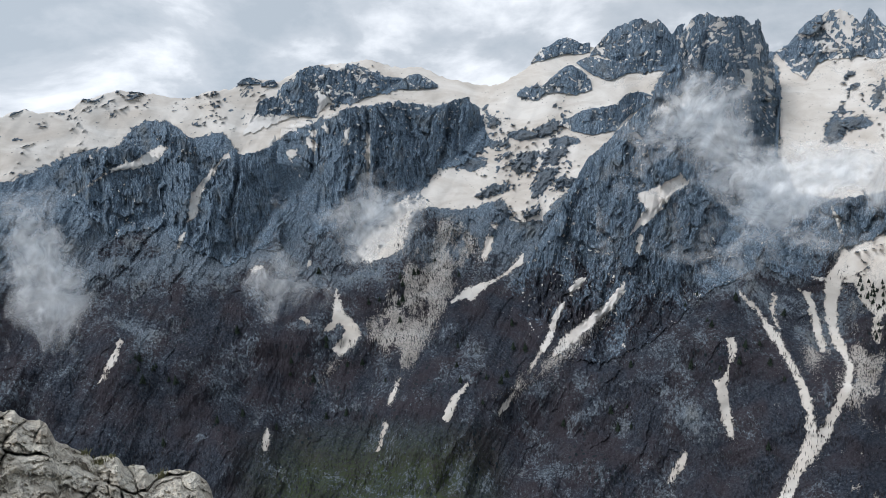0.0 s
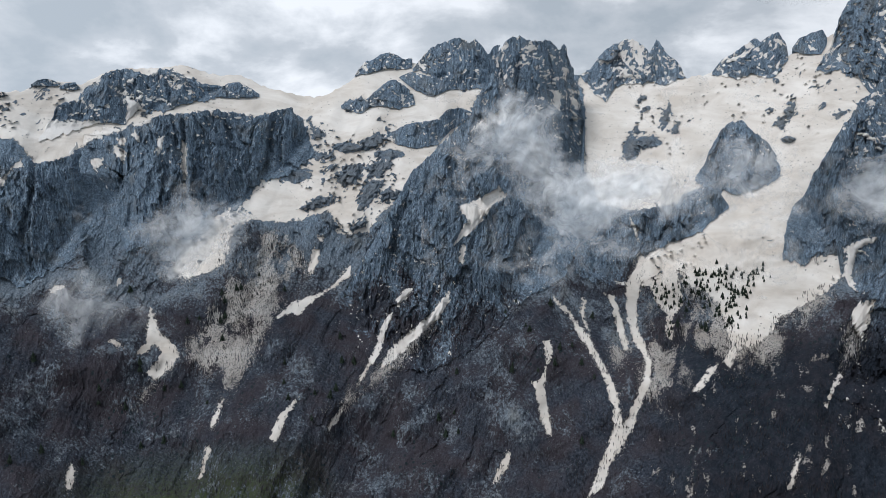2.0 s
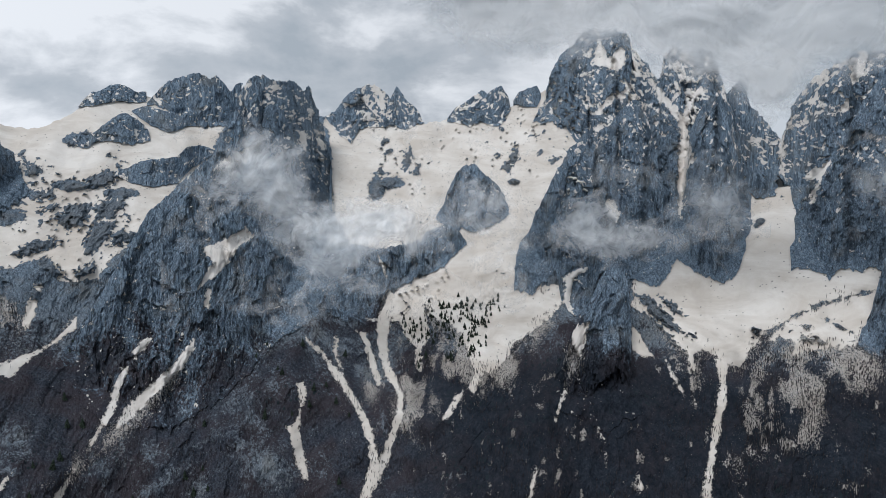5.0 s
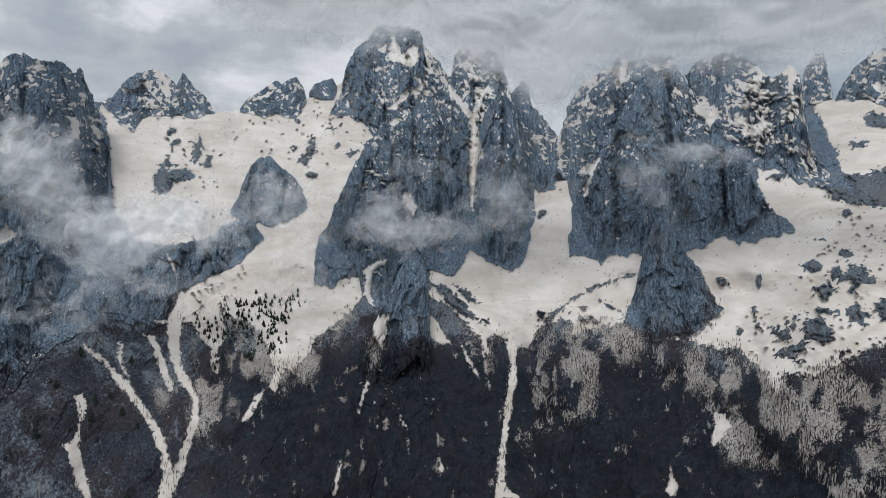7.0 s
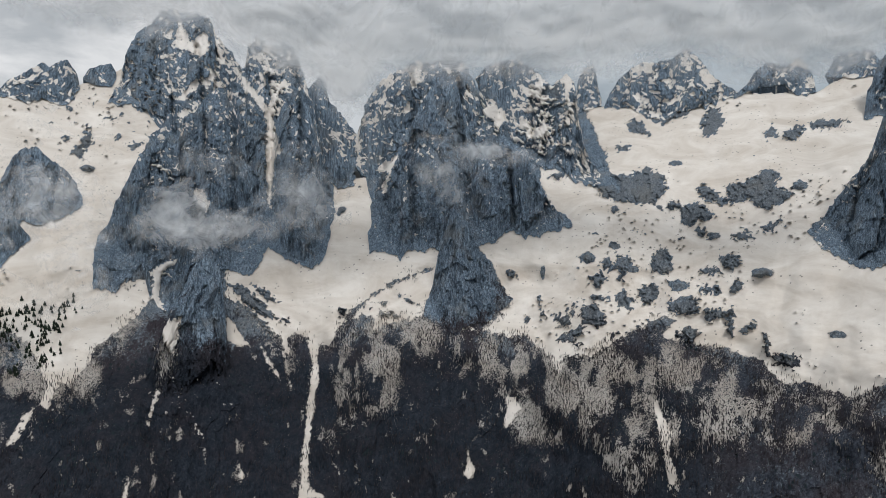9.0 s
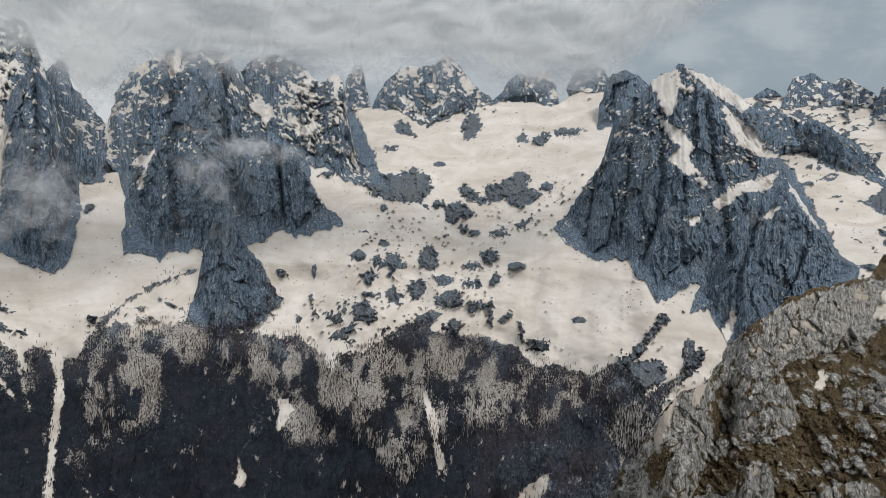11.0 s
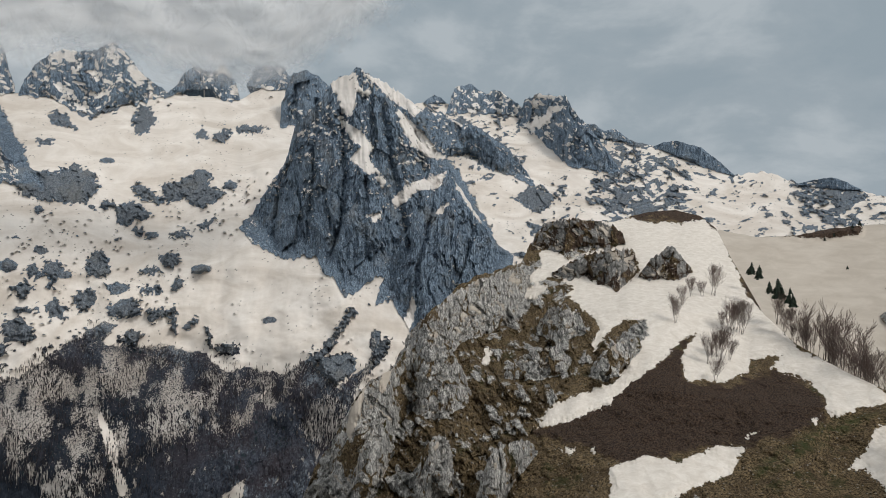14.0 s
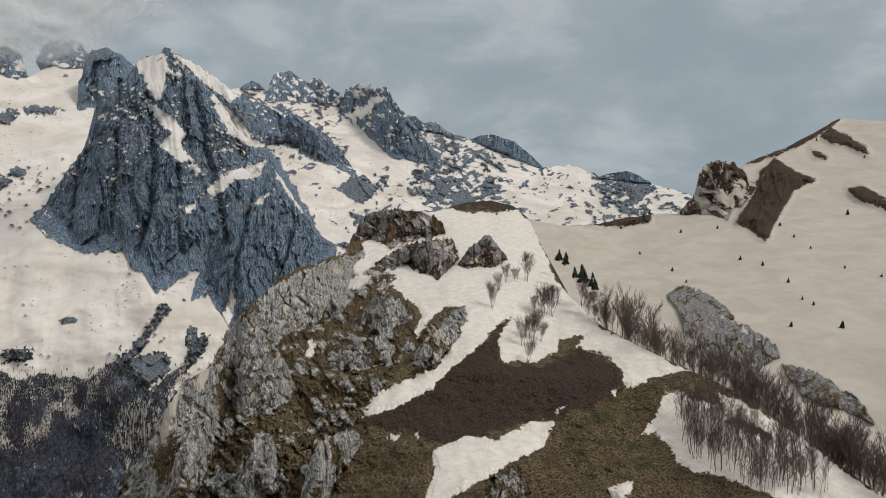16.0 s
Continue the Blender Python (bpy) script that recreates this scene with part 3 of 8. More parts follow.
CRAGS["k10"] = dict(top=[(33.99, 6.86), (34.60, 7.72), (35.62, 8.32), (36.44, 8.90), (36.73, 9.08), (37.13, 8.81), (37.68, 9.26), (38.30, 9.42), (38.71, 8.77), (39.00, 7.66)],
    foot=[(33.99, 6.62), (35.19, 6.47), (35.80, 6.29), (36.62, 6.66), (37.65, 6.29), (38.28, 6.40), (39.00, 7.49)],
    snow=0.25, label="small double rock peak on the snowy saddle")
CRAGS["k11"] = dict(top=[(39.21, 8.30), (39.64, 8.95), (40.40, 9.28), (41.04, 9.43), (41.34, 8.82)],
    foot=[(39.21, 8.09), (39.97, 7.83), (41.03, 7.74), (41.34, 8.39)],
    snow=0.2, label="small rock knob on the snowy saddle")
CRAGS["k12"] = dict(top=[(33.23, -0.79), (33.71, 0.06), (34.34, 1.68), (34.87, 2.72), (35.45, 3.28), (36.27, 3.31), (37.00, 2.60), (38.04, 1.76), (38.87, 0.47), (39.08, -0.40)],
    foot=[(33.22, -1.01), (34.30, -1.86), (35.72, -1.94), (36.76, -1.94), (37.81, -1.59), (39.00, -0.57)],
    snow=0.1, label="rock mound standing out of the snow bowl")
CRAGS["k12b"] = dict(top=[(24.49, -7.02), (25.73, -4.51), (28.61, -3.70), (30.72, -3.06), (33.29, -2.63), (35.48, -3.08)],
    foot=[(24.46, -8.71), (28.33, -9.74), (28.77, -8.03), (29.41, -6.75), (31.54, -5.93), (33.71, -5.07), (35.48, -3.08)],
    snow=-0.3, label="dark rock step below the snow bowl")
CRAGS["k13a"] = dict(top=[(40.76, 6.67), (41.50, 8.12), (42.03, 10.26), (42.82, 11.76), (43.70, 12.41), (44.36, 13.26), (45.24, 13.62), (45.90, 13.30), (46.79, 13.41), (47.91, 12.93), (48.36, 11.89), (49.26, 10.85), (49.94, 10.00), (50.40, 9.15)],
    foot=[(40.76, 6.59), (42.39, 6.63), (43.49, 6.22), (44.61, 4.26), (45.96, 2.50), (50.47, 2.55)],
    snow=0.3, label="tall jagged rock tower with snow on its ledges")
CRAGS["k13c"] = dict(top=[(49.07, 7.84), (49.73, 9.14), (50.39, 10.01), (50.59, 11.50), (51.26, 12.05), (51.93, 11.63), (52.60, 11.50), (53.27, 11.71), (53.84, 11.62), (54.39, 10.65), (54.86, 9.16), (55.56, 6.99), (56.05, 4.36), (56.76, 2.15), (57.05, 0.59)],
    foot=[(49.15, -1.07), (53.23, -1.93), (57.09, -1.43)],
    snow=0.3, label="steep twin rock tower with snow-filled chimneys")
CRAGS["k13b"] = dict(top=[(39.55, -6.49), (39.73, -4.26), (39.95, -2.93), (40.62, -1.81), (41.06, -0.69), (41.73, 0.66), (42.39, 2.23), (43.05, 3.35), (43.72, 4.69), (44.61, 5.23), (45.51, 4.19), (45.94, 5.96), (46.84, 6.50), (47.72, 7.82), (48.61, 8.27), (49.29, 7.41), (49.99, 5.22), (50.46, 3.00), (51.16, 0.76), (51.86, -0.59), (52.24, -1.94)],
    foot=[(39.55, -6.72), (41.06, -6.87), (42.84, -5.17), (43.30, -7.42), (45.11, -9.22), (45.56, -7.42), (46.23, -5.16), (47.82, -5.16), (48.96, -5.60), (50.56, -6.04), (51.90, -4.21), (52.24, -2.17)],
    snow=0.05, label="sheer grey rock buttress with hanging snow patches")
CRAGS["k13d"] = dict(top=[(51.70, -2.85), (52.27, 2.56), (52.67, 6.12), (53.54, 7.86), (54.42, 8.73), (55.12, 6.99), (55.83, 4.36), (56.76, 1.70), (57.08, -0.98)],
    foot=[(51.71, -3.76), (52.81, -4.43), (54.18, -5.31), (55.54, -5.42), (56.43, -4.59), (57.08, -1.21)],
    snow=-0.1, label="smooth rock column beside the snow cone")
CRAGS["k13e"] = dict(top=[(42.50, -14.92), (43.31, -12.76), (43.98, -10.55), (44.57, -9.22), (45.11, -8.32), (45.78, -6.75), (46.46, -5.16), (47.59, -4.48), (48.37, -5.38), (48.66, -8.31), (48.87, -11.01), (49.34, -12.78), (49.74, -15.41)],
    foot=[(42.50, -15.14), (43.77, -16.25), (45.14, -16.05), (46.99, -17.57), (48.36, -16.29), (49.74, -15.63)],
    snow=-0.25, label="long dark rock rib reaching into the woods")
CRAGS["k14"] = dict(top=[(54.65, 8.30), (55.31, 8.72), (55.96, 9.36), (56.32, 9.15), (56.66, 7.64), (57.56, 6.77), (58.23, 5.89), (58.82, 5.23)],
    foot=[(54.77, 0.79), (56.77, 1.25), (57.67, 0.81), (58.90, 1.27)],
    snow=0.05, label="shaded rock cleft between two towers")
CRAGS["k15a"] = dict(top=[(58.65, 2.82), (59.11, 6.10), (59.72, 7.82), (60.56, 9.09), (61.41, 9.70), (62.46, 10.30), (63.50, 10.88), (64.76, 10.63), (65.58, 11.09), (67.02, 11.06), (67.65, 10.10), (68.71, 8.42), (69.34, 7.58), (70.22, 7.14), (70.56, 6.31), (71.40, 4.64)],
    foot=[(58.65, 2.60), (59.63, 1.71), (60.37, -1.83), (63.85, -2.65), (68.01, -1.70), (71.47, 2.57)],
    snow=0.2, label="massive grey rock tower with snow in its cracks")
CRAGS["k15b"] = dict(top=[(59.89, -4.07), (60.00, -0.95), (60.51, 1.72), (61.78, 3.04), (62.18, 4.34), (63.20, 6.06), (64.01, 7.74), (64.81, 8.98), (65.62, 9.57), (66.66, 9.32), (67.12, 7.65), (67.78, 5.97), (68.44, 4.28), (68.97, 2.58)],
    foot=[(59.89, -4.16), (60.86, -4.27), (61.96, -4.47), (62.42, -4.85), (63.02, -3.77), (63.89, -4.19), (64.74, -3.95), (66.01, -4.35), (68.09, -4.28), (69.16, -3.38)],
    snow=0.08, label="front buttress of the massive tower")
CRAGS["k15c"] = dict(top=[(67.65, -3.43), (68.12, 1.31), (68.85, 3.85), (69.62, 5.09), (70.40, 5.28), (71.20, 4.64), (72.19, 4.00), (73.02, 2.14), (73.84, 0.49), (74.82, -0.73), (75.77, -1.32), (76.04, -1.72)],
    foot=[(67.66, -3.65), (68.67, -3.40), (69.68, -3.37), (71.25, -2.47), (72.43, -2.94), (73.58, -2.82), (74.69, -2.29), (76.05, -1.93)],
    snow=-0.1, label="rounded dark rock dome above the snow basin")
CRAGS["k15d"] = dict(top=[(64.27, -9.00), (65.02, -6.57), (65.57, -3.49), (66.34, -1.08), (66.81, 0.01), (67.38, -1.28), (68.04, -2.56), (68.70, -4.26), (69.16, -5.95), (70.21, -7.18), (71.50, -7.73)],
    foot=[(64.28, -9.22), (65.33, -10.03), (66.67, -12.51), (67.44, -10.33), (69.08, -9.79), (70.26, -8.87), (71.51, -7.86)],
    snow=-0.3, label="narrow dark rock rib below the tower")
CRAGS["k16"] = dict(top=[(68.28, 9.46), (69.04, 10.44), (70.02, 10.86), (71.57, 10.88), (72.73, 10.22), (73.31, 9.79), (74.09, 8.96), (74.81, 9.50), (75.34, 9.85), (75.91, 9.23), (76.13, 8.06), (76.60, 5.30), (77.02, 3.70), (77.77, 2.50), (78.45, 1.39)],
    foot=[(68.40, 5.54), (70.22, 4.66), (72.20, 3.80), (73.77, 2.55), (74.87, 2.94), (76.02, 1.72), (77.47, 1.12), (78.45, 1.31)],
    snow=0.25, label="grey rock wall with a snowy shoulder")
CRAGS["k17"] = dict(top=[(75.90, 7.40), (76.25, 9.66), (76.54, 10.04), (76.86, 10.39), (77.34, 10.50), (77.57, 9.74), (77.72, 8.94), (78.03, 7.92)],
    foot=[(75.89, 7.12), (76.80, 6.91), (78.02, 7.43)],
    snow=0.25, label="blocky rock horn on the snowy crest")
CRAGS["k18"] = dict(top=[(78.22, 7.28), (78.87, 8.81), (79.30, 9.47), (80.18, 10.14), (81.05, 10.59), (81.94, 10.50), (83.27, 10.79), (83.93, 11.32), (84.37, 11.42), (84.82, 10.84), (85.50, 10.09), (86.19, 9.24), (86.86, 8.82), (88.00, 7.98)],
    foot=[(78.22, 7.20), (79.32, 6.98), (80.20, 7.35), (81.54, 6.30), (82.88, 6.03), (83.76, 6.80), (85.55, 7.06), (88.00, 7.98)],
    snow=0.5, label="pointed rock peak streaked with snow")
CRAGS["k19"] = dict(top=[(87.55, 7.88), (88.44, 8.63), (89.09, 9.72), (89.75, 10.07), (90.42, 9.90), (91.10, 9.74), (91.75, 10.38), (92.21, 9.74), (92.67, 9.10), (92.96, 7.94)],
    foot=[(87.56, 7.62), (89.11, 8.34), (90.90, 8.44), (91.81, 7.58), (92.96, 7.85)],
    snow=0.2, label="twin rock horns on the crest")
CRAGS["k20"] = dict(top=[(93.47, 8.97), (93.98, 9.95), (94.41, 10.38), (95.29, 10.41), (96.16, 10.49), (97.30, 8.87)],
    foot=[(93.47, 8.89), (95.34, 8.54), (97.30, 8.78)],
    snow=0.1, label="flat-topped rock summit in the cloud")
CRAGS["k21"] = dict(top=[(95.93, 6.02), (96.23, 7.99), (96.67, 9.72), (97.20, 10.15), (98.01, 10.24), (98.90, 9.81), (99.89, 8.86)],
    foot=[(95.93, 5.89), (97.14, 5.98), (99.92, 6.47)],
    snow=-0.3, label="grey rock shoulder behind the pyramid peak")
CRAGS["k22"] = dict(top=[(92.80, -1.83), (93.79, -0.70), (94.91, 1.11), (96.26, 3.14), (96.70, 4.48), (97.14, 6.25), (97.81, 6.91), (98.48, 7.56), (99.36, 8.43), (99.80, 9.29), (100.24, 9.72), (101.35, 10.13), (101.92, 10.64), (102.45, 10.33), (103.79, 9.25), (105.13, 7.73), (106.02, 6.42), (106.91, 4.89), (108.24, 3.57), (109.63, 2.47)],
    foot=[(92.80, -1.97), (93.57, -2.96), (94.93, -3.64), (96.76, -4.44), (98.57, -4.07), (99.26, -5.42), (99.95, -5.86), (100.87, -7.20), (101.55, -7.19), (102.44, -6.28), (103.55, -5.81), (105.11, -5.33), (107.09, -4.84), (109.77, -4.34)],
    snow=-0.02, label="great dark pyramid peak with snow gullies")
CRAGS["k22c"] = dict(top=[(103.36, -7.83), (104.22, -5.35), (105.29, -3.09), (106.15, -1.74), (107.44, 0.05), (108.70, 1.82), (109.33, 2.47), (110.42, 0.94), (111.74, -1.23), (113.03, -2.95), (114.38, -4.08)],
    foot=[(103.36, -8.05), (104.47, -7.58), (105.39, -8.89), (106.53, -11.06), (108.50, -10.54), (110.20, -8.71), (114.39, -4.64)],
    snow=-0.02, label="lower rock shoulder of the pyramid peak")
CRAGS["k22b"] = dict(top=[(101.92, 10.47), (103.78, 9.67), (105.55, 8.58), (106.87, 7.48), (108.59, 7.23), (109.88, 6.56), (111.57, 6.10), (113.25, 5.00), (114.50, 3.92), (115.34, 2.64), (116.05, 1.58)],
    foot=[(102.01, 2.71), (105.63, 3.58), (107.81, 3.13), (109.30, 3.99), (110.78, 4.19), (112.06, 3.10), (113.73, 2.44), (116.05, 1.45)],
    snow=0.2, label="rocky ridge falling from the pyramid peak")
CRAGS["k23"] = dict(top=[(108.90, 7.19), (109.33, 8.39), (109.63, 9.24), (110.27, 9.36), (110.91, 9.51), (111.55, 8.99), (112.20, 8.72), (112.63, 9.03), (113.28, 8.89), (114.59, 7.95), (115.55, 6.90)],
    foot=[(108.90, 7.19), (110.26, 7.16), (112.84, 7.17), (115.55, 6.90)],
    snow=0.15, label="distant grey rock peaks")
CRAGS["k23b"] = dict(top=[(107.11, 7.95), (107.40, 8.30), (107.95, 8.62), (108.49, 8.44), (108.91, 8.04)],
    foot=[(107.11, 7.95), (107.94, 7.91), (108.91, 8.04)],
    snow=0.0, label="tiny distant rock knob")
CRAGS["k24"] = dict(top=[(114.50, 6.44), (114.81, 7.53), (115.11, 8.27), (116.35, 8.73), (117.23, 8.58), (118.34, 8.48), (119.01, 7.41), (119.69, 6.55), (120.36, 5.91), (121.50, 4.38), (122.64, 2.61)],
    foot=[(114.50, 6.35), (116.35, 5.27), (117.24, 4.31), (118.14, 3.36), (119.94, 2.80), (122.64, 2.52)],
    snow=0.15, label="blocky grey rock tower on the plateau")
CRAGS["k25"] = dict(top=[(119.02, 6.32), (120.58, 6.35), (121.26, 5.79), (122.16, 5.93), (123.52, 4.84)],
    foot=[(119.02, 6.24), (121.27, 5.17), (123.52, 4.75)],
    snow=0.1, label="distant low rock crest")
CRAGS["k26"] = dict(top=[(124.96, 4.54), (125.76, 4.86), (126.65, 4.95), (128.45, 4.43), (129.80, 3.33), (130.80, 2.36)],
    foot=[(124.96, 4.50), (127.12, 3.63), (128.92, 2.79), (130.80, 2.27)],
    snow=-0.3, label="distant wedge of grey rock")
CRAGS["k27"] = dict(top=[(135.01, 1.67), (136.16, 1.98), (137.22, 2.11), (138.07, 1.81), (139.01, 1.25)],
    foot=[(135.01, 1.63), (137.24, 1.29), (139.01, 1.17)],
    snow=-0.3, label="distant grey rock hump")
SNOWFIELDS = {}
SNOWFIELDS["plateau"] = (0.3, 0.5, [(-40.71, -3.97), (-31.74, -2.34), (-29.68, -1.61), (-28.06, -0.65), (-26.43, -0.18), (-25.14, 0.06), (-24.21, 0.22), (-23.19, 1.56), (-22.41, 2.06), (-20.67, 2.00), (-19.54, 0.98), (-18.95, 0.77), (-17.31, 1.20), (-16.51, 0.78), (-15.73, -0.50), (-15.11, -0.50), (-13.61, 0.06), (-12.94, 1.01), (-11.63, 2.01), (-10.13, 1.80), (-9.03, 2.55), (-6.39, 3.22), (-3.73, 3.58), (-0.62, 3.23), (1.82, 3.89), (2.94, 2.58), (3.85, 0.59), (2.51, -0.29), (-0.41, -1.41), (-1.77, -3.43), (-4.26, -4.55), (-2.23, -5.01), (-0.64, -4.56), (0.73, -5.01), (3.90, -4.32), (5.49, -5.66), (7.97, -5.86), (9.04, -4.06), (11.18, -2.04), (11.80, -0.72), (14.47, 2.07), (16.25, 4.36), (17.69, 8.37), (9.36, 10.29), (-39.85, 5.46)])
SNOWFIELDS["patch"] = (0.5, 0.0, [(-7.25, -8.34), (-6.10, -7.01), (-3.81, -4.77), (-2.22, -4.33), (-3.29, -8.17), (-5.90, -9.18)])
SNOWFIELDS["bowl"] = (0.4, 0.2, [(24.32, 6.39), (24.39, 10.43), (41.69, 11.27), (42.60, 6.33), (46.19, 6.37), (44.85, 4.81), (45.10, 1.23), (43.20, -1.95), (41.50, -5.60), (41.75, -6.47), (43.33, -5.78), (43.80, -7.14), (42.66, -8.72), (39.49, -11.16), (37.23, -12.66), (35.45, -10.86), (34.57, -9.52), (31.95, -8.57), (31.51, -9.43), (29.80, -9.37), (29.40, -7.62), (30.26, -6.56), (33.72, -4.85), (35.03, -3.75), (32.86, -2.85), (29.44, -3.71), (26.56, -3.24), (24.99, -0.68), (24.87, 3.94)])
SNOWFIELDS["cone"] = (0.35, 0.0, [(48.84, -4.33), (48.81, -7.58), (50.07, -8.48), (51.77, -10.05), (53.07, -11.18), (53.72, -12.81), (53.37, -10.97), (53.95, -10.55), (55.05, -10.93), (55.93, -11.65), (56.60, -11.67), (57.50, -10.09), (58.62, -8.77), (60.19, -7.61), (62.00, -6.48), (65.53, -5.32), (65.82, -2.96), (61.93, 2.41), (59.24, 4.14), (57.03, 4.09), (55.71, 2.30), (52.24, -2.16)])
SNOWFIELDS["basin"] = (0.35, 0.12, [(68.30, -2.00), (72.44, -1.00), (74.60, -0.90), (73.60, 1.08), (73.40, 2.82), (79.36, 1.17), (76.92, 6.80), (76.90, 11.04), (97.01, 11.40), (97.13, 7.15), (97.60, 3.21), (95.60, -1.31), (96.00, -2.40), (99.60, -3.60), (102.40, -5.90), (106.02, -5.33), (106.13, -8.33), (104.17, -11.89), (100.37, -14.31), (97.66, -12.31), (95.89, -13.27), (93.16, -12.51), (91.80, -13.00), (89.93, -11.28), (88.09, -10.87), (83.97, -10.47), (81.24, -9.58), (79.45, -10.90), (77.67, -12.19), (74.15, -12.09), (72.43, -10.74), (70.75, -8.10), (68.69, -5.48)])
SNOWFIELDS["far"] = (0.3, 1.0, [(103.71, 11.72), (148.36, 10.11), (149.03, -5.92), (114.58, -5.99), (110.23, 2.42), (106.06, 6.15)])
SNOWFIELDS["apron"] = (0.5, 0.1, [(99.21, -4.73), (101.46, -7.29), (102.70, -5.92), (106.04, -5.76), (107.36, -8.25), (104.29, -15.26), (101.37, -18.02), (101.91, -14.62), (103.33, -11.95), (100.31, -12.16), (98.05, -10.54)])
SNOWFIELDS["left"] = (0.3, 0.0, [(18.04, 0.73), (20.06, 1.55), (17.92, -3.50)])
SNOWFIELDS["mound"] = (0.9, 0.0, [(58.48, -9.39), (59.74, -7.97), (62.00, -6.61), (65.53, -5.23), (65.28, -7.49), (64.07, -9.40), (62.02, -9.85), (59.98, -10.43)])
SNOWFIELDS["fan"] = (0.7, 0.0, [(67.05, -9.95), (68.89, -10.36), (70.46, -8.98), (68.84, -7.44), (68.42, -3.83), (71.06, -4.69), (72.95, -9.13), (74.11, -10.87), (75.31, -13.97), (75.70, -11.90), (72.98, -10.47), (71.18, -10.97)])
HANGING_SNOW = []
HANGING_SNOW.append([(15.09, -3.53), (16.53, -2.86), (18.34, -1.89), (18.98, -2.48), (17.80, -3.48), (16.20, -5.03)])
HANGING_SNOW.append([(15.91, 2.48), (17.10, 3.51), (18.67, 4.30), (19.64, 4.76), (18.52, 3.27), (16.73, 2.60)])
HANGING_SNOW.append([(22.46, 5.98), (23.06, 5.36), (22.95, 3.98), (22.46, 4.59)])
HANGING_SNOW.append([(85.25, 10.00), (86.33, 9.24), (86.07, 8.72), (85.25, 9.46)])
HANGING_SNOW.append([(115.60, 6.40), (116.69, 6.98), (117.14, 7.69), (118.53, 7.75), (117.39, 7.19), (116.48, 6.00)])
HANGING_SNOW.append([(115.42, 8.75), (118.04, 8.61), (118.17, 8.25), (116.42, 8.33)])
HANGING_SNOW.append([(-9.25, 2.11), (-9.06, 1.24), (-9.48, 1.68)])
HANGING_SNOW.append([(-10.58, 1.02), (-9.95, 0.37), (-10.18, -0.29), (-10.82, 0.37)])
HANGING_SNOW.append([(-12.34, -0.20), (-11.48, -0.07), (-11.93, -0.94)])
HANGING_SNOW.append([(45.67, 12.76), (46.11, 12.16), (46.46, 11.34), (47.34, 12.20), (47.87, 12.01), (47.79, 10.96), (47.13, 10.39), (46.24, 10.91), (45.80, 10.68), (45.37, 11.09)])
HANGING_SNOW.append([(44.49, 11.59), (45.15, 12.12), (45.15, 11.50)])
HANGING_SNOW.append([(45.37, 7.17), (46.91, 8.80), (47.14, 8.38), (46.03, 7.40)])
HANGING_SNOW.append([(47.13, 8.51), (48.02, 9.48), (48.15, 8.84), (47.58, 8.31)])
HANGING_SNOW.append([(45.38, 6.30), (46.26, 6.50), (46.04, 5.97), (45.51, 5.78)])
HANGING_SNOW.append([(49.57, 9.94), (50.56, 8.68), (51.60, 7.61), (52.10, 6.87), (52.36, 7.84), (52.71, 8.71), (53.37, 9.15), (53.60, 8.72), (52.81, 7.84), (52.55, 6.75), (52.29, 5.73), (51.83, 6.30), (50.93, 7.60), (50.02, 8.58)])
HANGING_SNOW.append([(52.06, 6.30), (52.57, 4.99), (52.36, 2.98), (52.20, 0.74), (52.13, -0.71), (51.98, 0.73), (51.83, 2.53), (51.85, 4.76)])
HANGING_SNOW.append([(52.53, 3.79), (53.02, 4.42), (52.99, 3.44), (52.59, 3.12)])
HANGING_SNOW.append([(46.50, 0.44), (47.17, 0.54), (47.75, -0.44), (47.40, -0.98), (46.72, -0.45)])
HANGING_SNOW.append([(43.31, -5.62), (44.07, -5.22), (44.82, -4.68), (45.22, -4.86), (44.33, -5.62), (44.02, -6.51), (43.89, -7.40), (44.33, -8.30), (44.83, -9.28), (45.45, -9.02), (45.01, -9.86), (44.51, -9.63), (43.84, -8.52), (43.31, -8.20), (43.53, -6.96), (43.62, -5.98)])
HANGING_SNOW.append([(44.07, -9.72), (44.65, -9.46), (45.54, -9.11), (45.28, -10.53), (44.83, -11.50), (44.43, -10.96)])
HANGING_SNOW.append([(60.15, 8.95), (61.03, 10.93), (61.40, 10.00), (61.68, 9.23), (62.29, 9.57), (61.25, 8.81)])
HANGING_SNOW.append([(62.88, 10.40), (63.96, 10.46), (63.86, 9.20), (63.14, 8.62)])
HANGING_SNOW.append([(62.26, 6.87), (62.94, 7.64), (63.04, 6.99), (62.53, 6.69)])
HANGING_SNOW.append([(68.84, 7.24), (69.53, 7.81), (70.42, 7.12), (70.68, 6.57), (70.06, 5.53), (69.36, 6.60), (68.86, 6.61)])
HANGING_SNOW.append([(60.54, 2.52), (61.98, 3.50), (61.78, 2.62), (61.16, 0.56), (60.85, 0.29), (61.30, 2.08), (60.41, 2.30)])
HANGING_SNOW.append([(57.55, 7.96), (58.37, 7.01), (58.84, 5.17), (59.01, 5.96), (58.18, 7.53)])
HANGING_SNOW.append([(58.71, 5.26), (58.98, 5.35), (59.21, 2.38), (58.89, 2.60)])
HANGING_SNOW.append([(72.23, 6.32), (72.86, 5.56), (73.67, 6.24), (74.31, 5.77), (73.35, 5.05), (72.44, 4.86)])
HANGING_SNOW.append([(75.17, 10.02), (76.08, 10.21), (75.88, 9.43), (75.40, 8.01), (75.05, 9.07), (74.61, 9.58)])
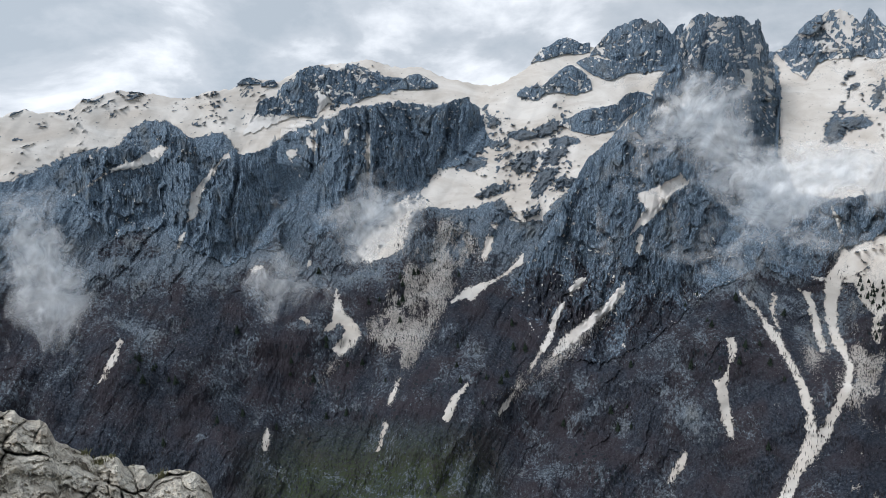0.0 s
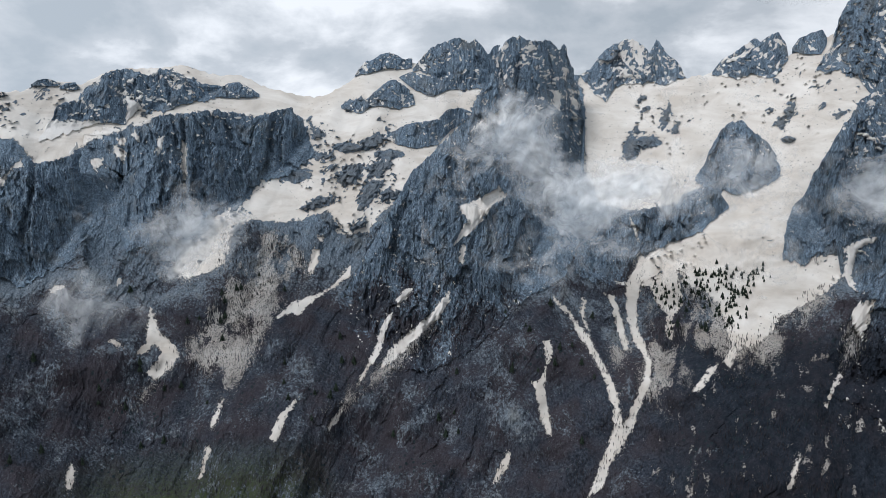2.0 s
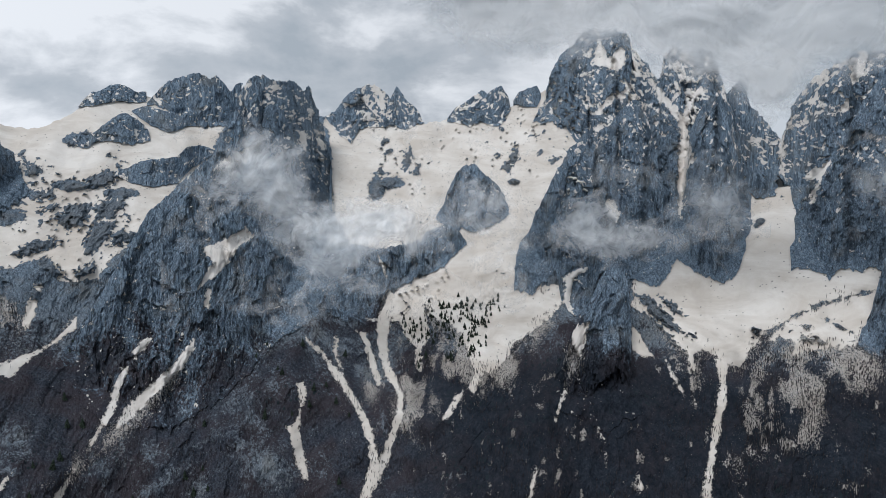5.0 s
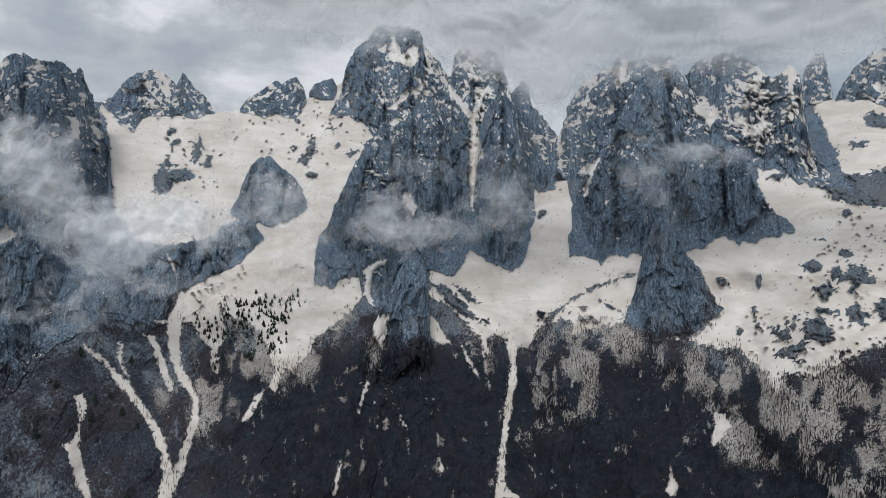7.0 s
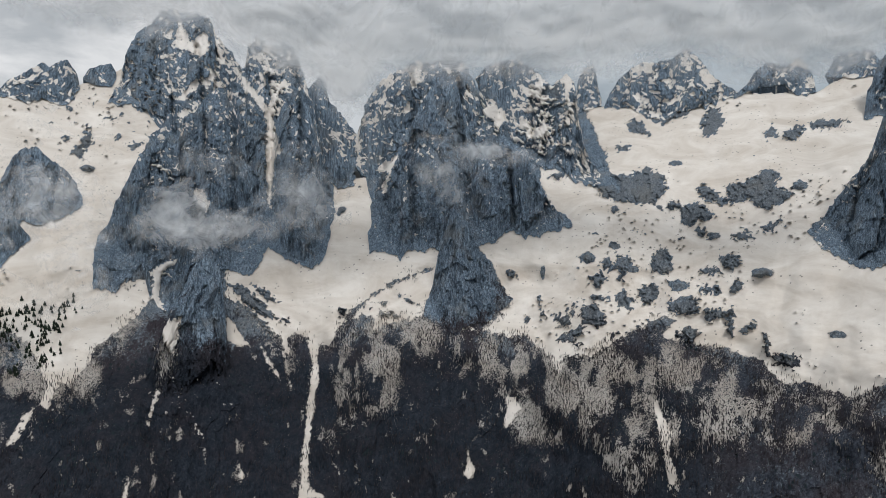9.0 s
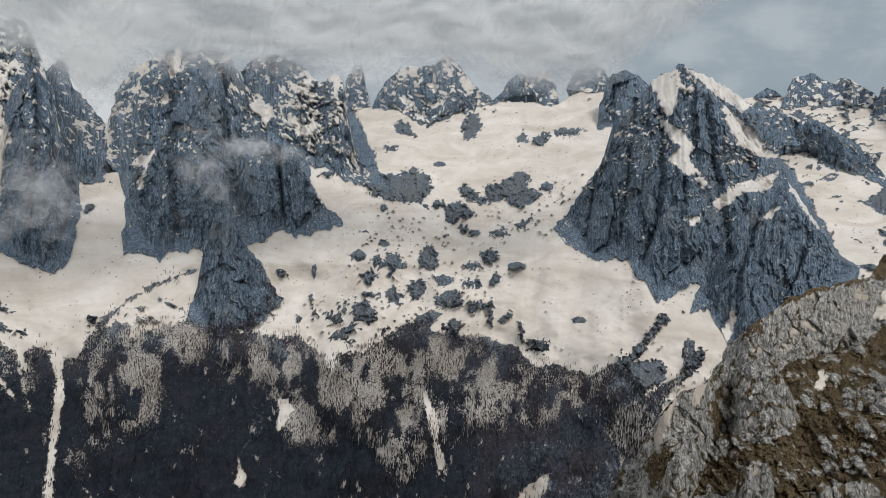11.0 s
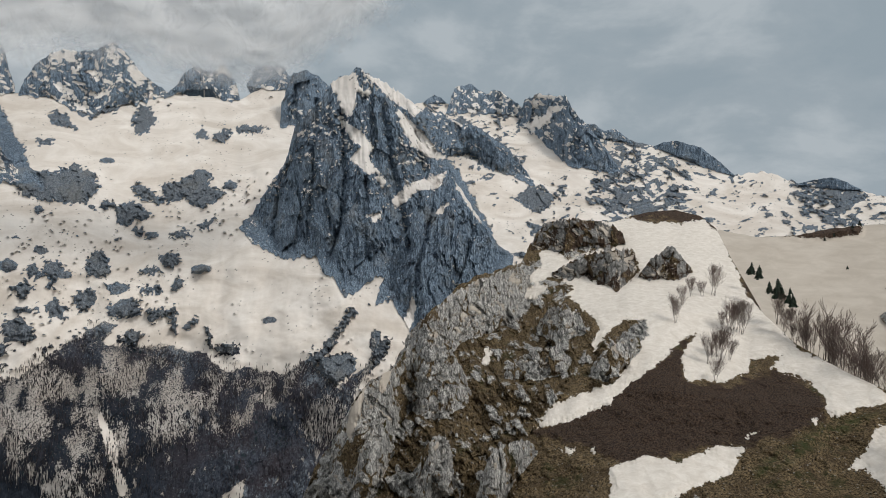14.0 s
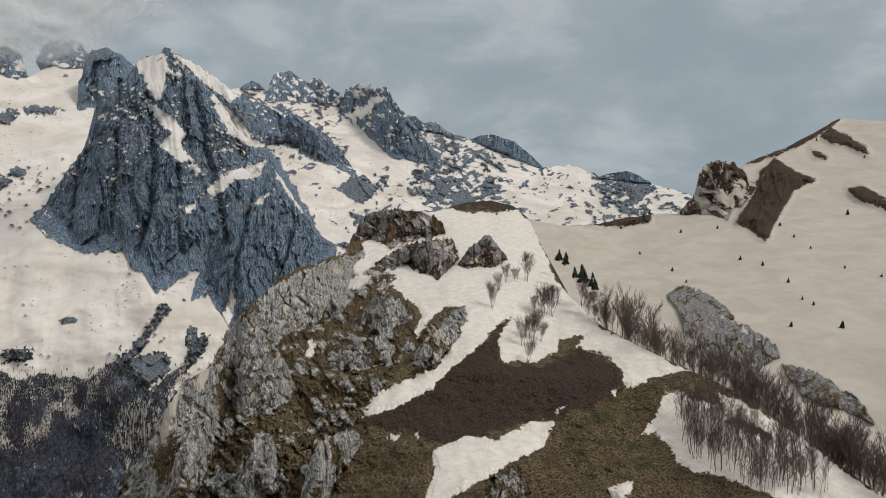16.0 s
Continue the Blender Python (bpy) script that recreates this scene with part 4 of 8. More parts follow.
HANGING_SNOW.append([(47.37, 4.90), (47.90, 5.22), (47.60, 4.60)])
HANGING_SNOW.append([(99.62, 9.63), (101.66, 10.21), (102.07, 9.27), (101.43, 6.81), (100.90, 7.12), (100.26, 8.34)])
HANGING_SNOW.append([(100.45, 6.77), (101.40, 6.15), (102.29, 5.67), (103.24, 4.39), (102.72, 3.59), (103.75, 2.62), (102.73, 2.35), (101.38, 3.51), (102.13, 4.48), (101.32, 5.10)])
HANGING_SNOW.append([(104.96, 7.60), (106.99, 5.84), (108.31, 4.22), (109.44, 3.51), (107.80, 3.70), (106.18, 4.59), (105.33, 6.12)])
HANGING_SNOW.append([(102.45, 10.46), (103.86, 10.18), (105.64, 8.66), (106.96, 7.52), (106.45, 7.01), (104.86, 8.07), (103.35, 9.17)])
HANGING_SNOW.append([(104.71, 0.39), (106.53, 1.90), (108.99, 2.56), (108.37, 1.33), (106.64, 1.06), (105.77, 0.22), (104.99, -0.28)])
HANGING_SNOW.append([(108.02, -0.74), (108.95, 0.10), (109.50, 0.37), (108.75, -0.69)])
HANGING_SNOW.append([(103.22, 2.35), (104.21, 1.90), (103.82, 1.28)])
HANGING_SNOW.append([(102.51, -0.87), (103.80, -0.69), (103.32, -1.59)])
HANGING_SNOW.append([(109.45, 3.12), (111.31, 3.19), (112.15, 2.62), (110.39, 2.59)])
HANGING_SNOW.append([(109.76, 2.25), (111.24, 2.33), (113.42, 1.46), (114.71, -0.77), (114.96, -2.57), (113.87, -3.45), (112.60, -2.18), (110.97, -0.46), (109.83, 1.29)])
HANGING_SNOW.append([(115.05, 6.21), (116.02, 7.00), (116.51, 6.57), (115.66, 5.90)])
ISLES = []
ISLES.append([(7.16, 1.57), (8.71, 2.26), (9.60, 1.83), (8.71, 1.07), (7.60, 0.92)])
ISLES.append([(3.53, 2.59), (4.53, 2.40), (4.39, 1.74), (3.65, 1.60)])
ISLES.append([(3.64, 0.41), (5.17, 0.66), (5.39, 0.22), (3.86, -0.02)])
ISLES.append([(6.05, -0.43), (7.16, -0.20), (7.38, -1.08), (6.71, -1.76), (5.83, -1.99)])
ISLES.append([(4.51, -0.45), (5.61, -0.22), (5.17, -0.80)])
ISLES.append([(8.05, -0.19), (9.61, 0.28), (10.06, 0.73), (9.62, -0.61), (8.50, -1.29), (7.83, -1.30)])
ISLES.append([(6.93, -3.10), (7.83, -1.53), (9.17, -1.42), (8.73, -2.64), (7.83, -3.77), (7.16, -4.00)])
ISLES.append([(2.51, -3.79), (3.83, -2.90), (5.60, -2.89), (4.27, -3.56), (3.17, -4.01)])
ISLES.append([(2.94, -4.45), (4.71, -4.01), (5.59, -4.90), (5.14, -6.24), (3.81, -5.79), (3.16, -5.12)])
ISLES.append([(6.49, -4.90), (7.83, -4.44), (7.61, -5.12), (6.71, -5.57)])
ISLES.append([(1.41, -5.20), (2.72, -4.76), (3.81, -6.10), (5.14, -6.74), (2.92, -7.12), (1.39, -6.71)])
ISLES.append([(7.38, -6.02), (8.64, -4.89), (9.64, -4.75), (8.65, -6.38), (7.38, -6.92)])
ISLES.append([(6.06, 4.60), (7.38, 4.98), (7.91, 4.30), (7.16, 3.76), (6.15, 3.83)])
ISLES.append([(27.84, 0.60), (28.18, 1.42), (28.69, 1.63), (28.85, 1.02), (28.41, 0.48), (27.99, 0.39)])
ISLES.append([(28.46, 3.05), (28.74, 3.26), (28.83, 2.65), (28.58, 2.56)])
ISLES.append([(29.19, 1.44), (29.58, 2.06), (29.96, 1.99), (29.70, 1.45), (29.26, 1.32)])
ISLES.append([(30.44, 2.91), (30.64, 4.15), (31.17, 4.79), (31.28, 3.77), (31.01, 2.93), (30.56, 2.71)])
ISLES.append([(28.54, 0.61), (28.86, 1.64), (29.06, 1.64), (28.79, 0.61)])
ISLES.append([(38.26, 2.93), (38.68, 3.59), (39.19, 3.17), (38.89, 2.73)])
ISLES.append([(38.89, 3.60), (39.32, 4.47), (39.53, 5.12), (39.74, 3.84), (39.31, 3.18)])
ISLES.append([(29.19, 1.64), (29.58, 2.06), (29.83, 1.95), (29.44, 1.45)])
ISLES.append([(70.77, -5.79), (71.39, -5.55), (71.82, -6.09), (71.20, -6.20)])
ISLES.append([(77.72, 1.18), (78.76, 2.26), (80.42, 2.07), (81.48, 2.74), (82.75, 2.11), (83.16, 1.02), (82.08, -0.09), (80.81, -0.09), (79.14, 0.11), (78.32, 0.54)])
ISLES.append([(85.11, 1.04), (85.77, 1.49), (86.86, 0.61), (87.08, -0.06), (85.98, 0.16)])
ISLES.append([(87.08, 1.28), (88.64, 1.74), (89.97, 2.42), (90.87, 2.20), (90.64, 1.31), (91.76, 0.86), (91.31, 0.19), (89.97, -0.49), (88.85, 0.40), (87.74, -0.06), (87.30, 0.61)])
ISLES.append([(84.01, -0.30), (85.32, 0.15), (86.41, -0.73), (86.19, -1.40), (85.31, -1.18), (84.87, -1.85), (84.22, -1.40)])
ISLES.append([(85.31, -1.85), (85.97, -1.76), (85.96, -2.52), (85.44, -2.38)])
ISLES.append([(87.73, -2.30), (88.85, -2.07), (89.29, -2.52), (88.18, -2.74)])
ISLES.append([(89.74, -1.62), (91.09, -1.16), (90.64, -1.84), (89.97, -1.93)])
ISLES.append([(82.04, -4.48), (82.48, -3.61), (83.12, -3.39), (83.68, -4.50), (83.76, -5.17), (82.89, -5.60), (82.24, -5.36)])
ISLES.append([(79.50, -4.22), (80.34, -4.02), (80.76, -4.68), (80.11, -5.54), (79.49, -5.09)])
ISLES.append([(78.25, -4.64), (78.88, -4.21), (79.28, -4.87), (78.65, -5.29)])
ISLES.append([(86.84, -4.31), (87.73, -3.64), (88.62, -4.32), (87.95, -4.99)])
ISLES.append([(85.51, -4.97), (86.83, -4.76), (87.28, -5.21), (85.95, -5.42)])
ISLES.append([(76.96, -8.24), (78.00, -7.86), (78.61, -8.74), (79.01, -9.40), (77.76, -9.77), (76.94, -9.52), (76.75, -8.87)])
ISLES.append([(79.46, -7.26), (80.10, -6.85), (80.72, -7.52), (80.71, -8.39), (79.66, -8.14)])
ISLES.append([(81.16, -6.66), (82.45, -6.25), (82.87, -6.92), (82.22, -7.78), (81.57, -7.76)])
ISLES.append([(83.30, -7.59), (84.18, -7.17), (85.50, -7.10), (85.71, -8.31), (84.61, -8.50), (83.51, -8.25)])
ISLES.append([(85.93, -7.87), (87.26, -7.89), (87.71, -8.34), (86.37, -8.98)])
ISLES.append([(87.71, -7.67), (88.16, -7.68), (88.15, -9.91), (87.79, -9.46)])
ISLES.append([(77.41, -5.91), (78.44, -5.50), (78.85, -6.16), (78.01, -6.66)])
ISLES.append([(84.16, -9.81), (84.82, -9.39), (85.92, -9.64), (85.25, -10.72), (84.37, -10.69)])
ISLES.append([(74.93, -9.20), (75.94, -8.83), (76.12, -9.69), (75.32, -9.85)])
ISLES.append([(74.90, -10.46), (76.52, -10.55), (76.71, -11.20), (75.10, -10.89)])
ISLES.append([(90.18, -9.49), (90.63, -9.72), (90.86, -10.84), (92.23, -10.62), (92.91, -11.07), (92.23, -11.74), (91.09, -11.50), (90.41, -10.83)])
ISLES.append([(88.60, -9.47), (89.51, -8.59), (89.73, -8.82), (88.83, -9.70)])
ISLES.append([(79.84, 5.91), (80.47, 6.36), (81.30, 5.96), (81.71, 5.12), (80.67, 5.30)])
ISLES.append([(85.36, 5.64), (85.80, 6.95), (86.67, 6.98), (87.11, 6.12), (86.23, 5.01), (85.57, 5.00)])
ISLES.append([(89.75, 5.07), (90.20, 5.74), (90.64, 4.87), (89.98, 4.64)])
ISLES.append([(90.87, 4.87), (91.76, 5.76), (92.43, 5.33), (91.76, 4.44)])
ISLES.append([(92.66, 5.77), (94.00, 6.01), (95.12, 5.79), (94.00, 5.34), (92.88, 5.33)])
ISLES.append([(82.57, 5.91), (83.01, 7.29), (84.63, 7.13), (84.37, 6.57), (83.34, 6.28)])
ISLES.append([(79.20, 4.41), (80.24, 4.43), (80.44, 4.01), (79.40, 3.98)])
ISLES.append([(76.36, 4.11), (77.17, 4.55), (78.58, 3.84), (78.36, 3.11), (77.14, 3.08)])
ISLES.append([(74.15, 1.96), (75.14, 2.40), (75.52, 1.99), (74.73, 1.77)])
ISLES.append([(98.20, -13.49), (99.10, -12.15), (100.92, -11.67), (101.84, -12.09), (101.63, -13.42), (100.04, -14.33), (98.89, -14.36)])
ISLES.append([(97.50, -12.84), (99.55, -10.81), (101.34, -8.32), (101.88, -8.53), (100.10, -11.11), (97.97, -13.41)])
ISLES.append([(102.97, -12.06), (103.85, -10.71), (104.75, -10.68), (103.88, -12.47), (102.76, -13.39)])
ISLES.append([(73.45, -7.87), (73.70, -7.46), (73.75, -8.51), (74.14, -9.16), (73.67, -8.92)])
ISLES.append([(70.95, -5.48), (71.50, -5.79), (71.31, -6.11), (70.82, -5.88)])
ISLES.append([(87.72, -6.33), (88.39, -5.66), (88.84, -6.25), (87.94, -6.69)])
ISLES.append([(85.72, -6.31), (87.05, -6.10), (87.27, -6.68), (85.94, -6.75)])
ISLES.append([(114.59, 0.64), (115.57, 1.58), (116.77, 1.36), (117.66, 0.52), (117.02, -0.32), (115.83, -0.63)])
ISLES.append([(110.91, -1.68), (111.73, -0.80), (112.18, -2.10), (113.04, -3.38), (112.20, -2.97)])
ISLES.append([(115.45, -1.40), (116.74, -1.68), (117.07, -2.22), (115.87, -2.12)])
ISLES.append([(49.03, -6.72), (50.08, -6.74), (51.57, -8.09), (53.07, -9.57), (51.77, -9.27), (50.28, -8.27)])
ISLES.append([(49.57, -7.90), (50.92, -8.72), (52.42, -10.51), (53.07, -10.97), (52.63, -11.30), (51.13, -9.95)])
ISLES.append([(50.51, -6.53), (51.78, -7.21), (52.86, -8.11), (51.78, -7.87)])
ISLES.append([(57.49, -8.62), (58.03, -8.76), (57.94, -9.30), (57.50, -9.20)])
ISLES.append([(57.59, -10.63), (57.95, -10.90), (57.68, -11.16)])
DARK_KNOBS = []
DARK_KNOBS.append([(32.83, -12.82), (33.58, -11.62), (34.40, -10.61), (35.48, -10.67), (35.29, -12.56), (34.69, -14.20), (33.46, -14.52)])
DARK_KNOBS.append([(40.31, -13.24), (40.97, -11.66), (42.07, -10.03), (43.05, -8.99), (42.87, -10.93), (41.72, -12.86)])
DARK_KNOBS.append([(29.39, -13.97), (30.19, -12.01), (30.86, -11.73), (31.35, -12.92), (30.35, -14.06)])
DARK_KNOBS.append([(40.77, -6.70), (39.91, -5.15), (40.57, -3.38), (41.43, -5.16), (41.73, -6.49)])
DARK_KNOBS.append([(49.26, -11.01), (49.71, -10.57), (51.10, -12.79), (52.51, -15.41), (53.00, -17.99), (51.59, -15.42), (49.96, -12.79)])
DARK_KNOBS.append([(57.43, -12.70), (57.94, -10.46), (59.28, -9.09), (60.42, -9.50), (60.24, -11.73), (58.90, -13.10)])
DARK_KNOBS.append([(70.45, -8.62), (68.89, -6.09), (68.40, -3.48), (69.70, -4.75), (71.25, -7.71), (71.48, -8.56)])
DARK_KNOBS.append([(81.32, -11.01), (81.99, -9.09), (83.29, -8.47), (84.25, -8.93), (82.62, -10.63), (82.17, -12.77), (82.80, -14.52), (81.93, -14.89), (81.52, -12.74)])
DARK_KNOBS.append([(83.90, -14.57), (85.46, -12.48), (86.80, -10.76), (87.79, -11.67), (87.68, -15.15), (87.22, -17.69), (84.98, -17.59), (84.11, -15.86)])
DARK_KNOBS.append([(72.05, -15.72), (70.95, -13.61), (69.68, -11.89), (70.65, -10.36), (72.14, -11.70), (72.87, -13.80)])
BOULDERS = []
BOULDERS += [(103.40, -10.95, 0.45, 0.90), (73.81, -5.58, 0.18, 0.63), (90.19, 2.20, 0.54, 0.36), (82.14, 6.42, 0.41, 0.32), (83.61, 3.00, 0.45, 0.23), (92.21, 1.32, 0.45, 0.32), (77.22, -4.40, 0.63, 0.41), (84.18, -6.28, 0.72, 0.41), (89.96, -5.00, 0.63, 0.36), (94.96, -9.06, 0.54, 0.27), (28.48, 1.33, 0.63, 0.90), (29.76, 1.78, 0.81, 0.41), (39.31, 1.96, 0.45, 0.23), (6.29, 1.03, 1.09, 0.36), (9.59, 0.59, 1.13, 0.36), (2.30, -1.18, 1.18, 0.54)]
SPECKLED = []
SPECKLED.append([(70.33, -8.09), (74.15, -12.09), (77.67, -12.19), (81.24, -9.58), (88.57, -11.75), (93.18, -13.39), (98.10, -12.29), (95.96, -15.87), (91.91, -17.76), (89.59, -16.98), (84.09, -19.58), (81.37, -22.83), (77.70, -19.02), (71.99, -19.12), (69.88, -14.86)])
SPECKLED.append([(32.00, -7.22), (41.50, -6.51), (43.30, -9.21), (39.71, -12.68), (35.74, -15.10), (31.11, -12.29), (29.50, -10.52)])
SPECKLED.append([(69.49, -9.76), (72.74, -11.59), (67.56, -14.13), (67.88, -11.15)])
SPECKLED.append([(30.21, -11.54), (34.54, -15.17), (32.30, -19.25), (29.72, -17.42)])
SPECKLED.append([(-3.59, -5.45), (0.00, -5.24), (1.86, -5.28), (3.11, -7.45), (3.40, -10.20), (1.57, -12.02), (0.00, -13.38), (-1.83, -16.94), (-2.91, -17.81), (-2.27, -13.37), (-3.85, -9.29)])
SPECKLED.append([(14.48, -10.34), (14.39, -11.36), (13.54, -13.50), (10.91, -16.31), (7.90, -18.33), (7.11, -18.53), (7.87, -17.02), (10.26, -13.93), (12.33, -12.95), (13.49, -11.88)])
SPECKLED.append([(-11.28, -18.25), (-9.75, -17.16), (-8.77, -16.32), (-8.28, -16.78), (-9.78, -18.46)])
SPECKLED.append([(27.19, -13.16), (28.40, -12.62), (28.99, -14.93), (28.26, -15.98), (27.49, -15.53)])
SPECKLED.append([(-6.65, -13.29), (-3.86, -10.20), (-1.10, -7.95), (0.00, -13.38), (-2.06, -16.94), (-3.95, -19.11), (-4.39, -16.90), (-6.22, -15.09)])
SPECKLED.append([(4.05, -19.54), (6.36, -17.73), (7.30, -18.57), (5.47, -20.37)])
SPECKLED.append([(43.40, -10.94), (45.63, -9.43), (45.19, -12.73), (43.85, -14.44)])
SPECKLED.append([(56.61, -12.72), (58.83, -9.10), (61.51, -7.91), (65.98, -9.72), (66.05, -12.33), (60.71, -12.59), (58.96, -16.14), (56.72, -19.62), (56.44, -16.22)])
SPECKLED.append([(66.00, -10.60), (69.02, -10.43), (69.92, -12.08), (66.99, -14.85)])
SPECKLED.append([(30.78, -12.06), (32.78, -10.53), (33.54, -14.32), (32.69, -17.11), (31.09, -16.95), (30.54, -14.48)])
SPECKLED.append([(57.50, -11.07), (59.30, -9.98), (62.02, -9.76), (66.14, -10.18), (66.16, -11.97), (62.96, -13.32), (62.07, -16.37), (58.42, -18.02), (56.39, -18.80), (57.06, -14.56)])
SPECKLED.append([(67.06, -10.62), (70.25, -9.88), (72.56, -11.81), (71.90, -13.16), (68.96, -14.56), (67.57, -13.72)])
SPECKLED.append([(72.10, -11.83), (73.89, -10.88), (75.72, -12.56), (78.32, -10.68), (80.46, -9.69), (80.61, -14.83), (78.54, -18.35), (74.06, -18.23), (71.32, -18.36), (73.07, -14.86)])
SPECKLED.append([(98.21, -15.24), (101.41, -14.74), (101.45, -17.74), (99.63, -19.49), (96.85, -17.84)])
SPECKLED.append([(88.13, -15.16), (89.50, -13.02), (91.77, -12.62), (93.15, -14.39), (89.94, -16.93), (89.03, -18.60)])
SPECKLED.append([(29.46, -9.50), (33.21, -8.86), (36.49, -9.00), (39.46, -9.09), (42.52, -9.60), (40.75, -12.61), (39.00, -14.67), (36.44, -14.94), (35.60, -14.47), (35.21, -12.35), (34.16, -14.37), (33.57, -12.25), (32.33, -14.23), (30.76, -12.88)])
SPECKLED.append([(35.21, -12.35), (36.48, -10.71), (39.46, -10.83), (41.63, -10.46), (39.88, -13.00), (38.14, -15.05), (36.43, -15.78)])
SPECKLED.append([(30.57, -12.86), (32.36, -12.17), (33.13, -14.70), (32.28, -17.47), (30.78, -16.92)])
GULLIES = []
GULLIES.append((0.32, 0.23, [(-24.65, -13.85), (-26.16, -16.51)]))
GULLIES.append((0.45, 0.23, [(35.43, -14.78), (34.08, -16.85)]))
GULLIES.append((0.59, 0.27, [(52.47, 4.79), (52.08, -0.59)]))
GULLIES.append((0.23, 0.45, [(94.13, -15.09), (98.08, -11.41), (100.63, -8.65)]))
STREAKS = []
STREAKS.append([(-17.83, -1.43), (-17.29, -1.09), (-17.64, -1.77), (-18.43, -2.83), (-18.75, -3.68), (-19.00, -4.74), (-19.31, -5.28), (-19.81, -5.48), (-19.63, -4.42), (-19.43, -3.45), (-18.92, -2.90), (-18.40, -2.32)])
STREAKS.append([(-17.11, -0.79), (-16.42, 0.06), (-16.57, -0.71)])
STREAKS.append([(-20.88, -7.78), (-20.39, -6.65), (-19.96, -6.24), (-20.42, -7.38)])
STREAKS.append([(-8.65, -10.96), (-8.40, -11.86), (-7.97, -13.08), (-7.03, -14.00), (-6.77, -14.76), (-7.38, -15.63), (-8.50, -16.34), (-9.08, -15.74), (-8.29, -15.02), (-8.00, -14.28), (-8.44, -13.64), (-9.37, -14.54), (-9.68, -14.22), (-9.03, -13.62), (-8.95, -12.15)])
STREAKS.append([(-11.76, -13.24), (-11.14, -13.18), (-10.57, -13.74), (-10.88, -13.81)])
STREAKS.append([(9.32, -12.50), (9.90, -12.03), (9.47, -13.07), (9.17, -13.97), (8.93, -15.04), (8.17, -16.13), (6.96, -17.80), (7.09, -17.36), (7.98, -15.83), (8.60, -14.61), (8.89, -13.40)])
STREAKS.append([(10.18, -10.95), (10.75, -10.31), (11.67, -10.06), (11.07, -10.79), (10.33, -11.53)])
STREAKS.append([(14.48, -10.34), (14.46, -11.00), (13.68, -12.36), (12.18, -13.75), (10.43, -15.37), (8.87, -16.54), (9.52, -15.19), (11.28, -13.57), (13.01, -12.08)])
STREAKS.append([(4.49, -21.25), (4.76, -20.52), (5.73, -19.45), (6.32, -18.39), (5.87, -19.58), (5.23, -20.63)])
STREAKS.append([(0.46, -12.34), (1.89, -11.12), (4.05, -10.47), (5.27, -9.73), (6.48, -8.31), (6.36, -9.08), (5.41, -9.86), (3.73, -10.79), (2.36, -12.20), (1.90, -12.02)])
STREAKS.append([(3.12, -8.67), (3.82, -5.90), (5.04, -5.44), (4.32, -6.21), (3.84, -8.03), (3.26, -9.25)])
STREAKS.append([(15.57, -5.09), (16.67, -4.19), (17.76, -3.44), (17.10, -4.49), (16.30, -5.37), (14.78, -6.60), (15.05, -6.02)])
STREAKS.append([(15.13, -8.08), (15.50, -6.58), (15.81, -6.87), (15.56, -8.06)])
STREAKS.append([(22.25, -14.01), (22.79, -13.66), (22.97, -14.77), (22.64, -15.92), (22.44, -17.34), (22.86, -19.77), (23.24, -21.33), (22.66, -21.13), (22.16, -19.58), (21.78, -17.95), (21.33, -17.18), (22.18, -17.08), (22.49, -15.40)])
STREAKS.append([(22.89, -10.39), (23.59, -11.05), (24.24, -11.58), (24.96, -12.62), (25.81, -13.35), (26.79, -15.14), (27.50, -16.13), (28.23, -17.64), (28.60, -19.14), (28.81, -20.57), (27.93, -20.73), (27.94, -18.74), (27.27, -16.71), (26.14, -14.98), (25.01, -13.44), (24.14, -11.83), (23.04, -10.97)])
STREAKS.append([(25.22, -10.50), (25.49, -10.60), (25.46, -12.00), (25.90, -13.06), (25.51, -12.81), (25.16, -11.49)])
STREAKS.append([(26.99, -10.06), (27.62, -10.17), (28.34, -11.71), (28.66, -13.30), (29.09, -14.32), (28.63, -14.38), (27.99, -12.54), (27.52, -10.98)])
STREAKS.append([(29.32, -6.79), (29.78, -6.99), (30.02, -8.32), (29.72, -9.14), (29.33, -10.52), (29.44, -12.14), (30.05, -13.64), (30.70, -14.88), (30.73, -16.70), (30.21, -17.82), (29.93, -18.91), (29.32, -20.48), (28.70, -20.59), (29.22, -19.04), (29.75, -17.90), (30.24, -16.27), (30.25, -14.95), (29.29, -13.50), (28.71, -11.94), (28.60, -10.32), (28.53, -9.24), (27.91, -9.17), (28.51, -9.00), (29.06, -8.12)])
STREAKS.append([(28.00, -20.10), (29.62, -19.62), (29.01, -21.15), (28.01, -22.86), (27.38, -24.68), (26.27, -25.46), (27.07, -23.04), (27.71, -21.39)])
STREAKS.append([(28.52, -3.85), (29.19, -4.89), (29.36, -5.95), (29.09, -5.45), (28.66, -4.40)])
STREAKS.append([(-14.79, -22.29), (-14.45, -21.49), (-14.28, -21.76), (-14.51, -23.02), (-14.83, -23.15)])
STREAKS.append([(-3.52, -18.11), (-3.81, -19.15), (-4.48, -20.31), (-4.62, -20.18), (-3.99, -18.54)])
STREAKS.append([(-5.66, -23.72), (-4.82, -21.46), (-4.59, -21.59), (-5.33, -23.73)])
STREAKS.append([(0.00, -21.31), (0.66, -19.84), (1.93, -18.66), (2.40, -18.35), (1.27, -19.84), (0.95, -20.71), (0.33, -21.57)])
STREAKS.append([(-15.32, -9.65), (-15.04, -9.13), (-14.44, -9.16), (-14.76, -9.58)])
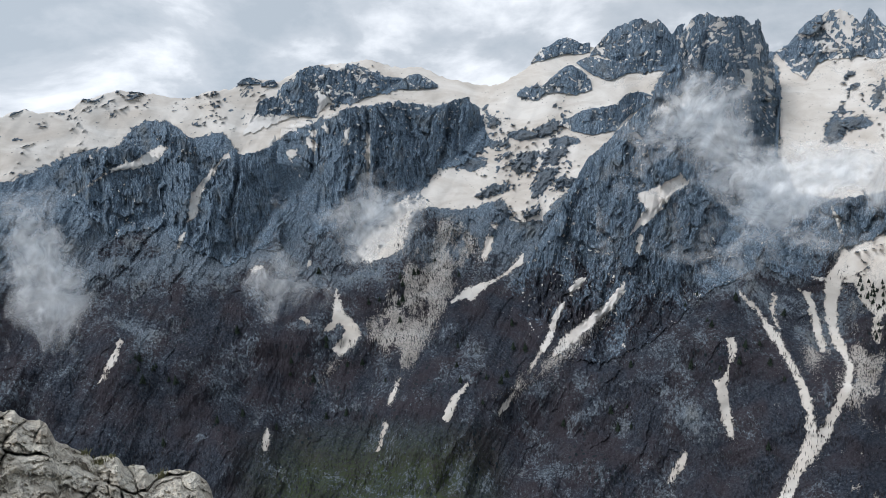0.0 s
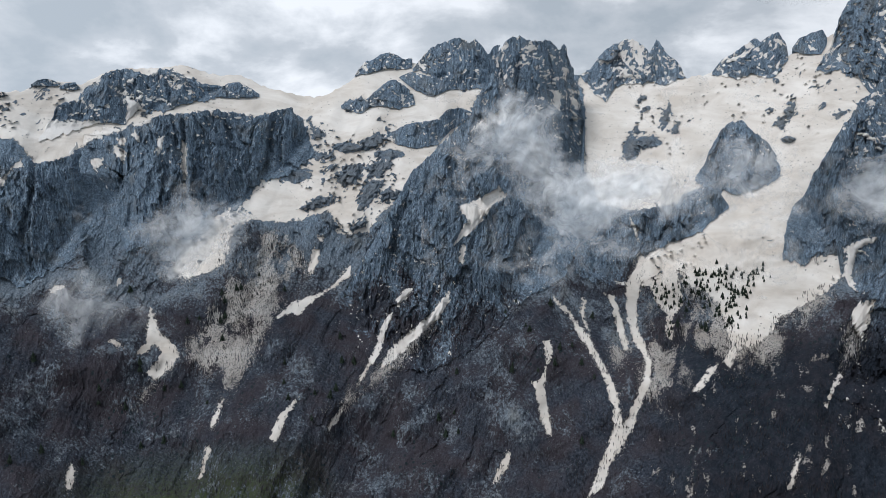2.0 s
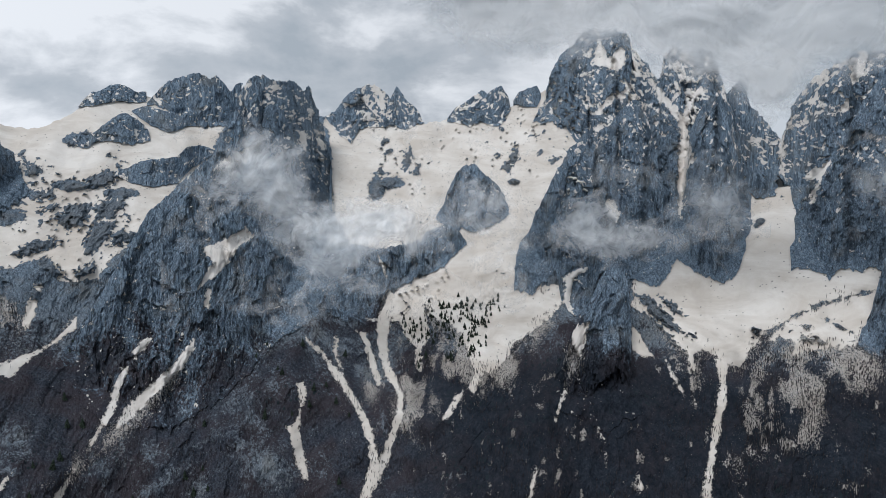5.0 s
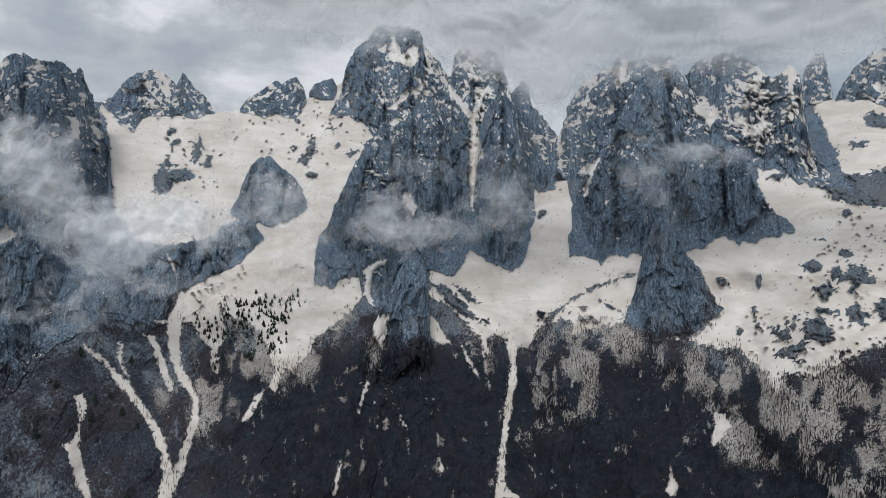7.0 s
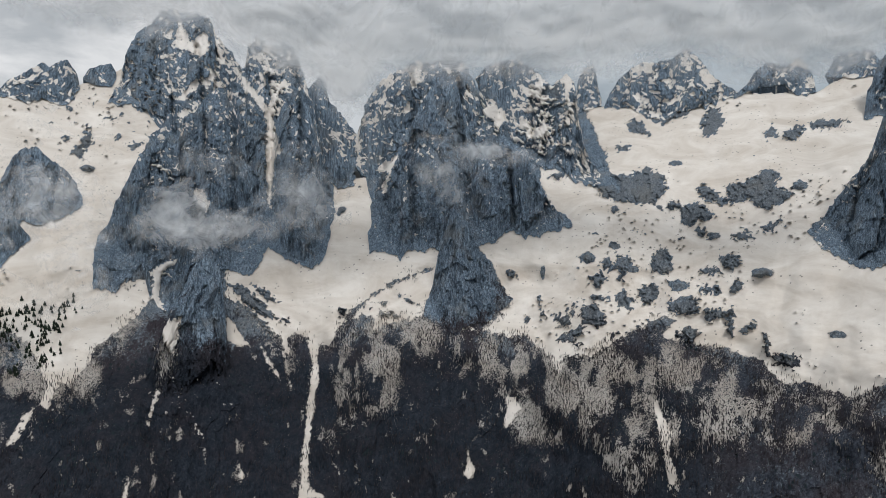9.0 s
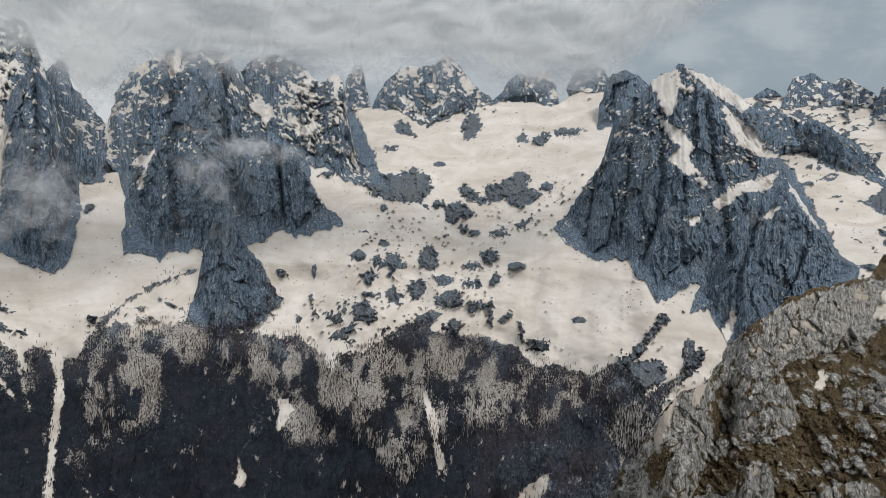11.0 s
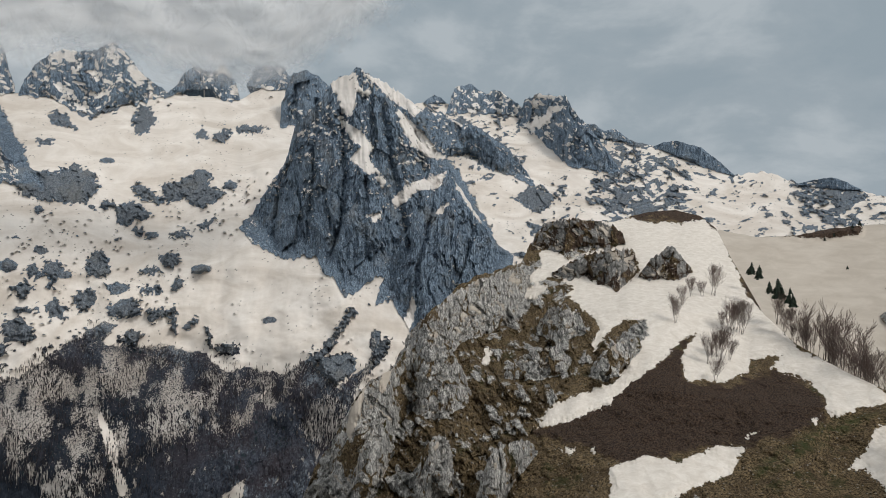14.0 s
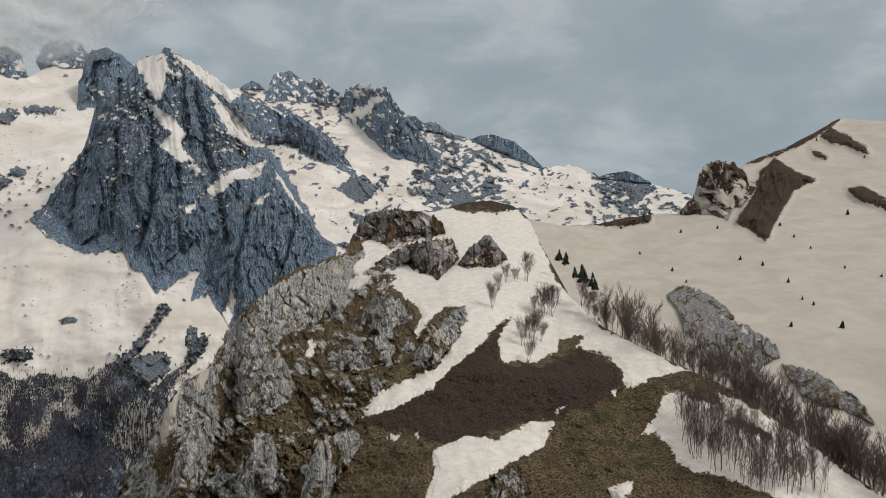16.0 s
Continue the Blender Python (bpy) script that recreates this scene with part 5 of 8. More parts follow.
STREAKS.append([(18.36, -25.02), (18.93, -23.51), (19.73, -22.48), (19.85, -23.19), (19.07, -24.57)])
STREAKS.append([(-11.07, -9.14), (-10.70, -8.71), (-10.53, -8.98), (-10.90, -9.46)])
STREAKS.append([(-25.25, -14.27), (-24.96, -13.81), (-24.94, -14.22), (-25.93, -15.93), (-26.57, -16.85)])
STREAKS.append([(54.94, -11.11), (55.90, -10.96), (55.73, -12.29), (55.94, -13.79), (55.64, -15.28), (55.35, -17.32), (55.06, -19.91), (55.10, -22.14), (54.74, -23.37), (54.28, -23.37), (54.48, -21.04), (54.59, -19.33), (54.89, -17.63), (54.87, -16.47), (55.17, -14.68), (55.47, -12.92), (55.13, -11.73)])
STREAKS.append([(43.71, -14.31), (43.26, -15.75), (43.00, -16.60), (43.17, -16.77), (43.53, -15.29), (43.89, -14.44)])
STREAKS.append([(41.61, -20.20), (41.16, -22.35), (40.98, -22.81), (41.20, -22.63), (41.79, -20.33)])
STREAKS.append([(46.47, -17.00), (47.06, -17.95), (46.65, -17.69)])
STREAKS.append([(49.74, -20.06), (50.12, -21.06), (49.84, -21.43), (49.56, -20.22)])
STREAKS.append([(35.47, -15.09), (34.88, -16.12), (34.37, -16.85), (34.97, -15.50)])
STREAKS.append([(68.00, -19.44), (68.29, -20.46), (68.70, -20.91), (68.29, -21.75), (67.71, -21.40), (67.95, -20.50)])
STREAKS.append([(82.80, -14.94), (83.44, -16.25), (84.10, -17.13), (83.90, -18.78), (84.56, -20.46), (84.06, -21.32), (83.55, -19.17), (83.12, -17.49), (82.58, -15.35)])
STREAKS.append([(90.16, -23.16), (91.32, -21.77), (93.02, -20.78), (92.98, -21.68), (92.24, -23.21)])
STREAKS.append([(71.10, -15.41), (71.86, -15.50), (72.23, -16.33), (71.43, -17.61), (70.85, -17.93), (71.07, -16.59)])
STREAKS.append([(-27.35, -3.25), (-26.21, -2.47), (-24.68, -1.40), (-23.14, -0.80), (-21.35, 0.22), (-20.89, 0.06), (-21.60, -0.89), (-23.17, -1.42), (-24.87, -1.60), (-26.03, -2.48)])
STREAKS.append([(-16.67, 1.93), (-14.58, 2.50), (-11.62, 2.53), (-9.91, 2.11), (-12.30, 1.14), (-13.74, 0.06), (-15.10, -0.20), (-16.13, 0.06), (-16.38, 1.00)])
STREAKS.append([(-9.85, 4.47), (-8.78, 3.84), (-8.15, 2.77), (-9.25, 2.24), (-9.89, 2.76), (-9.61, 3.62)])
STREAKS.append([(-12.21, -0.20), (-11.69, 0.06), (-11.53, -0.50), (-12.06, -0.81)])
STREAKS.append([(-10.44, 1.37), (-10.01, 1.46), (-9.94, 0.89), (-10.37, 0.89)])
STREAKS.append([(-7.74, 1.38), (-7.38, 1.56), (-7.49, 0.59), (-7.85, 0.24)])
STREAKS.append([(-6.07, 1.25), (-5.76, 1.03), (-5.90, -2.29), (-6.07, -2.16)])
STREAKS.append([(48.80, -9.00), (49.43, -9.76), (50.48, -11.35), (49.62, -11.40), (48.87, -10.81)])
STREAKS.append([(53.07, -11.75), (53.37, -12.71), (53.80, -14.97), (53.50, -13.80)])
STREAKS.append([(51.12, -10.90), (52.19, -12.67), (52.84, -13.98), (51.76, -12.65)])
STREAKS.append([(56.16, -22.88), (55.04, -22.02), (54.59, -22.79)])
STREAKS.append([(105.20, -10.67), (105.83, -8.88), (106.34, -7.53), (106.71, -8.18), (105.86, -10.64), (105.22, -12.42), (104.14, -15.07), (103.68, -14.66)])
STREAKS.append([(101.65, -15.16), (102.53, -13.39), (102.99, -13.60), (102.12, -16.87), (101.46, -18.59), (101.22, -17.75)])
STREAKS.append([(29.87, -8.08), (32.41, -8.62), (32.86, -10.53), (32.05, -11.65), (30.88, -10.42)])
STREAKS.append([(35.85, -10.68), (38.17, -10.26), (39.54, -11.61), (37.81, -13.42), (36.25, -12.83)])
STREAKS.append([(36.67, -12.85), (37.30, -13.10), (36.44, -14.94), (35.94, -14.49)])
STREAKS.append([(31.65, -11.50), (32.36, -11.75), (32.19, -13.19), (31.71, -12.95)])
CHIMNEYS = []
CHIMNEYS.append((0.9, 30, [(52.12, 9.13), (52.21, 4.76), (52.22, -0.62), (52.04, -5.60)]))
CHIMNEYS.append((0.7, 45, [(49.22, 9.08), (49.61, 4.72), (49.54, 1.15), (49.21, -3.81)]))
CHIMNEYS.append((0.6, 40, [(45.07, 7.24), (45.69, 2.44), (46.96, -2.92)]))
CHIMNEYS.append((0.6, 45, [(54.30, 10.02), (54.63, 5.23), (54.14, 1.21), (53.76, -4.22)]))
CHIMNEYS.append((0.8, 55, [(63.02, 9.98), (63.33, 6.12), (63.22, 1.29), (63.65, -4.05)]))
CHIMNEYS.append((0.7, 45, [(66.85, 9.47), (67.23, 4.79), (67.58, 1.32), (68.17, -3.05)]))
CHIMNEYS.append((0.5, 60, [(70.97, 3.90), (71.23, 0.92), (71.41, -2.31)]))
CHIMNEYS.append((0.6, 40, [(72.51, 7.64), (72.97, 3.46), (73.21, 0.93)]))
CHIMNEYS.append((0.6, 35, [(60.97, 7.44), (60.83, 3.50), (61.37, -0.96)]))
CHIMNEYS.append((0.5, 35, [(46.90, 11.14), (47.36, 6.87), (47.48, 1.13)]))
CHIMNEYS.append((0.8, 45, [(56.31, 7.44), (56.60, 2.58), (56.38, -3.74)]))
CHIMNEYS.append((0.8, 45, [(100.63, 7.12), (100.90, 2.70), (100.54, -1.79), (99.84, -4.06)]))
CHIMNEYS.append((0.6, 30, [(96.69, 7.12), (96.04, 2.69), (95.39, -2.73)]))
CHIMNEYS.append((0.6, 30, [(98.70, 8.00), (98.43, 2.70), (97.93, -3.17)]))
CHIMNEYS.append((0.9, 40, [(103.81, 7.96), (104.53, 3.59), (105.25, 0.04), (106.19, -3.52)]))
CHIMNEYS.append((0.6, 30, [(108.27, 1.81), (107.47, -1.72), (106.66, -5.30)]))
CHIMNEYS.append((0.6, 30, [(102.56, 1.81), (102.39, -1.78), (103.10, -5.37)]))
CHIMNEYS.append((0.5, 30, [(106.47, 5.76), (107.17, 2.70)]))
CHIMNEYS.append((0.5, 35, [(-5.95, 2.78), (-5.92, -0.73), (-6.04, -2.96)]))
CHIMNEYS.append((0.7, 40, [(0.49, 3.24), (0.27, 0.60), (-0.63, -2.08)]))
CHIMNEYS.append((0.6, 30, [(-15.45, 1.43), (-16.02, -2.43), (-16.99, -5.88)]))
CHIMNEYS.append((0.5, 25, [(-9.90, 2.33), (-10.22, -1.61), (-10.74, -5.14)]))
CHIMNEYS.append((0.7, 40, [(19.66, 8.28), (19.43, 5.09), (18.95, 2.65)]))
CHIMNEYS.append((0.6, 35, [(21.96, 8.15), (22.46, 4.59), (22.81, 0.96)]))
BARE_SLABS = []
BARE_SLABS.append([(11.90, -19.19), (15.22, -12.93), (18.62, -12.70), (21.26, -15.86), (20.79, -22.47), (18.42, -26.34), (12.15, -27.03)])
BARE_SLABS.append([(-27.07, -10.34), (-23.78, -5.62), (-16.18, -6.77), (-16.00, -12.88), (-23.72, -18.04), (-27.02, -15.19)])
BARE_SLABS.append([(17.71, -11.16), (21.52, -9.97), (20.54, -20.91), (17.45, -20.34)])
BARE_SLABS.append([(4.45, -13.34), (8.15, -15.03), (11.82, -16.61), (8.26, -20.26), (5.42, -16.88)])
SPUR_TOP = [(97.20, -23.35), (98.01, -21.70), (98.62, -20.19), (99.22, -19.49), (99.83, -18.79), (100.44, -17.67), (101.06, -16.74), (101.68, -15.79), (102.30, -14.61), (102.92, -13.92), (103.96, -13.49), (105.00, -12.71), (105.86, -11.27), (106.08, -10.64), (106.93, -9.38), (107.58, -8.75), (108.87, -7.69), (110.18, -6.40), (111.49, -5.75), (112.81, -5.31), (114.14, -4.87), (115.03, -4.65), (115.92, -3.07), (116.37, -2.17), (116.81, -1.58), (117.71, -1.26), (119.06, -1.11), (120.87, -1.19), (122.23, -1.22), (123.58, -0.75), (124.93, -0.42), (126.74, -0.27), (128.54, -0.70), (129.67, -1.58), (130.83, -3.81), (131.99, -5.80), (133.14, -7.77), (135.39, -9.76), (138.46, -11.33), (142.49, -12.85), (145.55, -14.00), (149.48, -16.29), (153.19, -18.34), (155.59, -19.76), (159.93, -22.08)]
HILL_TOP = [(128.13, -3.18), (129.90, -1.71), (132.57, -2.21), (135.19, -1.99), (137.32, -1.46), (140.24, -1.11), (141.96, -1.17), (142.88, -0.81), (144.02, 0.35), (144.95, 1.73), (145.69, 2.64), (146.43, 3.04), (148.26, 3.74), (150.03, 4.77), (151.56, 5.69), (153.09, 5.51), (154.35, 5.38), (159.97, 4.22), (166.50, 3.27)]
RIDGE_SNOW = {}
RIDGE_SNOW["dome"] = [(121.00, -1.27), (123.25, -0.89), (125.06, -1.23), (127.31, -1.25), (128.87, -0.96), (130.01, -2.06), (130.93, -4.01), (131.64, -5.79), (132.77, -7.09), (134.57, -8.57), (135.38, -9.85), (134.62, -10.63), (132.42, -11.17), (132.22, -12.05), (130.67, -12.95), (127.96, -13.04), (127.47, -11.34), (128.44, -9.71), (127.68, -9.95), (126.11, -11.81), (123.85, -13.62), (122.04, -15.38), (119.29, -16.68), (116.55, -17.45), (117.46, -15.80), (119.28, -14.91), (120.65, -14.30), (122.48, -13.63), (123.47, -12.52), (122.82, -11.55), (123.95, -10.65), (124.99, -9.87), (124.80, -8.85), (123.34, -8.73), (121.98, -10.00), (120.95, -11.34), (120.76, -10.68), (121.30, -9.56), (120.83, -8.75), (119.92, -8.08), (118.78, -7.01), (119.23, -6.42), (118.33, -5.97), (118.77, -5.30), (120.13, -5.52), (121.27, -6.05), (122.63, -6.40), (123.31, -5.72), (124.21, -5.03), (124.19, -4.12), (122.83, -3.69), (123.04, -2.42)]
RIDGE_SNOW["nose"] = [(133.76, -11.59), (134.87, -11.88), (135.75, -12.05), (136.63, -12.60), (137.30, -13.20), (137.55, -14.33), (138.20, -14.49), (139.86, -13.52), (142.53, -12.83), (141.08, -12.54), (139.80, -11.53), (137.66, -10.81), (135.56, -10.06), (135.03, -9.78), (134.40, -10.77)]
RIDGE_SNOW["shelf"] = [(114.08, -6.23), (115.19, -6.02), (116.75, -4.72), (116.43, -3.73), (117.42, -3.28), (118.77, -4.17), (119.49, -3.72), (119.31, -4.48), (118.41, -5.61), (117.42, -5.62), (116.53, -6.06)]
RIDGE_SNOW["ledge"] = [(114.96, -6.46), (116.53, -6.20), (117.29, -6.42), (116.17, -7.45), (115.19, -7.36)]
RIDGE_SNOW["brow"] = [(119.49, -3.81), (121.02, -3.48), (122.14, -2.34), (121.23, -1.18), (123.03, -1.07), (123.27, -2.42), (122.92, -3.69), (121.93, -4.15)]
RIDGE_SNOW["lower"] = [(123.19, -19.44), (125.30, -18.69), (127.60, -18.92), (130.31, -17.45), (132.39, -17.34), (131.35, -19.29), (128.56, -20.76), (126.28, -22.07), (123.98, -23.34), (121.66, -24.09), (122.56, -21.24), (122.31, -19.91)]
RIDGE_SNOW["edge"] = [(138.94, -17.81), (140.00, -17.58), (141.08, -18.48), (141.75, -19.61), (143.01, -20.17), (144.22, -19.93), (145.84, -20.32), (149.72, -21.12), (155.81, -19.90), (152.47, -18.09), (149.49, -16.29), (146.39, -14.77), (144.61, -14.44), (144.43, -15.11), (142.82, -15.08), (141.56, -14.33), (140.74, -14.66), (139.96, -16.39)]
RIDGE_SNOW["spot"] = [(136.47, -21.85), (137.55, -21.51), (138.45, -21.18), (138.39, -21.98), (137.59, -22.69), (136.93, -22.60)]
RIDGE_SNOW["chip"] = [(111.61, -6.48), (112.62, -6.13), (112.09, -7.15)]
RIDGE_SNOW["crumb"] = [(112.26, -8.03), (112.66, -7.02), (112.97, -7.74), (113.59, -7.83), (112.97, -8.31), (113.32, -8.94), (112.74, -8.66)]
RIDGE_SNOW["bit"] = [(112.02, -12.63), (112.43, -11.29), (112.96, -11.70), (112.60, -12.78)]
RIDGE_SNOW["bit2"] = [(118.48, -18.76), (119.86, -18.65), (119.31, -19.32)]
RIDGE_SNOW["bit3"] = [(132.23, -16.42), (133.16, -16.15), (132.33, -16.75)]
RIDGE_SNOW["bit4"] = [(136.44, -14.83), (137.21, -14.48), (136.84, -15.23)]
RIDGE_SNOW["bit5"] = [(120.92, -18.73), (121.23, -18.31), (121.33, -18.99), (121.06, -19.16)]
RIDGE_ROCK = []
RIDGE_ROCK.append([(105.87, -10.63), (107.58, -8.75), (112.81, -5.54), (116.37, -4.20), (117.28, -6.90), (114.58, -9.57), (110.15, -10.36), (109.26, -12.93), (107.08, -16.21), (105.80, -16.12), (105.84, -12.76), (103.24, -19.96), (102.78, -22.64), (97.20, -23.35), (100.45, -17.28), (101.68, -15.79), (102.93, -13.83), (105.00, -12.71)])
RIDGE_ROCK.append([(111.86, -23.47), (112.77, -19.87), (114.58, -18.48), (116.40, -18.32), (115.49, -19.98), (113.66, -23.57)])
RIDGE_ROCK.append([(106.57, -23.05), (107.48, -18.72), (109.22, -18.02), (109.65, -19.70), (108.74, -23.25)])
RIDGE_ROCK.append([(115.92, -2.17), (116.81, -1.49), (118.61, -1.03), (122.23, -1.67), (122.91, -2.12), (122.70, -3.03), (119.07, -3.51), (116.37, -3.30)])
RIDGE_ROCK.append([(119.31, -4.64), (120.43, -3.73), (123.61, -3.24), (123.86, -5.05), (122.27, -5.98), (120.90, -5.08)])
RIDGE_ROCK.append([(125.21, -4.13), (125.87, -2.99), (126.77, -2.75), (127.47, -4.10), (126.81, -5.24), (125.45, -5.26)])
RIDGE_ROCK.append([(115.93, -11.36), (118.20, -10.94), (119.12, -12.28), (116.39, -13.14)])
RIDGE_ROCK.append([(120.96, -12.28), (122.32, -10.49), (124.37, -10.01), (123.71, -11.81), (121.88, -13.16)])
RIDGE_ROCK.append([(126.65, -23.69), (127.55, -22.03), (128.92, -21.15), (129.86, -22.34), (129.89, -23.55)])
RIDGE_ROCK.append([(120.73, -13.17), (121.87, -11.38), (123.68, -9.35), (125.38, -7.07), (126.03, -7.51), (125.15, -10.00), (123.25, -12.26), (121.89, -14.04)])
SPUR_FACE = [(116.37, -1.27), (122.23, -1.35), (123.15, -3.25), (121.82, -5.98), (120.01, -7.80), (120.72, -11.39), (118.67, -14.04), (116.40, -17.26), (114.58, -18.69), (112.77, -19.87), (111.86, -23.47), (97.20, -23.35), (100.45, -17.28), (105.87, -10.20), (110.18, -5.96)]
RIDGE_HEATH_AND_BAND = []
RIDGE_HEATH_AND_BAND.append([(116.40, -17.69), (120.98, -15.36), (126.00, -11.77), (128.02, -9.94), (127.62, -13.06), (131.03, -13.16), (134.35, -11.70), (137.23, -13.26), (137.49, -14.73), (132.92, -17.17), (129.76, -17.55), (125.65, -18.96), (123.80, -19.63), (121.01, -18.81), (119.16, -18.37)])
RIDGE_HEATH_AND_BAND.append([(123.13, -1.07), (124.93, -0.06), (127.18, 0.19), (129.66, -0.68), (130.79, -1.79), (133.45, -2.20), (135.20, -2.38), (131.69, -2.14), (129.00, -1.59), (126.30, -1.04)])
RIDGE_HEATH_AND_BAND.append([(119.08, -5.54), (120.43, -3.73), (123.61, -3.24), (123.63, -5.51), (122.05, -6.43)])
RIDGE_HEATH_AND_BAND.append([(131.58, -5.16), (132.30, -5.86), (133.03, -6.64), (133.75, -7.59), (133.05, -7.57), (132.05, -6.58)])
# a brown band across the edge snow, drawn in the heath's colour
RIDGE_HEATH_AND_BAND.append([(145.04, -16.25), (146.04, -15.85), (147.23, -16.37), (148.48, -16.98), (148.03, -17.24), (146.67, -16.80), (145.68, -16.61)])
RIDGE_HEATH_AND_BAND.append([(129.17, -0.46), (130.20, -0.90), (131.99, -1.59), (133.63, -2.31), (133.37, -2.67), (131.56, -2.39), (130.23, -1.97)])
RIDGE_GREEN = [(132.96, -18.43), (136.43, -15.66), (138.98, -14.20), (141.07, -13.69), (139.43, -15.00), (135.61, -17.83), (132.99, -19.68)]
HILL_ROCKS_AND_SHADE = []
# thin strip along the crest: the cornice's shade laid in as dark ground
HILL_ROCKS_AND_SHADE.append([(145.11, 2.56), (146.43, 3.00), (148.27, 3.70), (150.03, 4.73), (151.56, 5.65), (150.04, 4.49), (148.28, 3.46), (146.44, 2.75)])
HILL_ROCKS_AND_SHADE.append([(145.27, -1.73), (146.51, 0.99), (146.66, 2.01), (147.56, 3.03), (148.69, 2.21), (150.17, 1.48), (148.76, 0.59), (148.26, -0.64), (147.23, -2.92)])
HILL_ROCKS_AND_SHADE.append([(150.57, 4.56), (151.07, 5.01), (152.13, 4.51), (153.18, 3.63), (153.37, 3.24), (152.16, 3.81), (151.11, 4.15)])
HILL_ROCKS_AND_SHADE.append([(152.29, 0.81), (153.31, 0.93), (155.67, -0.51), (155.70, -1.08), (153.00, 0.23)])
HILL_ROCKS_AND_SHADE.append([(149.89, 3.71), (150.98, 3.06), (150.82, 2.82), (150.09, 3.19)])
HILL_ROCKS_AND_SHADE.append([(134.32, -2.09), (135.62, -1.80), (137.74, -1.41), (139.00, -1.22), (139.02, -1.74), (136.06, -2.15)])
OUTCROPS = {}
OUTCROPS["n1"] = dict(top=[(141.20, -1.00), (142.17, 0.33), (142.51, 2.03), (142.97, 2.66), (143.55, 2.86), (144.81, 2.73), (145.64, 1.98), (145.94, 1.32), (146.69, 1.48), (146.97, 2.02)], foot=[(141.21, -1.17), (142.90, -1.02), (144.61, -1.53), (145.04, -0.48), (145.51, -0.55), (146.16, 0.37), (146.98, 1.73)], snow=0.2, label="dark grey limestone crag on the edge of the snow hill")
OUTCROPS["n2"] = dict(top=[(140.47, -7.31), (140.87, -6.77), (141.88, -6.42), (142.91, -6.84), (144.54, -7.84), (145.35, -8.62)], foot=[(140.48, -7.57), (141.25, -8.38), (141.80, -10.05), (142.55, -10.51), (143.39, -9.18), (144.57, -8.76), (145.36, -8.87)], snow=-0.4, label="slabby limestone outcrop half under snow")
OUTCROPS["n4"] = dict(top=[(142.83, -10.48), (143.19, -9.19), (143.85, -8.56), (144.97, -8.90), (146.15, -9.18), (147.33, -9.78), (148.30, -10.51), (148.52, -11.13)], foot=[(142.84, -10.74), (143.48, -11.61), (144.51, -12.22), (145.90, -12.58), (147.07, -12.86), (147.49, -11.93), (148.53, -11.38)], snow=-0.4, label="large cracked grey limestone outcrop in the snow")
OUTCROPS["n5"] = dict(top=[(148.73, -11.68), (149.29, -11.85), (150.76, -11.96), (151.85, -12.49), (152.95, -13.43)], foot=[(148.74, -12.00), (149.66, -13.48), (150.86, -14.22), (152.12, -14.39), (152.99, -14.34)], snow=-0.4, label="long slabby limestone outcrop in the snow")
OUTCROPS["n6"] = dict(top=[(152.65, -13.09), (153.29, -13.30), (154.08, -14.10), (154.66, -14.98)], foot=[(152.71, -14.31), (153.43, -14.81), (154.06, -15.01), (154.67, -15.17)], snow=-0.4, label="low limestone outcrop in the snow")
SPUR_ROCKS = {}
SPUR_ROCKS["s1"] = dict(top=[(115.56, -3.52), (116.37, -2.17), (116.81, -1.58), (117.71, -1.17), (119.06, -1.02), (120.87, -1.19), (122.23, -1.45), (122.91, -2.12), (123.15, -2.79)], foot=[(115.56, -3.66), (116.82, -3.39), (118.62, -3.74), (119.98, -3.19), (121.79, -3.44), (123.15, -2.98)], snow=-0.1, label="dark lichened rock cap on the ridge")
SPUR_ROCKS["s2"] = dict(top=[(117.50, -5.32), (119.08, -4.41), (120.43, -3.73), (121.79, -3.49), (123.61, -3.24), (123.98, -4.15)], foot=[(117.50, -5.64), (119.09, -5.86), (120.44, -5.18), (121.59, -6.07), (122.51, -6.61), (123.18, -6.06), (123.99, -5.23)], snow=-0.1, label="dark rock step among the snow")
SPUR_ROCKS["s3"] = dict(top=[(124.18, -5.41), (124.53, -4.68), (125.07, -4.13), (125.66, -3.67), (126.10, -3.21), (126.60, -3.02), (127.05, -3.38), (127.70, -4.09), (128.16, -4.90)], foot=[(124.18, -5.50), (125.00, -5.85), (125.91, -5.48), (126.82, -5.74), (127.49, -5.36), (128.16, -4.99)], snow=-0.1, label="grey cracked rock knob in the snow")
SPUR_ROCKS["s4"] = dict(top=[(120.73, -12.63), (121.64, -11.38), (122.77, -10.57), (124.23, -10.02), (124.61, -10.68)], foot=[(120.73, -13.08), (122.34, -13.25), (123.71, -12.12), (124.61, -10.91)], snow=-0.1, label="small rock rib beside the snow strip")
SPUR_ROCKS["s5"] = dict(top=[(99.94, -19.19), (100.64, -17.70), (101.68, -15.79), (102.51, -14.63), (103.33, -13.95), (104.37, -13.31), (105.21, -12.73), (105.86, -11.49), (106.28, -11.08), (106.69, -12.81), (107.17, -14.96)], foot=[(99.87, -22.27), (101.54, -22.87), (103.20, -22.31), (104.93, -18.52), (105.79, -16.95), (107.17, -15.59)], snow=-0.3, label="pale limestone pillar on the edge of the spur")
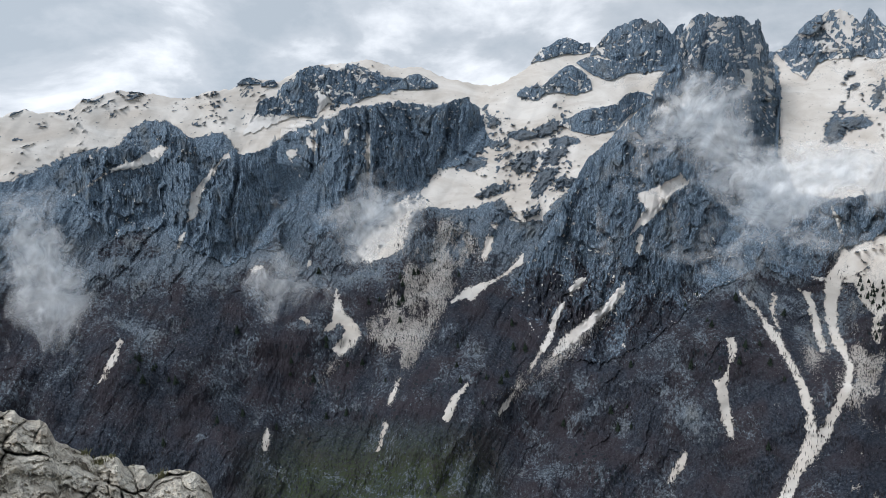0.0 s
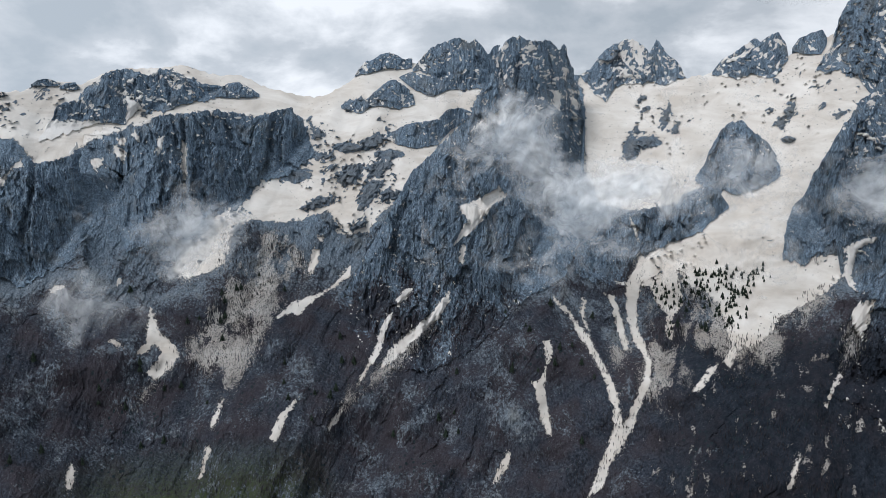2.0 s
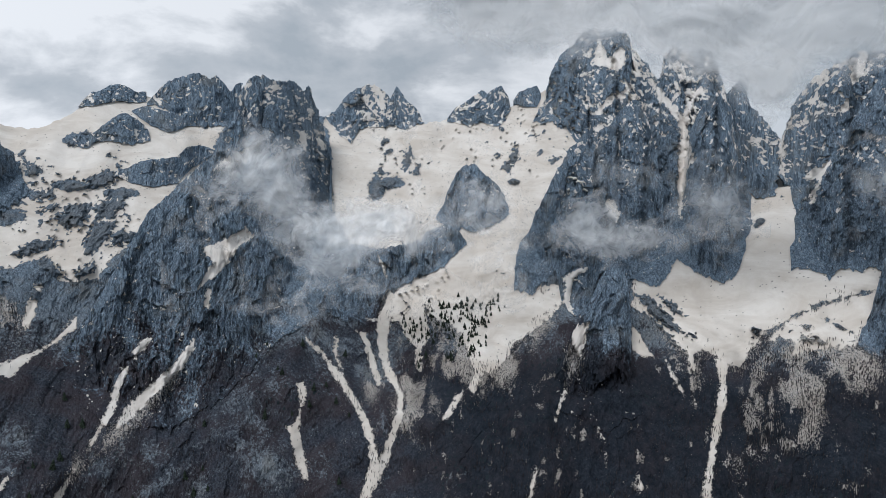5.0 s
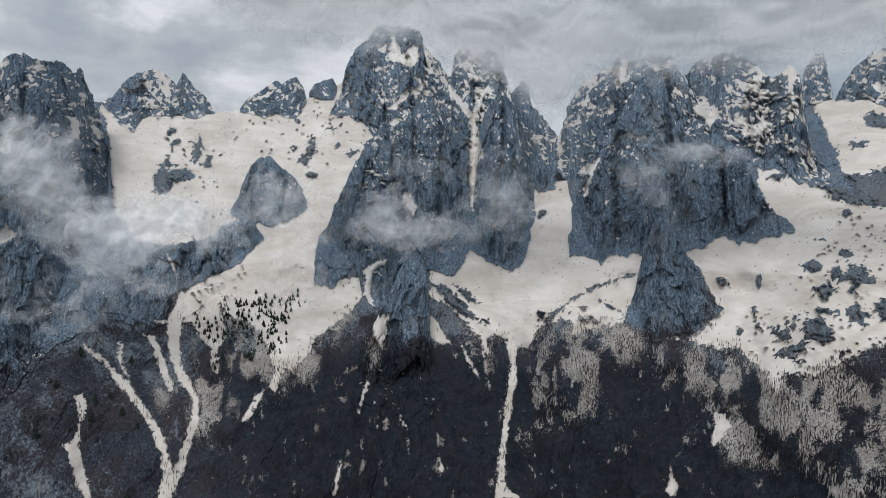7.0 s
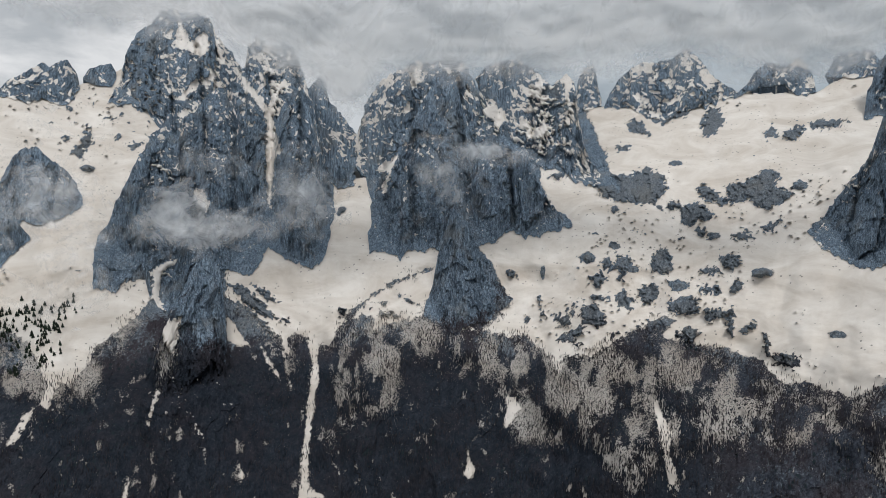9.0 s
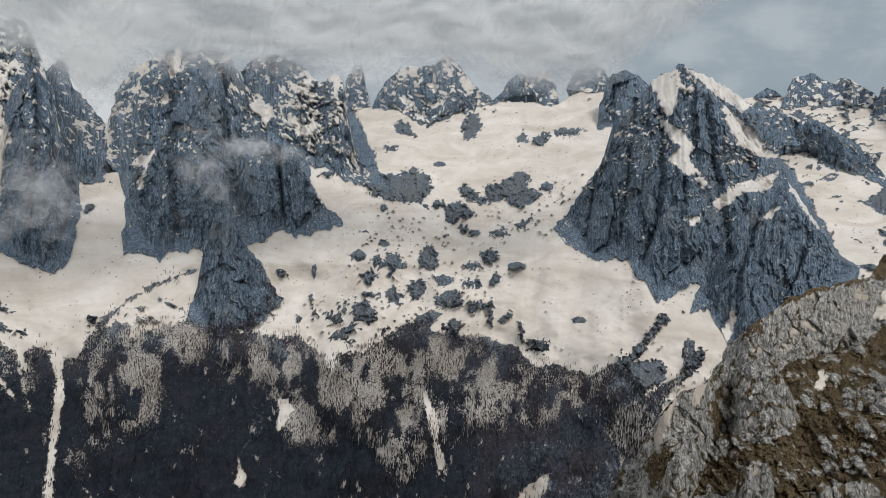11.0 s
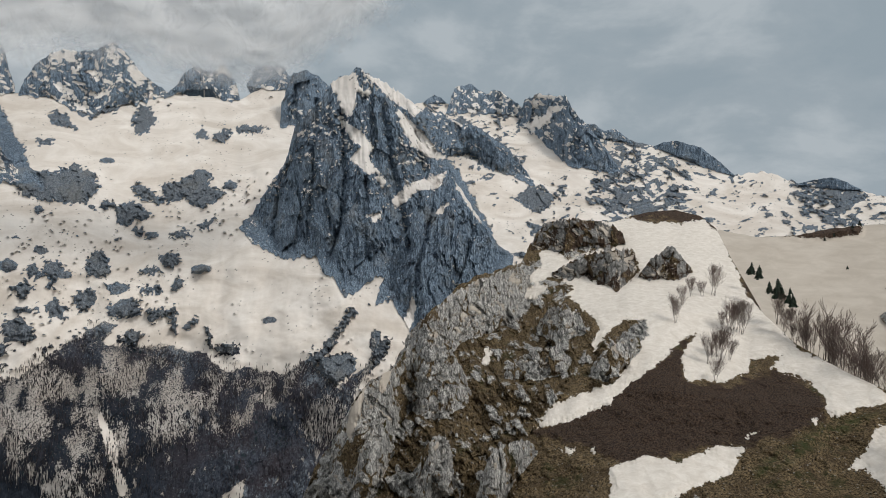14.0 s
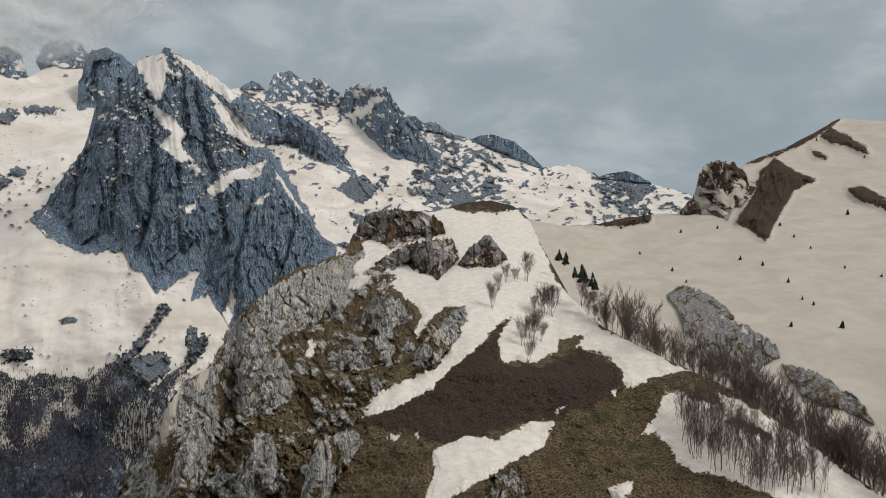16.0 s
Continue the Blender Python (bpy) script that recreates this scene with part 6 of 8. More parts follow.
SPUR_ROCKS["s6"] = dict(top=[(105.95, -10.72), (106.93, -9.38), (107.79, -8.76), (109.09, -7.70), (110.39, -6.62), (111.71, -5.97), (113.03, -5.54), (114.14, -5.10), (115.03, -4.87), (115.84, -5.55)], foot=[(105.93, -12.13), (107.54, -12.85), (108.83, -12.91), (110.15, -11.23), (111.91, -10.40), (113.69, -9.56), (115.03, -8.24), (115.84, -6.09)], snow=-0.15, label="broken limestone crest of the spur")
SPUR_ROCKS["s7"] = dict(top=[(106.34, -13.21), (107.12, -11.55), (108.41, -11.17), (109.71, -11.65), (110.57, -12.98), (111.09, -14.73)], foot=[(106.31, -16.16), (107.50, -17.07), (109.23, -16.76), (111.09, -15.80)], snow=-0.4, label="limestone face in the turf")
SPUR_ROCKS["s8"] = dict(top=[(111.77, -22.87), (112.32, -20.67), (113.22, -19.27), (114.58, -18.48), (115.94, -18.23), (116.77, -18.76)], foot=[(111.76, -24.06), (113.66, -23.65), (115.03, -21.29), (116.77, -19.26)], snow=-0.4, label="upright pale limestone pillar in the turf")
SPUR_ROCKS["s9"] = dict(top=[(106.93, -21.31), (107.48, -19.13), (108.35, -18.37), (109.22, -18.22), (109.96, -19.72)], foot=[(106.91, -23.67), (108.30, -23.80), (109.95, -21.14)], snow=-0.4, label="limestone pillar low on the spur")
SPUR_ROCKS["s10"] = dict(top=[(113.91, -13.31), (115.03, -12.01), (116.39, -11.37), (118.20, -11.03), (119.21, -11.83)], foot=[(113.91, -13.74), (116.39, -13.79), (118.21, -13.51), (119.21, -12.37)], snow=-0.4, label="small limestone face in the turf")
SPUR_ROCKS["s11"] = dict(top=[(126.55, -23.49), (127.55, -22.03), (128.69, -21.49), (129.96, -22.41)], foot=[(126.57, -24.29), (128.29, -24.22), (129.99, -23.74)], snow=-0.4, label="grey rock beside the path")
SPUR_ROCKS["s12"] = dict(top=[(101.57, -21.34), (102.43, -19.08), (103.48, -17.58), (104.53, -16.85), (105.15, -17.72)], foot=[(101.54, -23.06), (103.40, -22.72), (105.13, -19.34)], snow=-0.4, label="pale limestone buttress low on the spur")
SPUR_ROCKS["s13"] = dict(top=[(116.38, -9.59), (117.28, -8.25), (118.64, -7.80), (119.78, -8.25), (120.25, -9.60)], foot=[(116.38, -10.26), (118.20, -10.72), (120.25, -10.05)], snow=-0.2, label="rock knob at the head of the spur")
TREE_LINE = [(135.55, -9.71), (136.57, -10.36), (137.66, -10.90), (139.81, -12.04), (142.41, -12.84), (145.59, -14.42), (149.50, -16.52), (152.48, -18.31), (155.58, -19.77), (157.97, -20.96)]
GROVE = [(141.00, -15.82), (142.84, -15.51), (145.29, -16.57), (148.04, -17.38), (150.35, -18.74), (152.58, -20.19), (147.07, -21.37), (145.45, -20.28), (143.41, -19.78), (141.92, -18.37)]
BUSHES = [(128.08, -6.77), (128.84, -6.75), (129.65, -6.64), (127.50, -7.45), (126.98, -8.81), (130.37, -9.16), (130.82, -9.28), (131.26, -9.14), (131.71, -9.34), (130.09, -11.17), (130.41, -11.38), (129.99, -12.93), (129.52, -11.72), (130.95, -11.36), (134.58, -9.23), (135.11, -9.56), (134.12, -8.37), (135.00, -8.55)]
HILL_FIRS = [(138.38, -4.29), (137.47, -2.03), (138.59, -1.44), (139.00, -1.22), (136.92, -2.35), (141.85, -6.31), (145.57, -4.45), (148.85, -5.93), (149.17, -9.08), (140.80, -5.50), (141.32, -2.55), (143.92, -2.19), (147.12, -4.79), (149.08, -2.65), (150.55, -7.43), (152.37, -0.96), (152.37, -4.71), (152.39, -8.86), (150.23, 4.17), (149.81, -7.08), (153.21, 2.94), (154.59, -5.16), (150.20, -3.42), (148.13, -1.87), (146.23, -1.71), (131.97, -4.91), (132.64, -5.34), (134.44, -6.62), (134.87, -6.25)]
ROCK_TOP = [(-40.36, -14.82), (-36.08, -16.59), (-33.89, -17.39), (-32.91, -17.68), (-32.07, -17.84), (-31.66, -18.30), (-31.26, -18.63), (-30.57, -18.76), (-30.16, -19.10), (-29.91, -19.64), (-29.67, -20.26), (-29.25, -20.53), (-28.54, -20.93), (-27.83, -21.48), (-27.29, -21.85), (-26.71, -21.79), (-25.94, -21.89), (-25.49, -22.23), (-25.21, -22.78), (-24.62, -22.81), (-23.83, -23.01), (-23.54, -23.64), (-23.06, -23.80), (-22.43, -23.54), (-21.61, -23.62), (-20.57, -23.81), (-19.95, -24.17), (-19.33, -24.65), (-19.06, -25.28), (-18.84, -25.98), (-18.63, -27.86)]
FAR_FIRS = [(32.18, -9.80), (32.81, -8.97), (33.66, -8.13), (34.29, -8.80), (34.93, -8.39), (35.79, -8.19), (36.22, -9.08), (36.86, -9.32), (37.52, -8.01), (37.96, -7.58), (37.74, -8.46), (35.35, -9.06), (35.99, -9.95), (34.49, -9.68), (35.13, -10.78), (33.86, -9.44), (37.07, -10.85), (36.42, -10.40), (31.96, -10.65), (31.34, -10.19), (30.74, -9.31), (33.21, -10.70), (34.47, -12.05), (35.77, -11.24), (36.63, -11.71), (32.36, -12.37), (37.30, -9.11), (35.58, -7.75)]
CLOUD_BASE = [(34.28, 13.95), (38.05, 12.99), (41.50, 12.75), (44.14, 12.76), (45.91, 12.81), (47.68, 13.75), (49.48, 11.70), (51.71, 11.29), (54.85, 10.01), (56.65, 8.29), (57.98, 7.41), (59.28, 8.26), (60.96, 10.34), (63.51, 10.59), (67.64, 10.51), (70.03, 10.46), (72.73, 10.42), (74.98, 10.52), (75.31, 10.62), (79.29, 10.94), (83.70, 11.31), (88.18, 10.35), (92.64, 10.25), (95.30, 10.08), (97.02, 10.98), (99.54, 12.99), (103.27, 14.44)]
WISPS = []
WISPS.append(("thin grey wisp of cloud drifting before the dark slope", [(-29.60, -8.10, 1.90, 4.60, 1.15), (-28.93, -11.20, 2.04, 1.90, 0.95)]))
WISPS.append(("faint grey wisp of cloud above the woods", [(-12.88, -10.63, 2.71, 1.72, 0.80), (-13.70, -9.05, 1.13, 2.71, 0.55)]))
WISPS.append(("soft white cloud puff at the foot of the wall", [(-8.76, -5.40, 2.71, 1.27, 0.50), (-5.08, -4.99, 2.49, 2.49, 1.05), (-6.11, -7.46, 1.81, 1.36, 0.70)]))
WISPS.append(("large torn white cloud clinging to the pinnacle", [(20.07, 3.29, 2.44, 1.83, 1.15), (18.12, 1.51, 2.85, 1.54, 0.85), (21.71, 0.00, 2.52, 1.83, 1.05), (23.12, -2.64, 2.52, 1.38, 0.80), (24.97, -5.26, 2.44, 1.38, 0.50), (26.16, -2.13, 3.05, 1.87, 1.30), (29.14, -1.84, 3.05, 1.38, 1.05), (31.29, -3.21, 2.03, 0.98, 0.60), (16.56, 0.91, 2.44, 0.89, 0.50), (37.06, 0.22, 2.03, 1.63, 0.70), (36.39, -1.45, 1.63, 1.02, 0.50), (21.96, -8.04, 2.44, 0.89, 0.40), (27.09, -6.32, 2.44, 1.06, 0.55), (23.57, -4.78, 2.03, 1.14, 0.50)]))
WISPS.append(("white band of cloud across the rock tower", [(45.53, -0.87, 2.26, 2.04, 0.90), (44.19, -2.46, 4.07, 1.36, 0.75), (50.52, -2.19, 3.62, 1.13, 0.85), (54.55, 0.34, 2.26, 1.81, 0.90), (47.76, 2.52, 2.71, 1.13, 0.50)]))
WISPS.append(("small bright wisp of cloud on the tower", [(65.83, 2.16, 2.04, 2.49, 0.75), (68.46, 3.64, 1.27, 1.00, 0.90), (69.85, 4.04, 1.36, 0.72, 0.95), (71.84, 3.18, 2.04, 0.63, 0.65)]))
TUFTS = [(-26.75, -22.33, 0.10), (-22.74, -23.92, 0.10), (-27.83, -21.52, 0.07), (-26.14, -22.01, 0.05)]

# ---- the far side of the valley: one continuous slope from the valley floor to the snowy crests ----
REACH = 2400.0     # a middle distance, to give the relief its size


def range_of(a, e):
    heads = [-70, -20, 25, 60, 85, 105, 118, 140, 200]
    rises = [-45, -27, -15, -5, 3, 8, 14]
    rows = [[950, 1900, 2250, 2650, 3150, 3500, 3800]] * 3 + [[950, 1850, 2150, 2500, 2900, 3300, 3700],
            [950, 1750, 2000, 2350, 2850, 3400, 3800], [950, 1650, 1850, 2150, 2750, 3500, 4000],
            [950, 1500, 1750, 2150, 3100, 4000, 4400], [950, 1400, 1650, 2300, 3600, 4300, 4500], [950, 1400, 1650, 2300, 3600, 4300, 4500]]
    return table(a, e, heads, rises, rows)


def far_slope():
    na, ne = 1760, 420
    a1 = np.linspace(-50, 165, na)
    top = along(SKY_W + SKY_E, a1)
    top = top + (fbm(a1 * 3.0, a1 * 0, 5, 5) - 0.5) * 0.30
    s = np.linspace(0, 1, ne)[:, None] ** 0.85
    e = -42 + (top[None] + 42) * s
    a = np.repeat(a1[None], ne, 0)
    r = range_of(a, e)
    u, w = np.radians(a) * REACH, np.radians(e) * REACH
    field, fray, mottle, main, gully = snow_cover(a, e)
    bare = np.clip(0.5 - field * 1.2, 0, 1)
    # ribs and gullies running down the slope, broken by ledges
    bend = 110 * (fbm(u / 500, w / 500, 3, 3) - 0.5)
    lean = 0.1 + 0.45 * np.clip((36 - a) / 14, 0, 1)
    ribs = fbm((u + bend - lean * w) / 150, w / 620, 11, 4, 0.55, True) - 0.5
    mid = fbm((u + bend - 0.6 * lean * w) / 46, w / 110, 17, 4, 0.6, True) - 0.5
    wu, ww = u + bend - 0.3 * lean * w + 26 * (fbm(u / 40, w / 40, 25, 3) - 0.5), w + 26 * (fbm(u / 40, w / 40, 27, 3) - 0.5)
    fine = facets(wu / 62, ww / 120, 21) + 0.45 * facets(wu / 24, ww / 40, 22) + 0.22 * facets(wu / 10, ww / 14, 23)
    lumps = fbm(u / 420, w / 420, 31, 4) - 0.5
    steep = np.clip((e + 34) / 10, 0, 1)
    low = 1 - 0.72 * np.clip((-6 - e) / 5, 0, 1)
    r = r - steep * (lumps * 240 + bare * (ribs * 50 * (0.4 + 0.6 * low) + (mid * 20 + fine * 17) * low) + (1 - bare) * (ribs * 16 + (fbm(u / 60, w / 40, 41, 4) - 0.5) * 15))
    # rock islands melting out of the snow
    isle = fbm(u / 48 + 0.5 * np.sin(w / 50), w / 36 + 0.3 * np.sin(u / 60), 57, 5, 0.62)
    isle = np.where(mottle > 0.8, fbm(u / 30 + 0.8 * np.sin(w / 26 + u / 90), w / 13 + 0.9 * np.sin(u / 45), 59, 5, 0.62), isle)
    zone = fbm(u / 260, w / 200, 61, 3)
    melt = (isle - (0.84 - 0.24 * mottle) + 0.5 * (zone - 0.5)) * 5
    west = np.clip((-6 - a) / 4, 0, 1)
    crumbs = (fbm((u + 0.5 * w) / (17 + 14 * west), (w - 0.35 * west * u) / (11 - 4 * west), 67, 4, 0.65) - 0.72 + 0.10 * mottle + 0.05 * west) * 5 + 3.4 * (zone - 0.60)
    melt = np.maximum(melt, np.where(mottle > 0.3, crumbs, -2))
    grit = (fbm(u / 20, w / 14, 58, 4, 0.62) - 0.5) * 0.9
    f1, f2, pick = cell_relief(u / 13 + 0.3 * w / 13, w / 8.5, 69)
    dots = (np.clip(pick * 3.2 - 2.3, 0, 1) * 0.42 * np.clip(zone * 5 - 2.1, 0.0, 1) - f1) * 4.5
    melt = np.maximum(melt, np.where(mottle > 0.05, dots, -2))
    ragged = (fbm(u / 10 + 0.4 * w / 10, w / 7, 63, 4, 0.68) - 0.5) * 1.7 + (fbm(u / 5, w / 5, 65, 2) - 0.5) * 1.2
    for ha, he, w2, h2 in BOULDERS:
        near = (np.abs(a - ha) < w2 * 2) & (np.abs(e - he) < h2 * 3)
        q = 1 - np.hypot((a[near] - ha) / w2, (e[near] - he) / h2) + grit[near] * 1.1
        melt[near] = np.maximum(melt[near], q * 0.8)
    for outline in ISLES:
        melt = np.maximum(melt, np.where(np.abs(a - outline[0][0]) < 6, inside(outline, a, e) * 2.4 + 0.0 + ragged, -2))
    melt = np.clip(melt, -2, 1)
    snow = np.minimum(np.minimum(field, 1.5), np.maximum(-melt * 0.9, -0.24))
    r = r - np.clip(melt * 2, 0, 1) * (18 + 30 * fine + 20 * mid) * np.clip(field * 3, 0, 1)
    xyz = place(a, e, r)
    behind = np.stack([place(a1, top, r[-1] + d) - np.array([0, 0, drop]) for d, drop in ((40, 25), (160, 150), (420, 620))])
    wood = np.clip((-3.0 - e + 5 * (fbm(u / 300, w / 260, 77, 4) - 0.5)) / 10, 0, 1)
    # lighter woods outside headings 30 to 92 carry distance haze in their colour
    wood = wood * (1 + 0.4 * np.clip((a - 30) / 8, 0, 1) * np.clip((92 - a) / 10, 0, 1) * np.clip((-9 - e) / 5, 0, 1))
    wood = wood * (1 - 0.85 * np.clip(melt * 2, 0, 1) * np.clip(field * 3, 0, 1))
    for outline in BARE_SLABS:
        wood = wood * (1 - 0.15 * np.clip(inside(outline, a, e) * 0.35 + 0.3 + 1.6 * (fbm(u / 60, w / 60, 87, 4) - 0.5), 0, 1))
    speck = speckle_zone(a, e)
    drift = fbm(u / 55, w / 90, 83, 5, 0.62)
    speck = speck * np.clip(5.0 * drift - 1.6, 0.3, 1.15)
    speck = np.maximum(speck, (0.4 + 1.0 * drift) * np.clip(0.9 + main / 1.6, 0, 1) * np.clip((-4 - e) / 3, 0, 1) * (main < 0.2))
    speck = np.maximum(speck, (0.10 + 0.5 * np.clip(drift * 4 - 2.0, 0, 1) * np.clip((a - 55) / 10, 0, 1)) * np.clip((-4 - e) / 4, 0, 1) * np.clip((e + 22) / 6, 0, 1))
    speck = np.maximum(speck, np.clip(0.75 + gully * 1.6, 0, 0.7) * np.clip(4 * drift - 1.5, 0, 1))
    spots = np.clip(7.0 * fbm(u / 26, w / 46, 95, 4, 0.6) - 4.35, 0, 1.1) * np.clip((-7 - e) / 3, 0, 1) * np.clip((a - 22) / 10, 0.25, 1)
    speck = np.maximum(speck, spots)
    green = np.clip((-21 - e) / 4, 0, 1) * np.clip((12 - np.abs(a + 6)) / 6, 0, 1)
    lichen = np.maximum(np.clip(melt * 2, 0, 1) * np.clip(field * 3, 0, 1) * 0.9, 0.75 * np.clip(wood * 1.5, 0, 1))
    grow = lambda f: np.concatenate([f, np.repeat(f[-1:], 3, 0)])
    ob = sheet("mountain_slope", np.concatenate([xyz, behind]), dict(snow=grow(snow), fray=grow(fray), wood=grow(wood), green=grow(green), speck=grow(speck), snow_lift=grow(0 * a), lichen=grow(lichen)), MOUNTAIN,
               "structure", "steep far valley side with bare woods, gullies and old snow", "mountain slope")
    return Lie(a1, -42, top, 0.85, r)


def crag(key, top, foot, snow, label, lie, material, name, category="", group="", near=False, parent=None, hug=False):
    """A rock mass standing out of the slope: from its foot to its crest, with ribs, ledges and a back."""
    a0, a1 = max(min(p[0] for p in top), min(p[0] for p in foot)), min(max(p[0] for p in top), max(p[0] for p in foot))
    seed = 100 + sum(ord(c) * (i + 3) for i, c in enumerate(key)) * 7
    fine = 0.06 if near else 0.085
    na = max(30, int((a1 - a0) / fine))
    h = np.linspace(a0, a1, na)
    t, f = along(top, h), along(foot, h)
    tall = t - f
    size = np.clip(tall.max() / 6, 0.3, 1.0) if not near else 0.6
    squat = 1.0 if not near else 0.55
    t = t + (fbm(h * 3.5, h * 0, seed, 5, 0.6, True) - 0.62) * (0.5 if not near else 1.0) * size * np.clip(tall, 0, 1)
    f = np.minimum(f + (fbm(h * 3, h * 0 + 5, seed, 5, 0.6) - 0.5) * 0.9 * size * np.clip(tall, 0, 1), t)
    ne = max(20, int(tall.max() / fine))
    s = np.linspace(-0.06, 1, ne)[:, None]
    e = f[None] + (t - f)[None] * s
    a = np.repeat(h[None], ne, 0)
    sides = 1 - np.clip(np.minimum(h - a0, a1 - h) / (0.18 * (a1 - a0)), 0, 1)[None]
    a = a + sides * size * 0.9 * (fbm(a * 0.5, e * 2.2, seed + 11, 4, 0.6) - 0.5) * np.clip(tall / 1.5, 0, 1)[None]
    ground = lie.at(a, e)
    stand = lie.at(h, f)
    wide = max(3, na // 8)
    stand = np.convolve(np.pad(stand, wide, "edge"), np.ones(2 * wide + 1) / (2 * wide + 1), "valid")
    k = float(stand.mean()) / REACH
    rise = np.radians(tall) * stand
    edge = np.clip(np.minimum(h - a0, a1 - h) / (0.30 * (a1 - a0)), 0, 1)
    body = np.sqrt(edge)[None]
    r = stand[None] - 10 * k + rise[None] * 0.42 * np.clip(s, 0, 1) ** 0.85 + (1 - body) * rise.max() * 0.3
    if hug:
        r = ground - 26 * k * body - 8 * k
    u, w = np.radians(a) * REACH, np.radians(e) * REACH
    bend = 60 * (fbm(u / 200, w / 200, seed + 1, 3) - 0.5)
    wu, ww = u + bend + 22 * (fbm(u / 34, w / 34, seed + 6, 4) - 0.5), w + 22 * (fbm(u / 34, w / 34, seed + 7, 4) - 0.5)
    ribs = fbm((u + bend) / 85, w / 330, seed + 2, 4, 0.55, True) - 0.5
    flutes = fbm((wu + 0.6 * bend) / 24, ww / 150, seed + 17, 3, 0.55, True) - 0.5
    tilt = 0.3 * (hashed(np.array(seed), np.array(3), 1, 9) - 0.5)
    slabs = facets((wu + tilt * ww) / 78, ww / (200 * squat), seed + 3) + 0.42 * facets(wu / 30, (ww + tilt * wu) / (62 * squat), seed + 4) + 0.26 * facets(wu / 10, ww / (34 * squat), seed + 9)
    grit = fbm(u / 9, w / (24 * squat), seed + 10, 3, 0.7, True) - 0.5
    calm = np.clip((1.02 - s) * 6, 0.25, 1) * (0.4 + 0.6 * body)
    # snow lies on ledges, in hanging fields and in the chimneys
    high = np.clip((e + 2) / 9, 0, 1)
    patch = fbm(wu / 34, (ww + 0.5 * wu) / 20, seed + 5, 5, 0.68) - 0.5
    cover = patch * 2.6 - (0.42 if near else 0.74) + snow * 0.75 - (0 if near else 1) * (1 - high) * 0.30 - slabs * 0.5 - ribs * 0.5
    flecks = fbm((wu - 0.4 * ww) / 11, (ww + 0.5 * wu) / 8, seed + 12, 4, 0.62) - 0.5
    cover = np.maximum(cover, (flecks * 3.0 - 0.54 + snow * 0.5 + 0.9 * patch - (0 if near else 1) * (1 - high) * 0.35 - slabs * 0.3) * 0.8)
    if not near:
        f1, f2, pick = cell_relief((wu + 0.35 * ww) / 15, (ww - 0.2 * wu) / 9.5, seed + 18)
        cover = np.maximum(cover, (np.clip(pick * 2.4 - 1.75 + 0.5 * snow + 2.2 * patch - 0.5 * slabs, 0, 1) * 0.55 * (0.3 + 0.7 * high) - f1) * 2.2)
    wob = (fbm(a * 3, e * 3, seed + 8, 4, 0.65) - 0.5) * 1.0 + (fbm(a * 9, e * 9, seed + 14, 3, 0.6) - 0.5) * 0.7
    for outline in HANGING_SNOW:
        cover = np.maximum(cover, np.clip(inside(outline, a, e) * 1.6 + 0.02 + wob * 0.8, -2, 1) * 1.2)
    for outline in STREAKS:
        cover = np.maximum(cover, np.clip(inside(outline, a, e) + 0.03 + wob * 0.3, -2, 1) * 1.2)
    for w0, w1, line in GULLIES:
        cover = np.maximum(cover, np.clip(beside(line, w0, w1, a, e) + wob * 0.5, -2, 1) * 1.2)
    lumps = 0
    if near:
        f1, f2, lv = cell_relief(wu / 36, ww / 46, seed + 15)
        g1, g2, gv = cell_relief(wu / 13 + 0.3 * ww / 13, ww / 15, seed + 16)
        lumps = np.sqrt(np.clip((f2 - f1) / 0.5, 0, 1)) * (0.4 + lv) + 0.4 * np.sqrt(np.clip((g2 - g1) / 0.5, 0, 1)) * (0.4 + gv) - 0.8
    laid = np.clip(cover * 3 + 0.3, 0, 1)
    r = r - size * k * calm * (ribs * (46 if not near else 40) + flutes * (16 if not near else 0) * (1 - 0.8 * laid) + (slabs * (40 if not near else 40) + lumps * 16 + grit * (12 if not near else 9)) * (1 - 0.8 * laid))
    if not near:
        for wide, deep, line in CHIMNEYS:
            r = r + k * deep * np.clip(beside(line, wide, wide, a + wob * 0.25, e) / (0.5 * wide), 0, 1) * calm
    r = np.minimum(r, ground - 6 * k)
    grip = np.clip((s + 0.02) / 0.22, 0, 1) ** 0.7
    r = np.where(s > 0, (ground - 6 * k) * (1 - grip) + r * grip, ground + 20 * k)
    xyz = place(a, e, r)
    behind = np.stack([place(h, t, r[-1] + d * k) - np.array([0, 0, 1]) * (k * dr * np.clip((t - f), 0.05, 6) / 6)[:, None] for d, dr in ((40, 30), (160, 190), (380, 520))])
    grow = lambda v: np.concatenate([v, np.repeat(v[-1:], 3, 0)])
    if near:
        mossy = 0.12 if key in ("s1", "s2", "s3", "n1") else 0
        dark = 0.15 if key == "n1" else 0
        fields = dict(snow=cover, rocky=0.62 - mossy - dark - 0.2 * slabs + 0.35 * lumps, heath=0 * a + mossy * 4.5 + dark * 3, green=0 * a, grey=0 * a + (key[0] == "n" or key in ("s1", "s2", "s3")))
    else:
        # the last field whitens the snow to make up for weak light on the walls
        fields = dict(snow=cover, fray=0 * a + 0.45, wood=np.clip((-5 - e) / 7.5, 0, 0.95) * (1 + 0.4 * np.clip((a - 30) / 8, 0, 1) * np.clip((92 - a) / 10, 0, 1) * np.clip((-9 - e) / 5, 0, 1)), green=0 * a, speck=speckle_zone(a, e), snow_lift=0 * a + 0.35)
